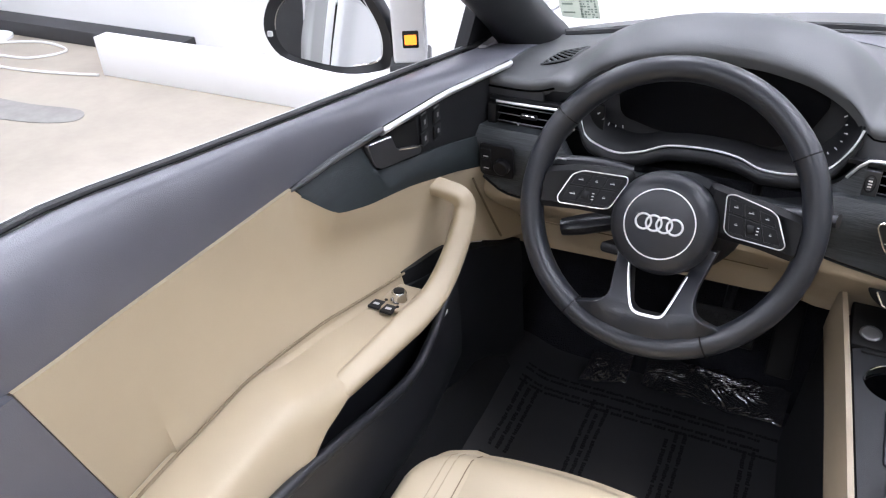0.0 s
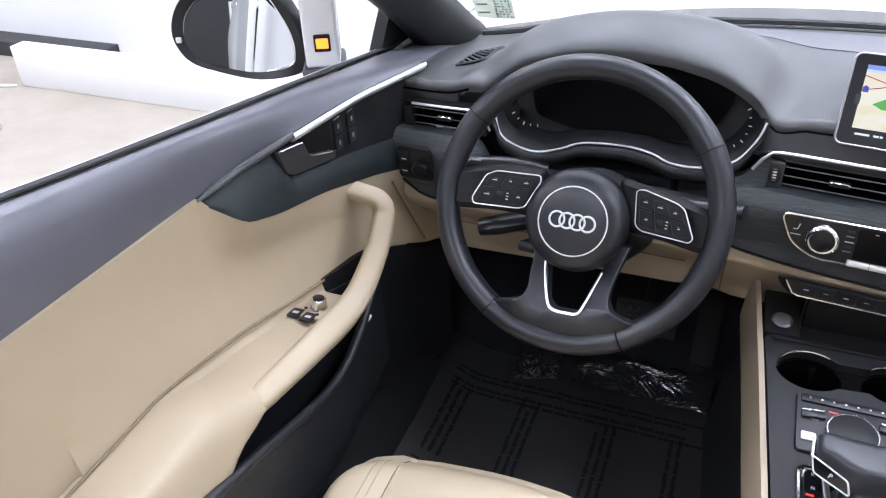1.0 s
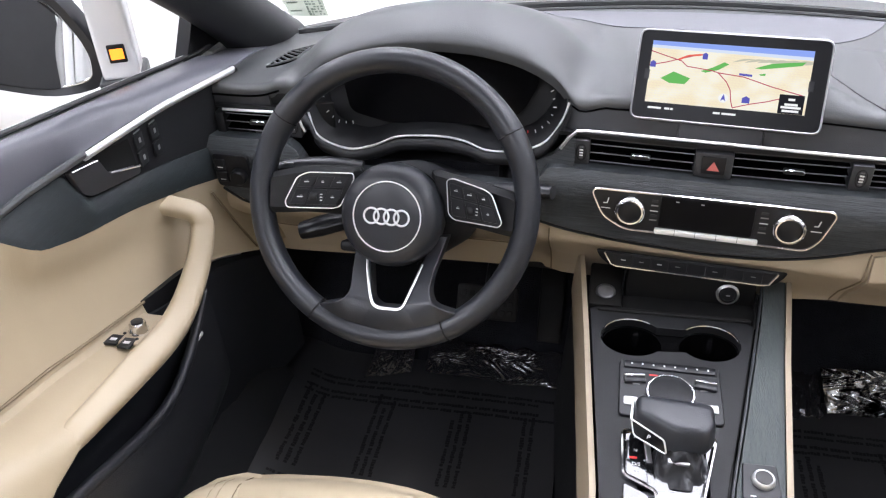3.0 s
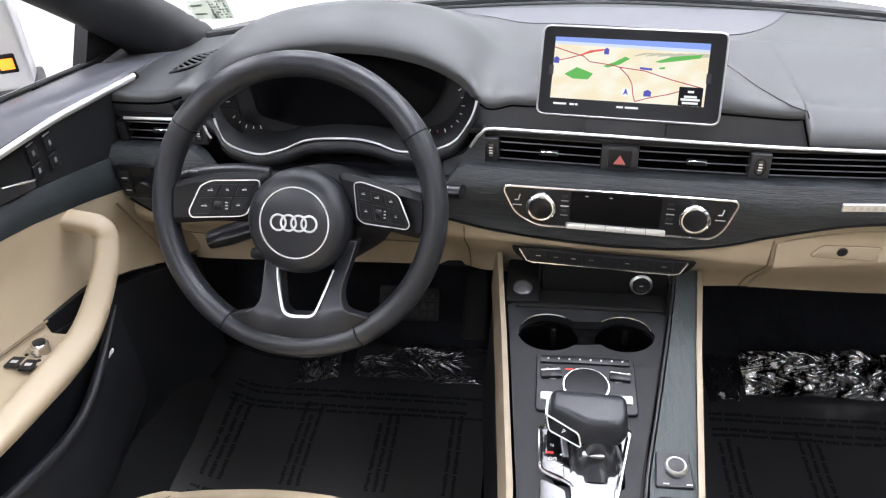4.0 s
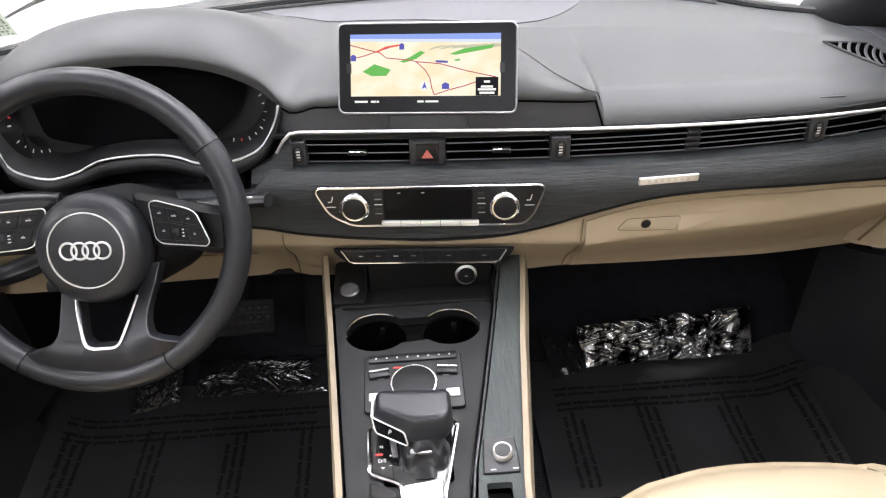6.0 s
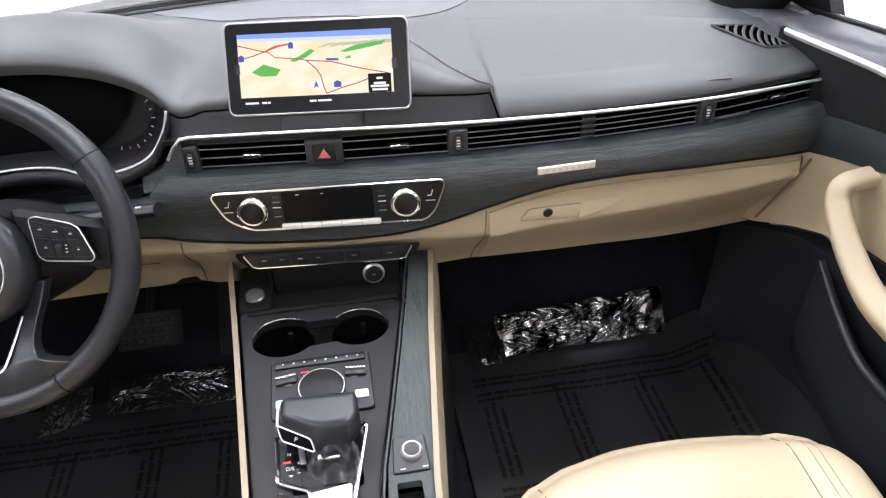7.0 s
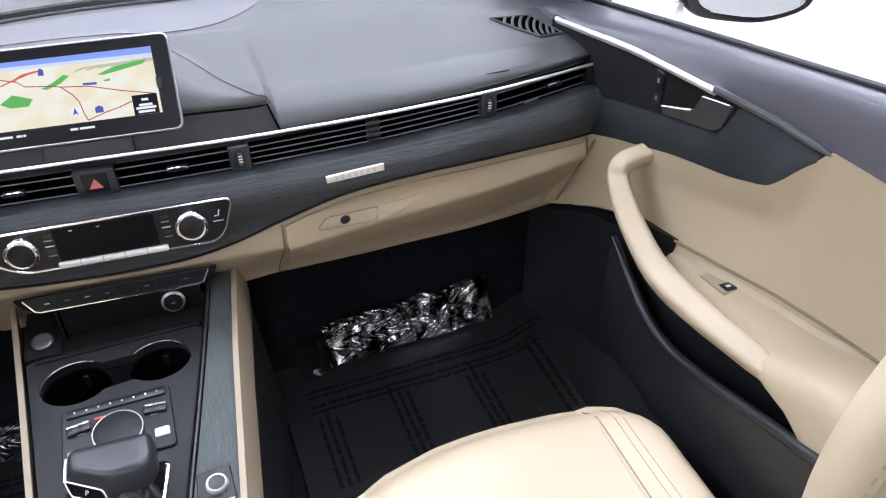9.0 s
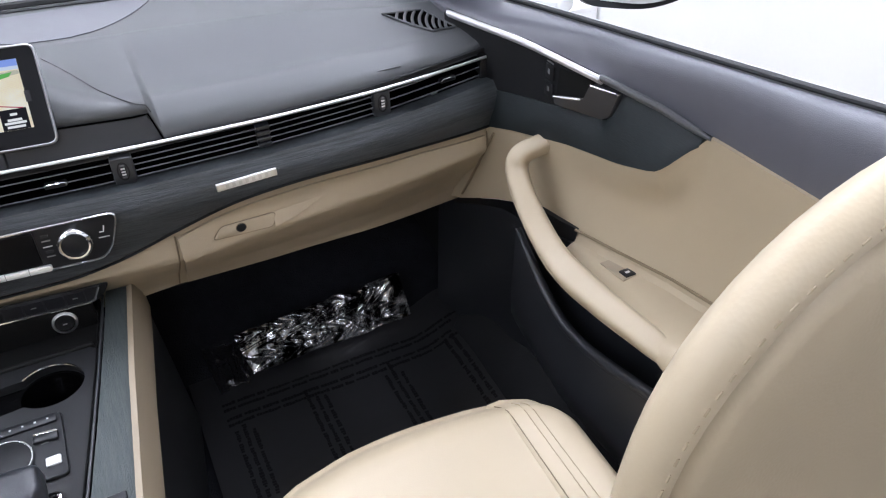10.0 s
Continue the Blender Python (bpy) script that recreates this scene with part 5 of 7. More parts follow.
disp_o = rounded([(-0.485, 0.868), (-0.470, 0.812), (-0.415, 0.799), (-0.316, 0.803), (-0.262, 0.800), (-0.228, 0.824), (-0.208, 0.862), (-0.25, 0.895), (-0.44, 0.897)], 0.012, 4)
bm = bmnew()
f = bm.faces.new([bm.verts.new(cl(x, z, -0.030)) for x, z in disp_o])
r = bmesh.ops.extrude_face_region(bm, geom=[f])
bmesh.ops.translate(bm, verts=[v for v in r["geom"] if isinstance(v, bmesh.types.BMVert)], vec=(0, 0.008, 0))
part("display", bm, CLUSTER_GLASS, ic, "dark unlit display")
for cx, cz, r0, a0, a1, reds in ((-0.470, 0.838, 0.036, 150, 285, 2), (-0.222, 0.838, 0.036, -105, 30, 1)):
    for k in range(9):
        a = radians(a0 + (a1 - a0) * k / 8)
        p = [cl(cx + r0 * q * math.cos(a), cz + r0 * q * math.sin(a), -0.012) for q in (0.90, 0.98 if k % 2 else 1.02)]
        part("gauge_tick", tube(bmnew(), p, 0.0007, 5), RED if (k < reds and cx < -0.4) or (k == 1 and cx > -0.4) else SYMBOL, ic)
# surround below the cluster, over the column
def surround(u, v):
    x = -0.545 + 0.378 * u
    zt = lerp(x, [p[0] for p in low_edge], [p[1] for p in low_edge]) - 0.002
    zt = zt if x > -0.521 else 0.818
    y0 = cl(x, zt).y
    if v < 0.4:
        a = v / 0.4 * math.pi
        return V(x, y0 - 0.010 * math.sin(a), zt - 0.009 * (1 - math.cos(a)))
    t = (v - 0.4) / 0.6
    return V(x, y0 + 0.05 * ease(t * 1.6), zt - 0.018 + (min(0.735, zt - 0.03) - zt + 0.018) * t)


part("surround", sheet(bmnew(), surround, span(0, 1, 44), span(0, 1, 16), back=(0, 0.02, 0)), BLACK, ic)


# inner face of the hood from its lip down to the recess
HOOD_IN_X = [-0.60, -0.56] + [p[0] for p in up_edge][::-1] + [-0.14, -0.11]
HOOD_IN_Z = [0.822, 0.824] + [p[1] for p in up_edge][::-1] + [0.822, 0.820]


def hood_in(u, v):
    x = -0.60 + 0.49 * u
    top = pad_round(x, 0)
    zz = lerp(x, HOOD_IN_X, HOOD_IN_Z)
    low = cl(x, zz)
    return V(x, top.y + 0.002 + (low.y + 0.004 - top.y) * v, (top.z - 0.003) * (1 - v) + zz * v)


part("hood_lining", sheet(bmnew(), hood_in, span(0, 1, 60), span(0, 1, 6), back=(0, 0.01, 0)), BLACK, ic)
part("side_glint", tube(bmnew(), [V(-0.529, 1.074, 0.817), V(-0.526, 1.073, 0.807), V(-0.523, 1.074, 0.799)], 0.0018, 6), ALU, ic)


# ---- steering wheel ----
WC, RAKE, WYAW = V(-0.3632, 0.9176, 0.7927), radians(26.2), radians(-2.85)
wx = V(math.cos(WYAW), math.sin(WYAW), 0)
wy = V(0, math.sin(RAKE), math.cos(RAKE))
wz = wx.cross(wy).normalized()
wy = wz.cross(wx)
MW = Matrix(((wx.x, wy.x, wz.x, WC.x), (wx.y, wy.y, wz.y, WC.y), (wx.z, wy.z, wz.z, WC.z), (0, 0, 0, 1)))
sw = thing("steering_wheel", WC, "black leather three-spoke steering wheel with chrome accents", "steering wheel")
WR = 0.1628
bm = bmnew()
rings = []
for k in range(72):
    a = 2 * math.pi * k / 72
    d = math.degrees(a) % 360
    grip = 1.0 + 0.06 * sum(math.exp(-((d - q) / 9) ** 2) for q in (33, 147))
    rad = V(math.cos(a), math.sin(a), 0)
    rings.append([MW @ (rad * WR + (rad * math.cos(q) * 0.0148 + V(0, 0, math.sin(q) * 0.0168)) * grip) for q in (2 * math.pi * j / 16 for j in range(16))])
loft(bm, rings, path_closed=True)
part("rim", bm, RIM, sw, "black leather rim")
for d in (33, 147, 239, 299):
    a = radians(d)
    rad = V(math.cos(a), math.sin(a), 0)
    part("rim_seam", tube(bmnew(), [MW @ (rad * WR + rad * math.cos(q) * 0.0156 + V(0, 0, math.sin(q) * 0.0176)) for q in (2 * math.pi * j / 16 for j in range(16))], 0.0009, 5, cyclic=True), PRINT, sw)
HUB = (0.001, -0.0165)
part("airbag_cover", lathe(bmnew(), [(0.054, -0.05), (0.061, -0.036), (0.0625, -0.014), (0.060, 0.000), (0.054, 0.007), (0.045, 0.0105), (0.025, 0.0125), (0, 0.013)], MW @ Matrix.Translation((*HUB, 0)), 48), RIM, sw, "round black airbag cover")
part("cover_ring", lathe(bmnew(), [(0.0402, 0.0105), (0.0404, 0.0128), (0.0416, 0.0128), (0.0418, 0.0100)], MW @ Matrix.Translation((*HUB, 0)), 48, closed=True), ALU, sw, "bright ring")
for k in range(4):
    m = MW @ Matrix.Translation((HUB[0] - 0.0183 + 0.0122 * k, HUB[1] + 0.000, 0.0132))
    part("emblem_ring", tube(bmnew(), [m @ V(0.0090 * math.cos(q), 0.0090 * math.sin(q), 0) for q in (2 * math.pi * j / 24 for j in range(24))], 0.0013, 6, cyclic=True), ALU, sw, "bright emblem ring")


def spoke(outline, z0, z1, mat=BLACK, name="spoke", bevel=0.004, n=4, r=0.012, label=""):
    return part(name, plate(bmnew(), rounded(outline, r, n), z1 - z0, MW @ Matrix.Translation((0, 0, z0)), bevel), mat, sw, label)


spoke([(-0.154, 0.022), (-0.106, 0.034), (-0.045, 0.038), (-0.050, -0.024), (-0.103, -0.022), (-0.154, -0.027)], -0.010, 0.008, bevel=0.007)
spoke([(0.156, 0.022), (0.118, 0.031), (0.040, 0.043), (0.050, -0.020), (0.112, -0.021), (0.156, -0.027)], -0.010, 0.008, bevel=0.007)
# lower double spoke, open between its arms
outer_o = [(p.x, p.y) for p in spline([(-0.050, -0.040, 0), (-0.042, -0.088, 0), (-0.043, -0.116, 0), (-0.082, -0.134, 0), (-0.045, -0.152, 0), (0.004, -0.158, 0), (0.060, -0.150, 0), (0.100, -0.127, 0),
                                       (0.066, -0.110, 0), (0.058, -0.085, 0), (0.069, -0.036, 0)], 5)]
inner_o = rounded([(-0.0295, -0.058), (-0.0114, -0.1153), (-0.001, -0.1222), (0.0273, -0.1204), (0.0331, -0.1106), (0.0428, -0.060)], 0.006, 4)
bm = bmnew()
edges = []
for loop in (outer_o, inner_o):
    vs = [bm.verts.new((x, y, 0.009 - 0.006 * ease((math.hypot(x, y) - 0.13) / 0.03))) for x, y in loop]
    edges += [bm.edges.new((vs[k], vs[(k + 1) % len(vs)])) for k in range(len(vs))]
bmesh.ops.triangle_fill(bm, use_beauty=True, use_dissolve=False, edges=edges)
r = bmesh.ops.extrude_face_region(bm, geom=bm.faces[:])
bmesh.ops.translate(bm, verts=[v for v in r["geom"] if isinstance(v, bmesh.types.BMVert)], vec=(0, 0, -0.02))
rim_e = [e for e in bm.edges if len(e.link_faces) == 2 and e.calc_face_angle(0) > 1.2 and min(v.co.z for v in e.verts) > 0.0]
bmesh.ops.bevel(bm, geom=rim_e, offset=0.004, segments=3, profile=0.5, affect="EDGES", clamp_overlap=True)
bm.transform(MW)
part("lower_spoke", bm, RIM, sw, "black lower spoke", 50)
part("chrome_inlay", tube(bmnew(), [MW @ V(p.x, p.y, 0.0115) for p in spline([(-0.0300, -0.066, 0), (-0.0230, -0.0889, 0), (-0.0112, -0.1145, 0), (-0.002, -0.1222, 0), (0.0133, -0.1227, 0), (0.0273, -0.1204, 0), (0.0327, -0.109, 0), (0.0418, -0.072, 0)], 5)], 0.0016, 7), ALU, sw, "bright outline of the lower spoke")
for pts, ss in (([(-0.1132, 0.0202), (-0.102, 0.0265), (-0.0529, 0.0282), (-0.0517, 0.0207), (-0.0654, -0.0125), (-0.0723, -0.0153), (-0.1228, -0.0169), (-0.1253, -0.0097)], -1),
                ([(0.0638, 0.0309), (0.0731, 0.0334), (0.1144, 0.025), (0.1231, 0.0204), (0.138, -0.0097), (0.134, -0.0148), (0.0776, -0.014), (0.0694, -0.0084)], 1)):
    base = spoke(pts, 0.006, 0.0125, BLACK, "button_pad", 0.001, 3, 0.004, "black multifunction button pad")
    o3 = rounded(pts, 0.004, 3)
    part("pad_outline", tube(bmnew(), [MW @ V(x, y, 0.0122) for x, y in o3], 0.00075, 6, cyclic=True), ALU, base, "bright outline")
    quad_c = ((-0.1085, 0.0232), (-0.0560, 0.0250), (-0.0690, -0.0128), (-0.1218, -0.0140)) if ss < 0 else ((0.0668, 0.0302), (0.1190, 0.0200), (0.1345, -0.0118), (0.0738, -0.0110))

    def on_pad(u, v):
        (xa, ya), (xb, yb), (xc, yc2), (xd, yd) = quad_c
        return (xa * (1 - u) + xb * u) * (1 - v) + (xd * (1 - u) + xc * u) * v, (ya * (1 - u) + yb * u) * (1 - v) + (yd * (1 - u) + yc2 * u) * v
    for i in range(3):
        for j in range(2):
            u0, u1, v0, v1 = i / 3 + 0.02, (i + 1) / 3 - 0.02, (0.04, 0.46)[j], (0.40, 0.96)[j]
            bt = part("button", plate(bmnew(), [on_pad(u0, v1), on_pad(u1, v1), on_pad(u1, v0), on_pad(u0, v0)], 0.0016, MW @ Matrix.Translation((0, 0, 0.0118)), 0.0005), SATIN_BLACK, base)
            bx, by = on_pad((u0 + u1) / 2, (v0 + v1) / 2)
            if not (i == 1 and j == 1):
                w = (0.0014, 0.0024, 0.0030, 0.0020, 0, 0.0026)[(i + 3 * j + ss) % 6] or 0.0018
                part("symbol", rbox(bmnew(), (bx - w, by - 0.0007, 0.0132), (bx + w, by + 0.0004, 0.0137), 0, 1, MW), SYMBOL, bt)
                part("symbol", rbox(bmnew(), (bx - 0.0026 + w, by + 0.0010, 0.0132), (bx - 0.0006 + w, by + 0.0020, 0.0137), 0, 1, MW), DIM_SYMBOL, bt)
            else:
                part("roller", lathe(bmnew(), [(0.0055, -0.004), (0.0062, -0.003), (0.0062, 0.003), (0.0055, 0.004)], MW @ Matrix.Translation((bx - 0.003, by, 0.0100)) @ pose(0, 0, 0, 0, 90, 0), 14), BLACK, bt)
                for k in (-1, 0, 1):
                    part("symbol", rbox(bmnew(), (bx + 0.0040, by + 0.0036 * k - 0.0007, 0.0132), (bx + 0.0066, by + 0.0036 * k + 0.0005, 0.0137), 0, 1, MW), SYMBOL, bt)

# the spokes fall away from the rim towards the hub
def dish(x, y):
    low = min(max((-y - 0.05) / 0.03, 0.0), 1.0)
    return lerp(math.hypot(x - HUB[0], y - HUB[1]), (0.06, 0.135 - 0.02 * low, 0.150), (-0.030, 0.008 + 0.008 * low, 0.002))


for ob in sw.children_recursive:
    own = ob.name.split(".")[0]
    if own in ("spoke", "lower_spoke", "chrome_inlay", "button_pad") or ob.parent != sw:
        for v in ob.data.vertices:
            q = MW.inverted() @ v.co
            q.z += dish(q.x, q.y) if own in ("spoke", "lower_spoke", "chrome_inlay") else 0.45 * (abs(q.x) - 0.117)
            v.co = MW @ q
        ob.data.update()

# column and stalks
col = thing("steering_column", WC - wz * 0.1, "black steering column shroud", "steering column")
bm = bmnew()
rings = []
for d, rx, ry, oy in ((-0.012, 0.056, 0.05, -0.012), (-0.035, 0.066, 0.055, -0.02), (-0.08, 0.078, 0.06, -0.022), (-0.18, 0.08, 0.062, -0.02)):
    rings.append([MW @ V(rx * math.cos(q) * (1 if abs(math.cos(q)) < 0.8 else 0.98), oy + ry * math.sin(q), d) for q in (2 * math.pi * j / 28 for j in range(28))])
loft(bm, rings)
part("shroud", bm, BLACK, col)
part("top_cover", sheet(bmnew(), lambda u, v: MW @ V(-0.05 + 0.10 * u, 0.046 - 0.02 * (2 * u - 1) ** 2, -0.02 - 0.10 * v), span(0, 1, 12), span(0, 1, 6), back=(0, 0, -0.006)), BLACK, col)
part("column_adjuster", rbox(bmnew(), (-0.075, -0.072, -0.10), (-0.040, -0.058, -0.04), 0.005, 2, MW), BLACK, col)


def stalk(name, pts, radii, label, flat=0.7):
    ob = thing(name, pts[0], label, "control stalk")
    part("arm", tube(bmnew(), spline(pts, 5), [lerp(i / (5 * (len(pts) - 1)), span(0, 1, len(radii)), radii) for i in range(5 * (len(pts) - 1) + 1)], 12, flat=flat, up=(0, 0.3, 1)), SATIN_BLACK, ob)
    return ob


t1 = stalk("turn_signal_stalk", [(-0.42, 1.0, 0.79), (-0.46, 0.995, 0.795), (-0.50, 0.985, 0.797), (-0.535, 0.97, 0.797)], (0.012, 0.014, 0.013, 0.010), "black turn signal stalk behind the steering wheel")
part("symbol", rbox(bmnew(), (-0.512, 0.969, 0.8062), (-0.500, 0.9715, 0.8075), 0), DIM_SYMBOL, t1)
t2 = stalk("wiper_stalk", [(-0.30, 1.0, 0.765), (-0.25, 0.997, 0.772), (-0.21, 0.987, 0.780), (-0.177, 0.978, 0.785)], (0.012, 0.014, 0.013, 0.012), "black wiper stalk behind the steering wheel")
part("symbol", rbox(bmnew(), (-0.200, 0.974, 0.791), (-0.194, 0.976, 0.793), 0), SYMBOL, t2)
t3 = stalk("cruise_stalk", [(-0.41, 0.975, 0.735), (-0.44, 0.965, 0.732), (-0.47, 0.955, 0.726), (-0.494, 0.95, 0.720)], (0.012, 0.018, 0.019, 0.016), "short black cruise control stalk")
part("symbol", rbox(bmnew(), (-0.470, 0.9385, 0.730), (-0.465, 0.940, 0.732), 0), SYMBOL, t3)

# ---- centre console ----
con = thing("center_console", (0, 0.8, 0.28), "black centre console with wood strip and beige sides", "center console")


def cz(y):
    return 0.58 + 0.07 * (y - 0.75)


def con_l(y):
    return lerp(y, (0.2, 0.712, 0.943, 1.09, 1.15), (-0.100, -0.109, -0.127, -0.140, -0.146))


def con_r(y):
    return lerp(y, (0.2, 0.703, 0.93, 1.073, 1.15), (0.088, 0.094, 0.122, 0.143, 0.152))


def con_mid(y):
    return lerp(y, (0.2, 0.706, 0.741, 0.835, 0.958, 1.056, 1.15), (0.026, 0.033, 0.039, 0.059, 0.084, 0.102, 0.116))


yc = span(0.2, 1.115, 40)
for sg, edge in ((-1, con_l), (1, con_r)):
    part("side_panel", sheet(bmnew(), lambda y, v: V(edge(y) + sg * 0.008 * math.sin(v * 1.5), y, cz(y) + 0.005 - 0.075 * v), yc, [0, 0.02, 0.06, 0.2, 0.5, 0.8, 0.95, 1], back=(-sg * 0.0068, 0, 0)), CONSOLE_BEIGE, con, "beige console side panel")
    part("side_carpet", sheet(bmnew(), lambda y, v: V(edge(y) + sg * (0.004 + 0.02 * v), y, cz(y) - 0.069 - 0.25 * v), yc, span(0, 1, 5), back=(-sg * 0.010, 0, 0)), BLACK, con, "black lower console side")


def flat_with_holes(name, outer, holes, thick, mat, parent, label="", sink=0.0):
    bm = bmnew()
    edges = []
    for loop in [outer] + holes:
        vs = [bm.verts.new((x, y, cz(y) - sink)) for x, y in loop]
        edges += [bm.edges.new((vs[i], vs[(i + 1) % len(vs)])) for i in range(len(vs))]
    bmesh.ops.triangle_fill(bm, use_beauty=True, use_dissolve=False, edges=edges)
    r = bmesh.ops.extrude_face_region(bm, geom=bm.faces[:])
    bmesh.ops.translate(bm, verts=[v for v in r["geom"] if isinstance(v, bmesh.types.BMVert)], vec=(0, 0, -thick))
    return part(name, bm, mat, parent, label)


CUPS = ((-0.066, 0.952, 0.0375), (0.029, 0.954, 0.0355))
outer = [(con_l(y) + 0.0105, y) for y in span(0.2, 1.0, 12)] + [(con_l(1.003) + 0.026, 1.008), (con_mid(1.0) - 0.022, 1.002)] + [(con_mid(y) - 0.003, y) for y in span(0.99, 0.2, 12)]
(CXL, CYL, CRL), (CXR, CYR, CRR) = CUPS
tray_hole = [(CXL + (CRL + 0.003) * math.cos(q), CYL + 0.82 * (CRL + 0.003) * math.sin(q)) for q in span(radians(40), radians(320), 26)]
tray_hole += [(CXR + (CRR + 0.003) * math.cos(q), CYR + 0.82 * (CRR + 0.003) * math.sin(q)) for q in span(radians(-140), radians(140), 26)]
gate_hole = rect(-0.060, 0.722, 0.016, 0.790, 0.006)
flat_with_holes("top_panel", outer, [tray_hole, gate_hole], 0.012, BLACK, con, "matte black console top")
flat_with_holes("cup_tray", [(-0.018 + (x + 0.018) * 1.03, 0.953 + (y - 0.953) * 1.05) for x, y in tray_hole], [[(a, y + (b - y) * 0.82) for a, b in disc(x, y, r)] for x, y, r in CUPS], 0.004, RECESS_BLACK, con, "sunken black tray round the cup holders", 0.0125)
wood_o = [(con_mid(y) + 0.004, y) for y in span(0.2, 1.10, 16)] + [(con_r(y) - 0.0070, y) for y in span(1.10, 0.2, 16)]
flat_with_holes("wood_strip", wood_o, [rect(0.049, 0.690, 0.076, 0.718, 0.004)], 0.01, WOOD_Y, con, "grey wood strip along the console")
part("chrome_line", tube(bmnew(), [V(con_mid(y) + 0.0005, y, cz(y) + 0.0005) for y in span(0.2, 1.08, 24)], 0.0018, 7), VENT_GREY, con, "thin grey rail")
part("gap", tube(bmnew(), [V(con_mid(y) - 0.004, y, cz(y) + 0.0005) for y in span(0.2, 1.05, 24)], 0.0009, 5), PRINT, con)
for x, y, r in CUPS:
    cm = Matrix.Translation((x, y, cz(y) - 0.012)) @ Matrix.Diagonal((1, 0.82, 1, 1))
    ch = part("cup_holder", lathe(bmnew(), [(r, 0.0), (r * 0.96, -0.03), (r * 0.90, -0.075), (0, -0.075)], cm, 32, caps=False), RECESS_BLACK, con, "deep black cup holder")
    part("cup_base", lathe(bmnew(), [(r * 0.9, -0.080), (r * 0.9, -0.074), (0, -0.074)], cm, 24), RECESS_BLACK, ch)
    part("chrome_rim", tube(bmnew(), [V(x + (r + 0.001) * math.cos(q), y + 0.82 * (r + 0.001) * math.sin(q), cz(y + r * math.sin(q)) + 0.001) for q in span(radians(55 if x < 0 else 5), radians(190 if x < 0 else 140), 24)], 0.0012, 6), CHROME, ch)
    for q in (200, 320, 80):
        a = radians(q)
        part("cup_grip", rbox(bmnew(), (-0.004, -0.010, -0.012), (0.004, 0.002, 0.010), 0.002, 2, Matrix.Translation((x + r * 0.93 * math.cos(a), y + 0.82 * r * 0.93 * math.sin(a), cz(y) - 0.028)) @ Matrix.Rotation(a + math.pi / 2, 4, "Z")), GLOSS, ch)
part("recess_floor", rbox(bmnew(), (0.049, 0.690, 0.548), (0.076, 0.718, 0.560), 0.001), PRINT, con)
# tray at the front with its back wall; near-black colour holds its shade
part("tray_floor", rbox(bmnew(), (con_l(1.05) + 0.013, 0.998, 0.575), (con_mid(1.05) - 0.004, 1.12, 0.588), 0.002), PRINT, con)
part("tray_step", rbox(bmnew(), (con_l(1.0) + 0.02, 0.996, 0.575), (con_mid(1.0) - 0.008, 1.004, 0.6005), 0.003), PRINT, con)
part("tray_wall", rbox(bmnew(), (-0.076, 1.047, 0.575), (0.093, 1.075, 0.640), 0.003), PRINT, con, "black storage flap")
part("tray_edge", tube(bmnew(), [V(-0.079, 1.046, 0.632), V(-0.080, 1.045, 0.600), V(-0.077, 1.043, 0.586), V(-0.06, 1.042, 0.583), V(0.08, 1.040, 0.583), V(0.093, 1.042, 0.587), V(0.0955, 1.045, 0.61)], 0.0012, 6), SATIN_BLACK, con)
part("tray_pillar", rbox(bmnew(), (con_l(1.06) + 0.013, 1.005, 0.58), (-0.080, 1.10, 0.6015), 0.003), PRINT, con)
part("tray_pillar", rbox(bmnew(), (0.0935, 1.005, 0.58), (con_mid(1.05) - 0.001, 1.10, 0.596), 0.003), PRINT, con)
part("rear_lid", rbox(bmnew(), (-0.095, 0.20, 0.575), (0.085, 0.52, 0.66), 0.02, 3), LEATHER, con, "beige leather armrest lid")

stb = thing("start_button", (-0.1025, 1.032, 0.6015), "round silver start button", "button")
part("ring", lathe(bmnew(), [(0.0135, 0), (0.0135, 0.003), (0.0115, 0.0045), (0.0112, 0.002)], Matrix.Translation((-0.1025, 1.032, 0.6015)) @ pose(0, 0, 0, 8, 0, 0), 28), LEVER, stb)
part("cap", lathe(bmnew(), [(0.0115, 0), (0.0115, 0.0035), (0.010, 0.0042), (0, 0.0042)], Matrix.Translation((-0.1025, 1.032, 0.6015)) @ pose(0, 0, 0, 8, 0, 0), 28), material("grey_button", (0.085, 0.085, 0.085), 0.6, spec=0.2), stb)
so = thing("power_socket", (0.057, 1.046, 0.607), "round chrome-ringed power socket", "socket")
msk = Matrix.Translation((0.0575, 1.0475, 0.606)) @ pose(0, 0, 0, 82, 0, 0)
part("ring", lathe(bmnew(), [(0.0150, 0), (0.0150, 0.004), (0.0125, 0.006), (0.0115, 0.003)], msk, 28), ALU, so)
part("plug", lathe(bmnew(), [(0.0115, 0), (0.0115, 0.006), (0.009, 0.008), (0.0075, 0.0085), (0.0075, 0.007), (0, 0.007)], msk, 24), LINING, so)
part("mark", rbox(bmnew(), (-0.0025, -0.0008, 0.007), (0.0025, 0.0008, 0.0075), 0, 1, msk), DIM_SYMBOL, so)

# media controller
mc2 = thing("media_controller", (-0.022, 0.865, 0.589), "black media control panel with round silver-ringed dial", "control panel")


def flat_m(x, y, lift=0.0):
    return Matrix.Translation((x, y, cz(y) + lift)) @ Matrix.Rotation(math.atan(0.07), 4, "X")


fm = flat_m(-0.022, 0.862)
fd = flat_m(-0.022, 0.8575)
part("plate", plate(bmnew(), rect(-0.059, -0.042, 0.059, 0.046, 0.006), 0.004, fm, 0.001), SATIN_BLACK, mc2)
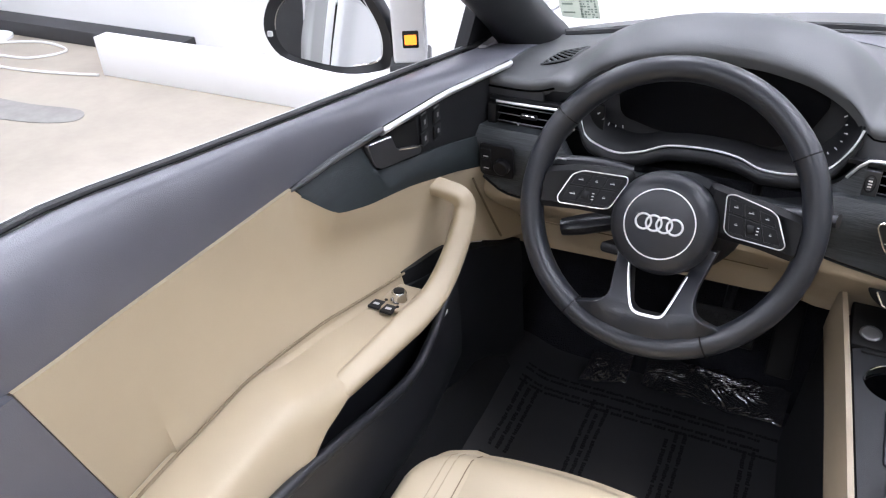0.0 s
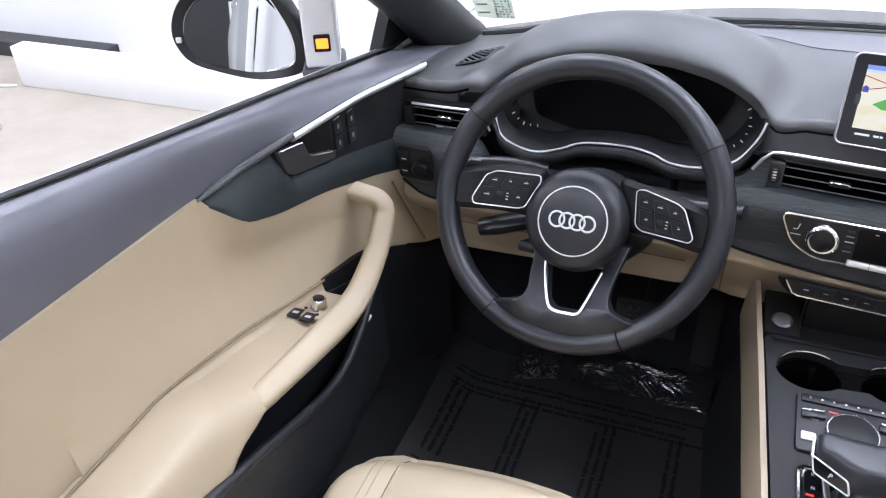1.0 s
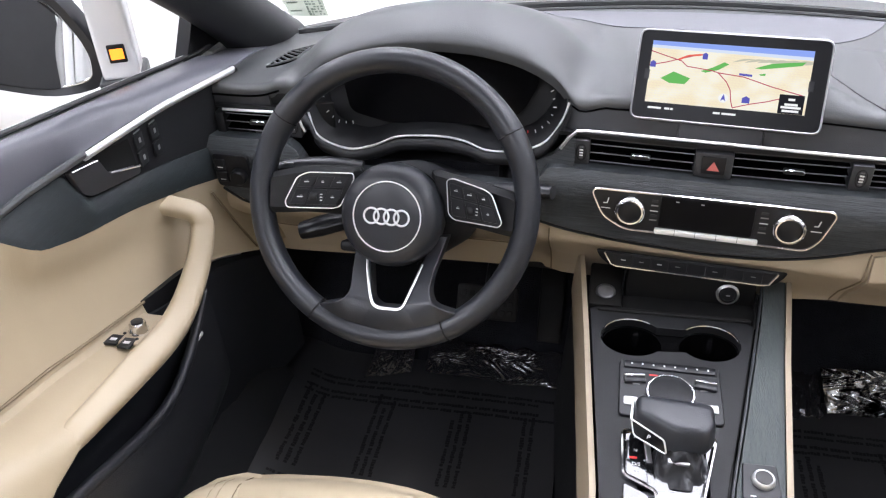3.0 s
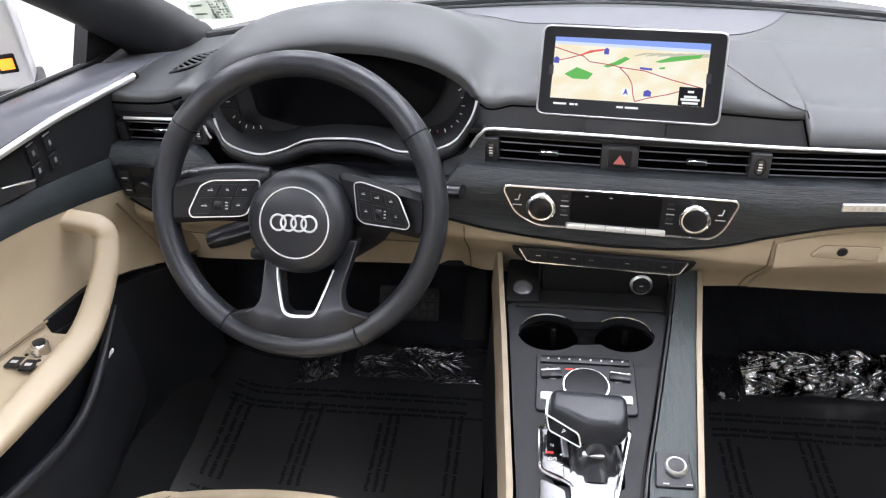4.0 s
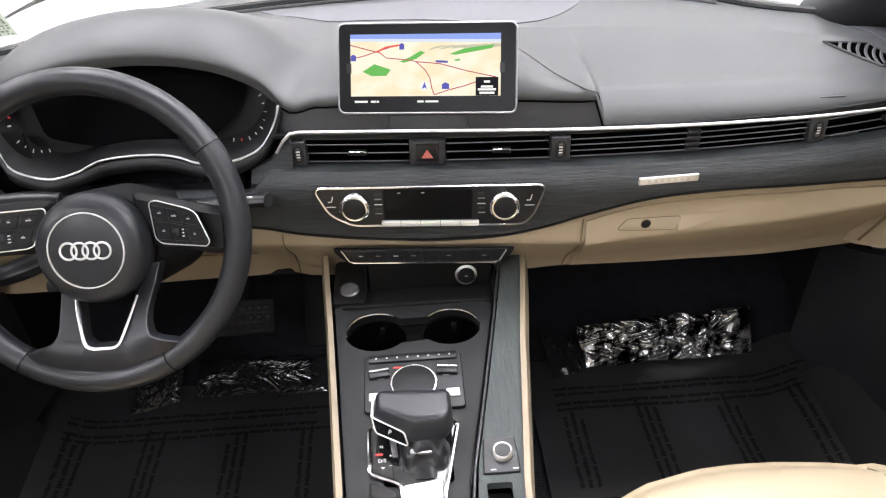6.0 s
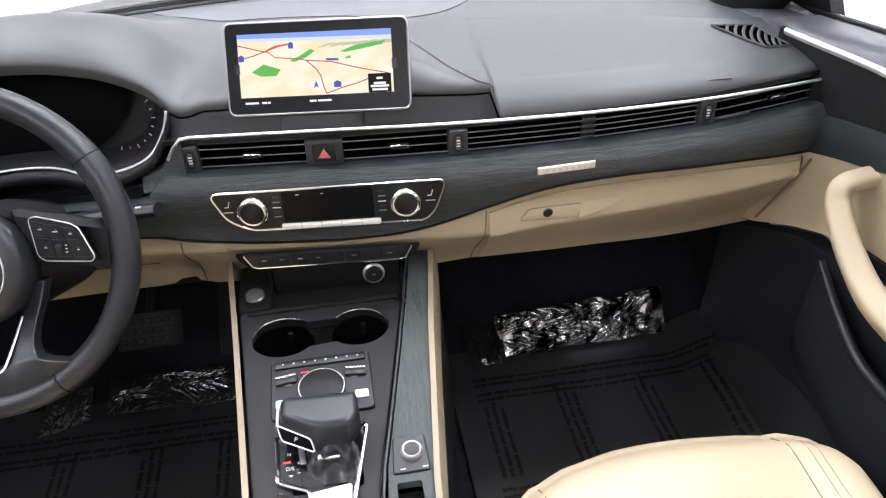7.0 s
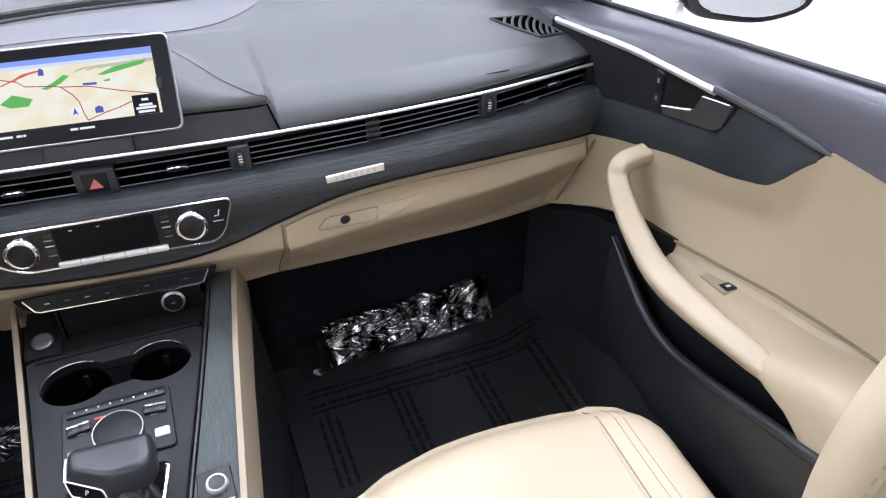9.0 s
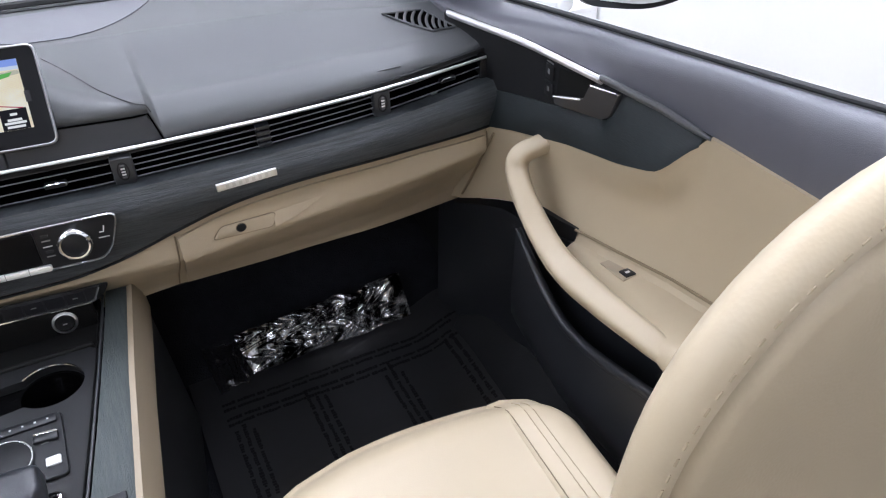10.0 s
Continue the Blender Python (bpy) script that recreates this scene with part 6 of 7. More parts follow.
fv = part("favourite_key_strip", rbox(bmnew(), (-0.054, 0.032, 0.003), (0.054, 0.044, 0.0065), 0.0015, 2, fm), SATIN_BLACK, mc2)
for k in range(8):
    part("mark", rbox(bmnew(), (-0.0455 + 0.0128 * k, 0.037, 0.0064), (-0.0435 + 0.0128 * k, 0.039, 0.0069), 0, 1, fm), SYMBOL, fv)
dl = part("dial", lathe(bmnew(), [(0.0265, 0.003), (0.0265, 0.007), (0.025, 0.008), (0, 0.008)], fd, 40), BLACK, mc2)
part("dial_ring", lathe(bmnew(), [(0.0262, 0.004), (0.0282, 0.006), (0.0274, 0.0085), (0.0260, 0.0085)], fd, 40, closed=True), CHROME, dl, "chrome ring")
for ss in (-1, 1):
    b = part("rocker", rbox(bmnew(), (ss * 0.039 - 0.013, 0.012, 0.003), (ss * 0.039 + 0.013, 0.024, 0.008), 0.002, 2, fm @ Matrix.Rotation(-ss * 0.12, 4, "Z")), SATIN_BLACK, mc2)
    part("rocker_edge", rbox(bmnew(), (ss * 0.039 - 0.0125, 0.0215, 0.007), (ss * 0.039 + 0.0125, 0.0245, 0.0088), 0.0008, 1, fm @ Matrix.Rotation(-ss * 0.12, 4, "Z")), CHROME, b)
    part("label_mark", rbox(bmnew(), (ss * 0.039 - 0.004, 0.006, 0.004), (ss * 0.039 + 0.004, 0.0075, 0.0045), 0, 1, fm), DIM_SYMBOL, mc2)
    # Pale colour paints the reflection seen on the corner buttons.
    part("corner_button", rbox(bmnew(), (ss * 0.0455 - 0.008, -0.027, 0.003), (ss * 0.0455 + 0.008, -0.015, 0.0065), 0.002, 2, fm), PALE, mc2, "corner button painted pale like its reflection")
part("red_mark", rbox(bmnew(), (-0.024, 0.0225, 0.004), (-0.014, 0.0245, 0.0046), 0, 1, fm), RED, mc2)

# gear selector
gs = thing("gear_selector", (-0.022, 0.77, 0.582), "black gear selector with chrome gate and leather boot", "gear selector")
gm = flat_m(-0.022, 0.756)
gz = flat_m(0.0, 0.756)
gate = rounded([(-0.0755, 0.042), (0.0255, 0.044), (0.0045, -0.050), (0.0, -0.085), (-0.037, -0.085), (-0.040, -0.034), (-0.0740, -0.018)], 0.007, 4)
part("gate_floor", plate(bmnew(), gate, 0.0015, gz @ Matrix.Translation((0, 0, 0.0004)), 0.0004), GLOSS, gs, "black gate panel")
part("boot", sheet(bmnew(), lambda u, v: gz @ V(-0.015 + (0.0290 - 0.011 * v) * math.copysign(abs(math.cos(u)) ** 0.7, math.cos(u)) * (1 + 0.04 * math.sin(u * 7 + v * 9)), 0.003 + 0.012 * v + (0.0320 - 0.0225 * v ** 0.5) * math.copysign(abs(math.sin(u)) ** 0.7, math.sin(u)) * (1 + 0.05 * math.cos(u * 9 - v * 6) * min(1, 4 * v)), 0.0015 + 0.028 * v - 0.0018 * math.sin(v * 9 + 2 * math.sin(u * 5))), span(0, 2 * math.pi, 60), span(0, 1, 16)), SATIN_BLACK, gs, "creased black leather boot")
part("chrome_gate", tube(bmnew(), [gz @ V(x, y, 0.0025) for x, y in gate], 0.0029, 8, cyclic=True), CHROME, gs, "chrome gate frame")
part("gate_ramp", plate(bmnew(), rounded([(-0.0405, -0.036), (0.004, -0.031), (-0.001, -0.083), (-0.0355, -0.083)], 0.005), 0.004, gz @ Matrix.Translation((0, 0, 0.001)), 0.001), LEVER_LIGHT, gs, "satin metal ramp")
part("gate_divider", plate(bmnew(), [(-0.0525, 0.030), (-0.046, 0.030), (-0.0432, 0.002), (-0.0495, 0.002)], 0.0042, gz, 0.001), ALU, gs, "satin metal divider")
part("rubber_pad", plate(bmnew(), rounded([(-0.0745, -0.027), (-0.047, -0.040), (-0.043, -0.085), (-0.074, -0.085)], 0.005), 0.003, gz, 0.001), GLOSS, gs, "black tray pad")
sp = part("position_strip", plate(bmnew(), rounded([(-0.0725, 0.039), (-0.053, 0.039), (-0.0480, -0.026), (-0.0715, -0.016)], 0.003), 0.003, gz, 0.0008), GLOSS, gs, "black position display strip")
for txt, xk, yk, size, mat in (("R", -0.0616, 0.034, 0.0055, SYMBOL), ("N", -0.0615, 0.0156, 0.0055, SYMBOL), ("D/S", -0.0608, -0.0027, 0.0062, SYMBOL)):
    lettering("position_letter", txt, size, gz @ Matrix.Translation((xk, yk, 0.0034)), mat, sp)
part("position_light", rbox(bmnew(), (-0.068, 0.0045, 0.003), (-0.060, 0.0072, 0.0034), 0, 1, gz), RED, sp, "small red indicator")
part("position_mark", plate(bmnew(), [(-0.0625, -0.0105), (-0.0575, -0.0105), (-0.060, -0.0132)], 0.0034, gz), SYMBOL, sp)
for yk in (0.0037, -0.0091):
    part("position_mark", rbox(bmnew(), (-0.0530, yk - 0.0004, 0.003), (-0.0498, yk + 0.0004, 0.0034), 0, 1, gz), SYMBOL, sp)
part("position_mark", rbox(bmnew(), (-0.0518, 0.0021, 0.003), (-0.0510, 0.0053, 0.00335), 0, 1, gz), SYMBOL, sp)
bm = bmnew()
lever = gm @ Matrix.Translation((0, 0.022, 0))
rings = []
low_o = [(-0.0445, 0.036), (0.0405, 0.034), (0.0415, -0.003), (0.031, -0.0185), (-0.009, -0.0195), (-0.0450, 0.004)]
top_o = [(-0.0425, 0.037), (0.0400, 0.033), (0.0400, 0.002), (0.0300, -0.0100), (-0.004, -0.0105), (-0.0425, 0.012)]
low_o, top_o = rounded(low_o, 0.006, 4), rounded(top_o, 0.008, 4)
for z, k, w in ((0.010, 0.38, 0), (0.015, 0.45, 0), (0.0185, 0.70, 0), (0.0215, 0.90, 0), (0.0245, 0.985, 0), (0.0275, 1.0, 0.05), (0.034, 1.0, 0.32), (0.040, 1.0, 0.62), (0.0450, 0.985, 0.85), (0.0480, 0.94, 1.0), (0.0495, 0.85, 1.0), (0.0500, 0.6, 1.0)):
    rings.append([lever @ V((a + (c - a) * w) * k, 0.010 + (b + (d - b) * w - 0.010) * k, z) for (a, b), (c, d) in zip(low_o, top_o)])
loft(bm, rings)
kn = part("knob", bm, RIM, gs, "black leather selector knob", 45)
# parking button on the knob's chamfered corner, framed in metal
corners = [lever @ V(*p) for p in ((-0.0465, 0.0090, 0.0375), (-0.0430, -0.0020, 0.0245), (-0.0085, -0.0215, 0.0225), (-0.0120, -0.0120, 0.0340))]
px = (corners[2] - corners[1]).normalized()
pz = px.cross((corners[0] + corners[3]) / 2 - (corners[1] + corners[2]) / 2).normalized()
py = pz.cross(px)
po = sum(corners, V(0, 0, 0)) / 4 + pz * 0.0012
edge_m = Matrix(((px.x, py.x, pz.x, po.x), (px.y, py.y, pz.y, po.y), (px.z, py.z, pz.z, po.z), (0, 0, 0, 1)))
frame_o = rounded([((p - po).dot(px), (p - po).dot(py)) for p in corners], 0.0035, 3)
part("park_button", plate(bmnew(), frame_o, 0.0022, edge_m @ Matrix.Translation((0, 0, -0.0012)), 0.0006), GLOSS, kn, "black parking button")
part("knob_trim", tube(bmnew(), [edge_m @ V(x, y, 0.0008) for x, y in frame_o], 0.0010, 6, cyclic=True), ALU, kn, "bright metal trim")
part("knob_trim", tube(bmnew(), [lever @ V(*p) for p in ((-0.0450, 0.034, 0.038), (-0.0462, 0.022, 0.038), (-0.0470, 0.008, 0.0365))], 0.0018, 7), ALU, kn, "bright metal trim")
lettering("button_letter", "P", 0.0075, edge_m @ Matrix.Translation((0.000, -0.0002, 0.0012)), SYMBOL, kn)
part("collar", rbox(bmnew(), (-0.008, -0.0290, 0.0135), (0.016, -0.016, 0.0185), 0.002, 2, lever), LEVER_LIGHT, kn, "silver collar")

# volume knob
vk = thing("volume_knob", (0.070, 0.752, 0.58), "small chrome volume knob on a black plate", "knob")
vm = flat_m(0.070, 0.752)
part("plate", plate(bmnew(), rounded([(-0.019, 0.022), (0.016, 0.022), (0.017, -0.024), (-0.023, -0.024)], 0.003), 0.003, vm, 0.001), SATIN_BLACK, vk)
part("knob", lathe(bmnew(), [(0.0118, 0.002), (0.0122, 0.004), (0.0113, 0.0082), (0.0100, 0.0096), (0.0088, 0.0090)], vm @ Matrix.Translation((0, 0.0005, 0)), 28, caps=False), ALU, vk)
part("knob_cap", lathe(bmnew(), [(0.0089, 0.007), (0.0089, 0.0088), (0.006, 0.0078), (0, 0.0072)], vm @ Matrix.Translation((0, 0.0005, 0)), 24), material("grey_knob_cap", (0.05, 0.05, 0.05), 0.40, spec=0.3), vk)
for ss in (-1, 1):
    part("mark", rbox(bmnew(), (ss * 0.012 - 0.003, -0.0205, 0.003), (ss * 0.012 + 0.003, -0.0193, 0.0034), 0, 1, vm), SYMBOL, vk)


# ---- seats ----
def cushion_front(x, outboard):
    if outboard:
        return lerp(abs(x), (0, 0.05, 0.12, 0.165, 0.20, 0.225, 0.245), (0.808, 0.807, 0.801, 0.793, 0.772, 0.735, 0.66))
    return lerp(abs(x), (0, 0.05, 0.12, 0.165, 0.21, 0.235), (0.808, 0.805, 0.790, 0.768, 0.725, 0.68))


def seat(cx0, dy, back_lean, back_y, s, label):
    cx = math.copysign(0.372, cx0)
    ob = thing("leather_seat", (cx, 0.5 + dy, 0.28), label, "seat", "front seats")

    def top(u, v):
        x = (u * 2 - 1) * 0.17
        f = cushion_front(x, x * s > 0)
        y = 0.22 + (f - 0.22) * v
        z = 0.463 + 0.035 * v - 0.040 * ease((v - 0.90) / 0.10) ** 1.6 - 0.010 * math.sin(math.pi * u) * (1 - v) + 0.004 * math.sin(math.pi * u)
        return V(cx + x, y + dy, z)
    bm = bmnew()
    us, vs = span(0, 1, 20), [0, 0.2, 0.4, 0.55, 0.7, 0.78, 0.84, 0.88, 0.91, 0.94, 0.97, 0.99, 1.0]
    sheet(bm, top, us, vs, back=(0, -0.01, -0.10))
    part("cushion", bm, LEATHER, ob, "beige leather seat cushion", 60)
    part("cushion_front", sheet(bmnew(), lambda u, v: top(u, 1) + V(0, 0.006 * math.sin(v * 3) - 0.03 * v, -0.13 * v), us, span(0, 1, 8), back=(0, -0.02, 0)), LEATHER, ob)
    for q in (-1, 1):
        def bolster(u, v):
            x = 0.148 + 0.092 * math.sin(u * math.pi / 2) if u < 0.999 else 0.240
            f = cushion_front(x, q * s > 0) - 0.004
            rise = 0.020 * math.sin(math.pi * min(u / 0.75, 1)) * (1 - 0.55 * ease((v - 0.55) / 0.4)) - 0.075 * ease((u - 0.45) / 0.55) ** 1.3
            if v <= 1:
                y = 0.20 + (f - 0.20) * v
                z = 0.463 + 0.035 * v + rise - 0.034 * ease((v - 0.90) / 0.10) ** 1.6
            else:
                y, z = f - 0.03 * (v - 1) * 3, 0.464 + rise - 0.32 * (v - 1)
            return V(cx + q * x, y + dy, z)
        vv = span(0, 0.86, 14) + [0.89, 0.92, 0.94, 0.96, 0.98, 0.99, 1.0, 1.05, 1.2, 1.4]
        part("side_bolster", sheet(bmnew(), bolster, span(0, 1, 18), vv, back=(-q * 0.02, -0.01, -0.06)), LEATHER, ob, "beige leather side bolster", 60)
        for uo in (0.16, 0.23):
            part("stitching", tube(bmnew(), [bolster(uo, v) + V(0, 0, 0.0006) for v in span(0.1, 0.97, 30)], 0.0006, 5), STITCH, ob)
        part("seam", tube(bmnew(), [bolster(0.04, v) + V(0, 0.0, 0.0003) for v in span(0.05, 0.985, 34)], 0.0008, 5), SEAM, ob)
    part("seam", tube(bmnew(), [top(u, 0.62) + V(0, 0, 0.0005) for u in span(0.02, 0.98, 16)], 0.0014, 5), SEAM, ob)
    part("seat_base", rbox(bmnew(), (cx - 0.21, 0.16 + dy, 0.27), (cx + 0.21, 0.70 + dy, 0.40), 0.03, 3), DARK_TRIM, ob)
    # backrest and headrest
    by, cx = back_y, cx0
    rings = []
    for v in span(0, 1, 14):
        z = 0.40 + 0.50 * v
        w = lerp(v, (0, 0.3, 0.7, 0.9, 1), (0.23, 0.24, 0.22, 0.15, 0.07))
        d = lerp(v, (0, 0.6, 1), (0.07, 0.06, 0.035))
        yc0 = by + back_lean * v
        rings.append([V(cx + a, yc0 + b, z) for a, b in rect(-w, -d, w, d, 0.045, 5)])
    bm = bmnew()
    loft(bm, rings)
    part("backrest", bm, LEATHER, ob, "beige leather backrest", 60)
    hy = by + back_lean * 1.15
    for q in (-1, 1):
        part("headrest_post", lathe(bmnew(), [(0.006, 0), (0.006, 0.1)], Matrix.Translation((cx + q * 0.05, hy + 0.03, 0.84)), 12), CHROME, ob)
    rings = []
    HW, HH, HZ = 0.1206, 0.1212, 1.039
    ang = [2 * math.pi * k / 56 for k in range(56)]

    def lobe(a, k):
        c, sn = math.cos(a), math.sin(a)
        e = 0.93
        return V(math.copysign(abs(c) ** e, c) * HW * k, 0, math.copysign(abs(sn) ** e, sn) * HH * k)
    prof = ((-0.006, 0.30), (-0.006, 0.70), (-0.0045, 0.83), (-0.0025, 0.878), (0.0012, 0.894), (0.0008, 0.904), (-0.0025, 0.922), (-0.0018, 0.955), (0.002, 0.985), (0.007, 1.0), (0.012, 0.985), (0.020, 0.90), (0.028, 0.75), (0.034, 0.5), (0.036, 0.2))
    for d, k in prof:
        rings.append([V(cx, hy + d, HZ) + lobe(a, k) for a in ang])
    bm = bmnew()
    loft(bm, rings)
    hd = part("headrest", bm, LEATHER, ob, "beige leather headrest", 60)
    part("piping", tube(bmnew(), [V(cx, hy + 0.0012, HZ) + lobe(a, 0.899) for a in ang], 0.0011, 5, cyclic=True), SEAM, hd)
    for k in range(0, 112):
        a = 2 * math.pi * k / 112
        p = V(cx, hy - 0.0019, HZ) + lobe(a, 0.950)
        q2 = V(cx, hy - 0.0019, HZ) + lobe(a + 0.026, 0.950)
        part("stitch", tube(bmnew(), [p, q2], 0.0005, 6), STITCH, hd)
    return ob


seat(-0.372, -0.030, -0.26, 0.20, -1, "beige leather driver seat with stitched bolsters")
seat(0.407, 0.0, 0.0, 0.2856, 1, "beige leather passenger seat with stitched headrest")


# ---- floor mats and plastic film ----
def floor_mat(cx, x0, x1, label):
    ob = thing("floor_mat", (cx, 1.0, 0.28), label, "floor mat", "floor mats")
    ys = span(0.62, 1.20, 30)

    def mat(x, y, lift=0.008):
        p = car_floor(x, y)
        p.z += lift + wrinkle((x, y, 0), 9, 0.004) + wrinkle((x, y, 3), 30, 0.0012)
        return p
    bm = bmnew()
    sheet(bm, lambda u, v: mat(x0 + (x1 - x0) * u, v), span(0, 1, 30), ys, back=(0, 0, -0.006))
    part("mat", bm, FILM, ob, "black protective film over the mat", 60)
    rnd = random.Random(int(cx * 100) + 50)
    bm = bmnew()

    def quad(xa, ya, xb, yb):
        bm.faces.new([bm.verts.new(mat(x, y, 0.0092)) for x, y in ((xa, ya), (xb, ya), (xb, yb), (xa, yb))])

    # blocks of print too small to read: rows of glyph bars, across and lengthwise
    def line(x, y, dx, dy, length):
        d = 0.0
        while d < length:
            for k in range(rnd.randint(3, 9)):
                w, lo, hi = rnd.uniform(0.0035, 0.0055), rnd.choice((0, 0, 0.0012)), rnd.choice((0.0062, 0.0070, 0.0055))
                if dx:
                    quad(x + d, y + lo, x + d + w, y + hi)
                else:
                    quad(x + lo, y + d, x + hi, y + d + w)
                d += w + 0.0006
            d += 0.0035
    for y0 in (1.128, 1.094, 0.90):
        for r in range(2):
            line(x1 - 0.445, y0 - 0.0125 * r, 1, 0, 0.41)
    for xc, n in ((x1 - 0.44, 3), (x1 - 0.315, 3), (x1 - 0.18, 3), (x1 - 0.06, 2)):
        for r in range(n):
            line(xc + 0.0135 * r, 0.925, 0, 1, 0.14)
            line(xc + 0.0135 * r, 0.66, 0, 1, 0.20)
    tagged(part("print", bm, MAT_PRINT, ob, "faint lines of print on the film", flip=False), kind="stuff")
    return ob


floor_mat(-0.36, -0.700, -0.155, "black floor mat under printed protective film, driver side")
floor_mat(0.40, 0.17, 0.655, "black floor mat under printed protective film, passenger side")


def crumple(name, corners, nu, nv, amp, label, seed, mat=DARK_CRINKLE, fine=1.0):
    """A loose crinkled sheet of clear film between four corners."""
    a, b, c, d = [Vector(p) for p in corners]
    nrm = (b - a).cross(d - a).normalized()

    def f(u, v):
        p = a * (1 - u) * (1 - v) + b * u * (1 - v) + c * u * v + d * (1 - u) * v
        w1, w2 = wrinkle((u * 3 + seed, v * 3, seed), 1.0, 1.3), wrinkle((u * 3 + 7, v * 3 + seed, seed), 1.0, 1.3)
        uu, vv = u + 0.10 * w1, v + 0.25 * w2
        uu, vv = uu * fine, vv * fine
        h = 1.0 - 2.6 * abs(wrinkle((uu * 6 + vv * 1.2 + seed, vv * 1.1, seed), 1.0, 1.0)) + 0.55 * (1 - 3 * abs(wrinkle((uu * 10 - vv * 4, vv * 2.6, seed + 5), 1.0, 1.0))) + wrinkle((uu * 19 + vv * 8, vv * 7, seed + 9), 1.0, 0.22)
        h *= 0.35 + 1.1 * ease(0.5 + 1.4 * wrinkle((u * 2.5 + seed, v * 1.5, seed + 3), 1.0, 1.0))
        e = min(1, 6 * min(u, 1 - u, v, 1 - v) + 0.25)
        rag = wrinkle((u * 5, seed, 2), 1.0, 1.0) * 0.09
        if v > 0.5:
            p += (d - a) * rag * (v - 0.5)
        else:
            p -= (d - a) * wrinkle((u * 4, 3, seed), 1.0, 1.0) * 0.25 * (0.5 - v)
        p += nrm * (amp * h * e)
        p += (d - a).normalized() * (0.008 * wrinkle((u * 9, 0, seed), 1.0, 1.0) * (1 if v > 0.9 else 0.3))
        return p
    bm = bmnew()
    sheet(bm, f, span(0, 1, nu), span(0, 1, nv), back=tuple(nrm * -0.0006))
    return tagged(part(name, bm, mat, None, "", 80), label, "plastic film")


# This piece carries the painted glints; the others reflect by their folds.
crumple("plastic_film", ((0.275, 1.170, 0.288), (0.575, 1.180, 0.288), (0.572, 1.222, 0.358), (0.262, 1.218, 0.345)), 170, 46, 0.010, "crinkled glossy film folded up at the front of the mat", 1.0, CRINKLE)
crumple("plastic_film", ((0.215, 1.150, 0.286), (0.270, 1.165, 0.286), (0.268, 1.235, 0.310), (0.205, 1.250, 0.306)), 40, 46, 0.003, "crinkled glossy film beside the console", 2.0)
crumple("plastic_film", ((-0.40, 1.160, 0.292), (-0.165, 1.150, 0.292), (-0.160, 1.222, 0.312), (-0.40, 1.228, 0.312)), 180, 80, 0.0019, "crinkled glossy film lying on the driver mat", 4.0, fine=1.9)
crumple("plastic_film", ((-0.505, 1.130, 0.289), (-0.425, 1.155, 0.290), (-0.425, 1.215, 0.312), (-0.498, 1.197, 0.306)), 100, 60, 0.0011, "small crinkled glossy film on the driver mat", 7.0, fine=1.9)

# pedals
bp = thing("brake_pedal", (-0.30, 1.18, 0.42), "wide black ribbed brake pedal", "pedal")
mp = Matrix.Translation((-0.285, 1.15, 0.47)) @ pose(0, 0, 0, 52, 0, 0)
pad_ob = part("pad", rbox(bmnew(), (-0.05, -0.028, -0.008), (0.05, 0.028, 0.004), 0.005, 2, mp), PRINT, bp)
for i in range(7):
    for j in range(3):
        part("rib", rbox(bmnew(), (-0.043 + 0.0128 * i, -0.020 + 0.0145 * j, 0.003), (-0.034 + 0.0128 * i, -0.011 + 0.0145 * j, 0.0052), 0.001, 1, mp), PRINT, pad_ob)
part("arm", tube(bmnew(), [V(-0.285, 1.165, 0.475), V(-0.285, 1.27, 0.52), V(-0.285, 1.36, 0.62)], 0.009, 8), BLACK, bp)
ap = thing("accelerator_pedal", (-0.19, 1.2, 0.32), "long black accelerator pedal on the floor", "pedal")
part("pad", rbox(bmnew(), (-0.022, -0.070, -0.008), (0.022, 0.070, 0.004), 0.006, 2, Matrix.Translation((-0.188, 1.27, 0.385)) @ pose(0, 0, 0, 48, 0, 0)), PRINT, ap)


# ---- pillars, windscreen, mirrors ----
for s in (-1, 1):
    side = "left" if s < 0 else "right"
    path = spline([(s * 0.70, 1.42, 0.78), (s * 0.695, 1.30, 0.87), (s * 0.68, 1.12, 0.985), (s * 0.655, 0.86, 1.13), (s * 0.62, 0.62, 1.235)], 6)
    bm = bmnew()
    rings = []
    for i, p in enumerate(path):
        t = (path[min(i + 1, len(path) - 1)] - path[max(i - 1, 0)]).normalized()
        sx2 = t.cross(V(0, 0, 1)).normalized()
        u2 = sx2.cross(t)
        w = lerp(i / (len(path) - 1), (0, 0.3, 1), (0.090, 0.062, 0.044))
        h = lerp(i / (len(path) - 1), (0, 0.3, 1), (0.058, 0.041, 0.032))
        rings.append([p + sx2 * w * math.cos(q) * 0.72 + u2 * h * 1.15 * math.sin(q) for q in (2 * math.pi * j / 18 for j in range(18))])
    loft(bm, rings)
    tagged(part("a_pillar", bm, BLACK), "dark padded windscreen pillar", "pillar", "windscreen pillars")
    tagged(part("quarter_trim", sheet(bmnew(), lambda u, v: V(s * (0.728 - 0.012 * v), 1.158 + 0.036 * v * (1 - u) + 0.24 * u, lerp(u, (0, 1), (0.852, 0.845)) + 0.08 * v), span(0, 1, 6), span(0, 1, 6), back=(s * 0.02, 0, 0)), RUBBER), "black seal at the foot of the windscreen pillar", "seal")
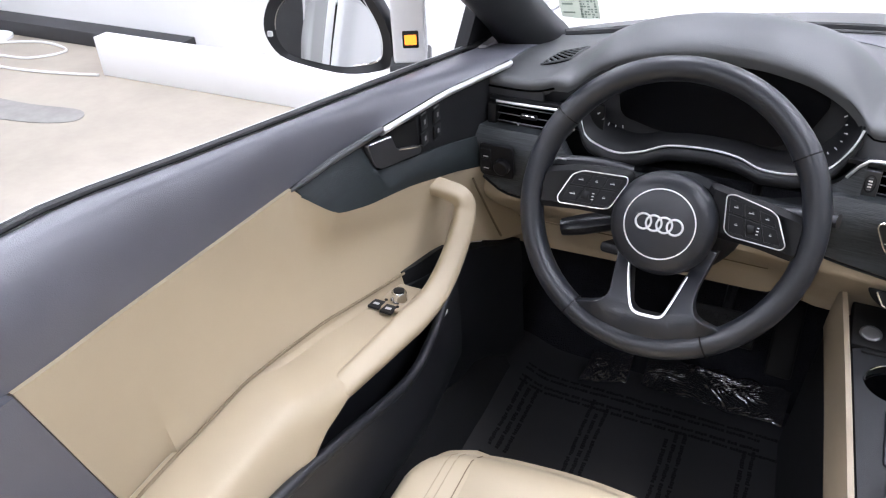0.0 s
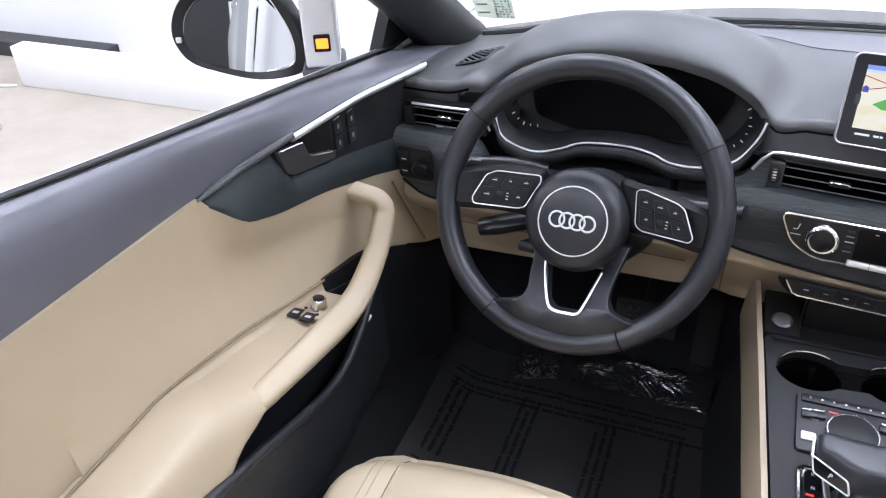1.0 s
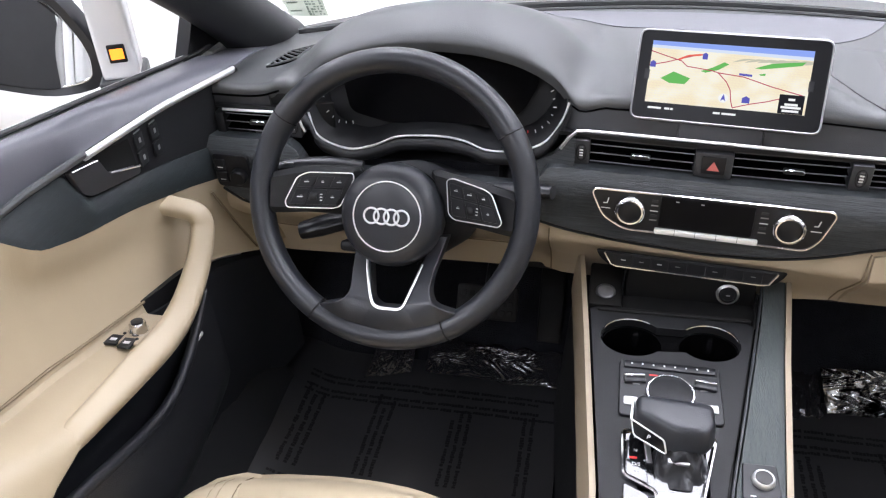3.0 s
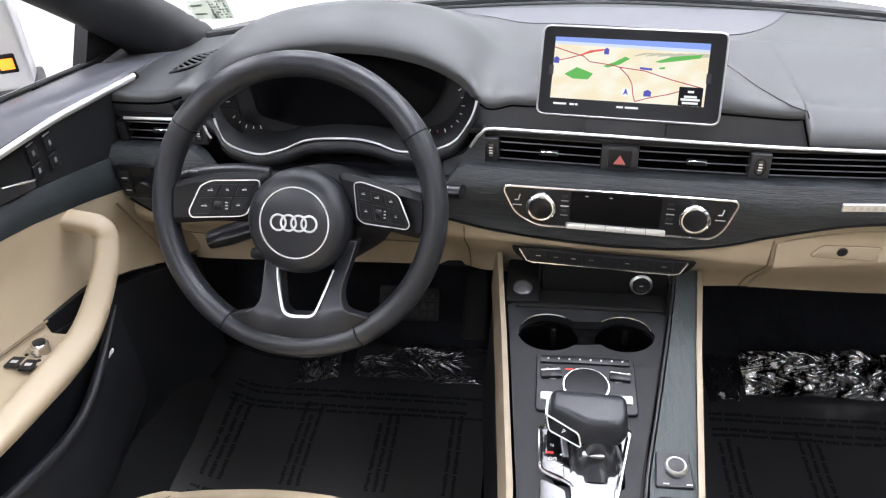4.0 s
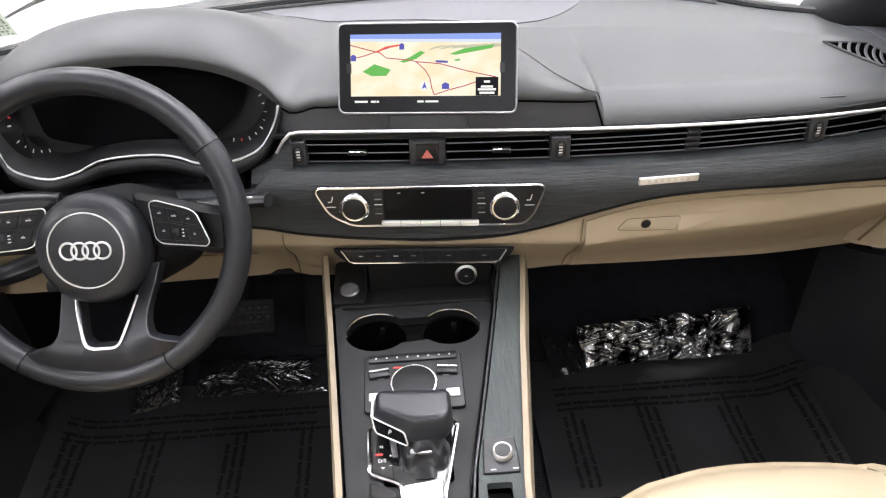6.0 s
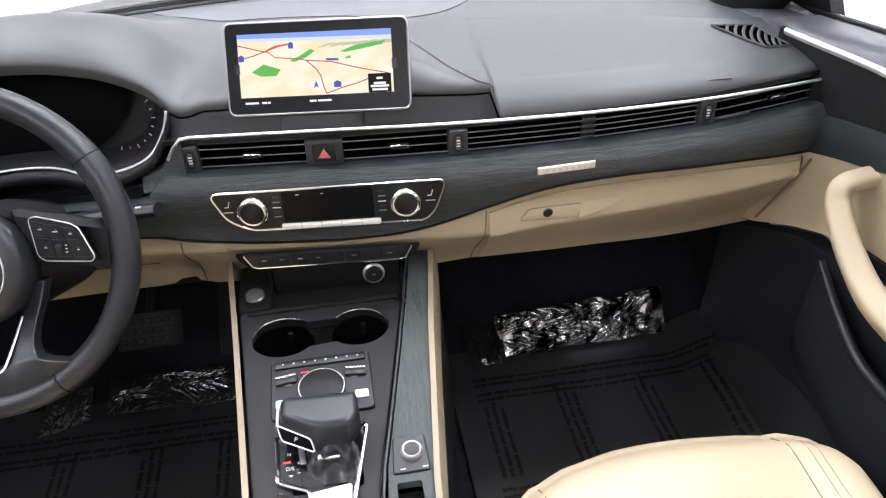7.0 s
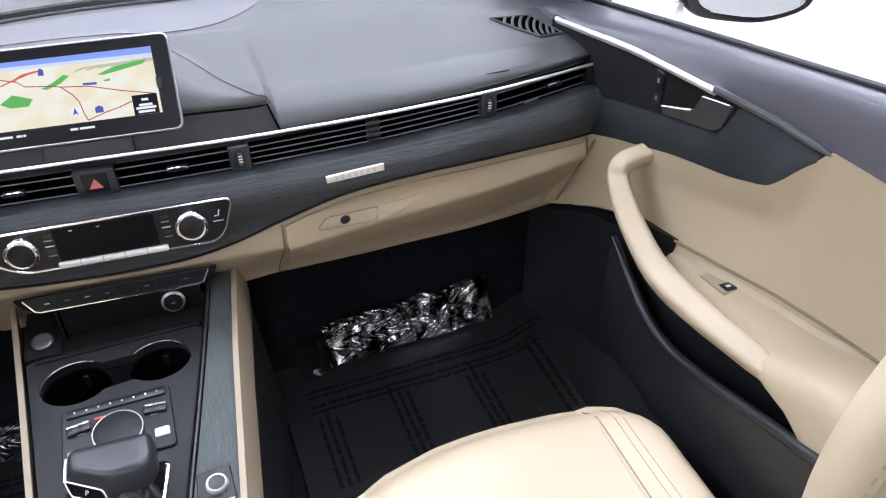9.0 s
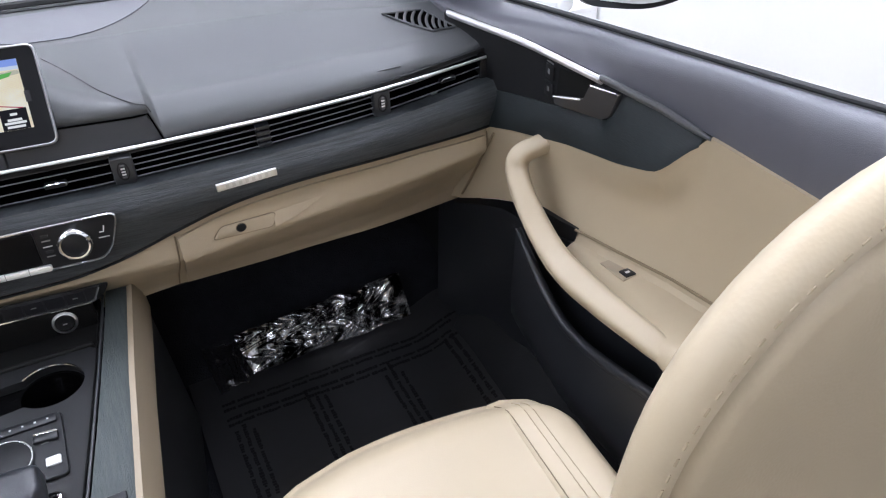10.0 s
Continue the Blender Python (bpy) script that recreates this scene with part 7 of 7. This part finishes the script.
for s in (-1, 1):
    bm = bmnew()
    sheet(bm, lambda u, v: V(s * (0.655 + 0.085 * u), 1.165 + 0.165 * v, 0.859 - 0.010 * u - 0.030 * v * v - 0.006 * (2 * u - 1) ** 2), span(0, 1, 8), span(0, 1, 8), back=(0, 0, -0.06))
    tagged(part("pillar_foot", bm, DOOR_TOP), "charcoal trim between door top and windscreen pillar", "trim", kind="structure")
bm = bmnew()
sheet(bm, lambda u, v: V(u * (0.67 - 0.03 * v), glass_base(u * 0.64) - 0.66 * v - 0.02 * v, 0.848 + 0.43 * v - 0.05 * v * v), span(-1, 1, 17), span(0, 1, 9), back=(0, 0.004, 0.004))
ws = part("windshield", bm, GLASS)
ws.visible_shadow = False
tagged(ws, "clear curved windscreen glass", "windscreen", kind="structure")
part_header = rbox(bmnew(), (-0.62, 0.80, 1.26), (0.62, 0.86, 1.30), 0.02, 3)
tagged(part("windshield_header", part_header, DOOR_TOP), "dark header rail above the windscreen", "header", kind="structure")
# parking permit on the glass
pm = thing("windshield_sticker", (-0.612, 1.345, 0.868), "small pale green patterned sticker on the windscreen corner", "sticker")
sx3, sy3 = V(0.998, 0, 0.06).normalized(), V(0.0, -0.55, 0.83).normalized()
sz3 = sx3.cross(sy3).normalized()
mst = Matrix(((sx3.x, sy3.x, sz3.x, -0.636), (sx3.y, sy3.y, sz3.y, 1.352), (sx3.z, sy3.z, sz3.z, 0.864), (0, 0, 0, 1)))
pap = part("paper", plate(bmnew(), [(0, 0.004), (0.032, 0), (0.065, 0), (0.065, 0.062), (0.030, 0.062), (0.030, 0.046), (-0.002, 0.044)], 0.0006, mst), PAPER, pm)
part("print_bar", rbox(bmnew(), (0.004, 0.014, -0.0008), (0.024, 0.017, 0.0012), 0, 1, mst), GREEN_INK, pap)
part("print_bar", rbox(bmnew(), (0.004, 0.034, -0.0008), (0.022, 0.037, 0.0012), 0, 1, mst), GREEN_INK, pap)
rnd = random.Random(5)
for i in range(9):
    for k in range(5):
        if rnd.random() < 0.85:
            a, c = 0.0335 + 0.0060 * k + rnd.uniform(-0.0006, 0.0006), 0.004 + 0.0062 * i
            part("print_mark", rbox(bmnew(), (a, c, -0.0006), (a + rnd.uniform(0.002, 0.0045), c + rnd.uniform(0.0025, 0.0048), 0.0012), 0, 1, mst), GREEN_INK, pap)


def side_mirror(s):
    ob = thing("side_mirror", (s * 0.78, 1.10, 0.86), "side mirror in black and white housing" + (" with lit amber lamp" if s < 0 else ""), "side mirror", "side mirrors")
    cm = Matrix.Translation((s * 0.902, 1.052, 0.905)) @ Matrix.Rotation(s * radians(-10.5 if s < 0 else -8), 4, "Z")
    o = [(-0.105, -0.010), (-0.100, 0.025), (-0.075, 0.058), (-0.03, 0.084), (0.026, 0.088), (0.06, 0.078), (0.085, 0.04), (0.10, 0.005), (0.103, -0.028), (0.09, -0.054), (0.026, -0.066), (-0.043, -0.056), (-0.085, -0.042)]
    o = [(p.x, p.y) for p in spline([(a, b, 0) for a, b in o], 4, True)]

    def ringat(k, y):
        return [cm @ V(-s * -a * k if s > 0 else a * k, y, b * k) for a, b in o]
    bm = bmnew()
    loft(bm, [ringat(0.5, 0.020), ringat(0.80, 0.020), ringat(0.82, 0.006), ringat(0.97, 0.0), ringat(1.0, 0.008), ringat(0.99, 0.03)])
    part("housing", bm, SATIN_BLACK, ob, "black mirror housing")
    bm = bmnew()
    loft(bm, [ringat(0.99, 0.03), ringat(0.95, 0.06), ringat(0.82, 0.095), ringat(0.5, 0.125), ringat(0.1, 0.135)])
    part("cap", bm, WHITE_PAINT, ob, "white painted cap")
    bm = bmnew()
    turn = Matrix.Translation(cm.translation) @ Matrix.Rotation(-s * radians(8.2 if s < 0 else 9), 4, "Z") @ Matrix.Rotation(radians(-8 if s < 0 else -15), 4, "X") @ Matrix.Translation(-cm.translation)
    toward = V(-s * 0.004, 0, 0)
    loft(bm, [[turn @ p + toward for p in ringat(0.80, 0.008)], [turn @ p + toward for p in ringat(0.80, 0.013)]])
    part("mirror_glass", bm, MIRROR, ob, "mirror glass")
    part("glass_edge", tube(bmnew(), ringat(0.81, 0.006), 0.0014, 6, cyclic=True), CHROME, ob)
    part("arm", rbox(bmnew(), (-0.032, -0.040, -0.018) if s < 0 else (-0.02, -0.02, -0.016), (0.027, 0.05, 0.006) if s < 0 else (0.03, 0.04, 0.010), 0.005, 3, Matrix.Translation((s * 0.775, 1.080, 0.868)) @ Matrix.Rotation(0.45 if s < 0 else 0.5, 4, "Z")), VENT_GREY if s < 0 else WHITE_PAINT, ob)
    if s < 0:
        part("arm_cover", rbox(bmnew(), (-0.026, -0.030, -0.043), (0.0225, 0.030, 0.085), 0.006, 3, Matrix.Translation((-0.7745, 1.0785, 0.915)) @ Matrix.Rotation(0.45, 4, "Z")), WHITE_PAINT, ob, "white painted mirror foot")
        ml = Matrix.Translation((-0.7615, 1.0525, 0.909)) @ Matrix.Rotation(0.45, 4, "Z")
        lb = part("lamp_housing", rbox(bmnew(), (-0.0115, -0.003, -0.0125), (0.0115, 0.012, 0.0125), 0.002, 2, ml), BLACK, ob)
        part("amber_lamp", rbox(bmnew(), (-0.0085, -0.0045, -0.0072), (0.0085, -0.002, 0.0072), 0.0015, 2, ml), AMBER, lb, "lit amber lamp")
        part("marker", rbox(bmnew(), (-0.004, -0.002, -0.004), (0.004, 0.003, 0.004), 0.001, 1, cm @ Matrix.Translation((-0.094, 0.000, -0.008))), PALE, ob)
    return ob


side_mirror(-1)
side_mirror(1)
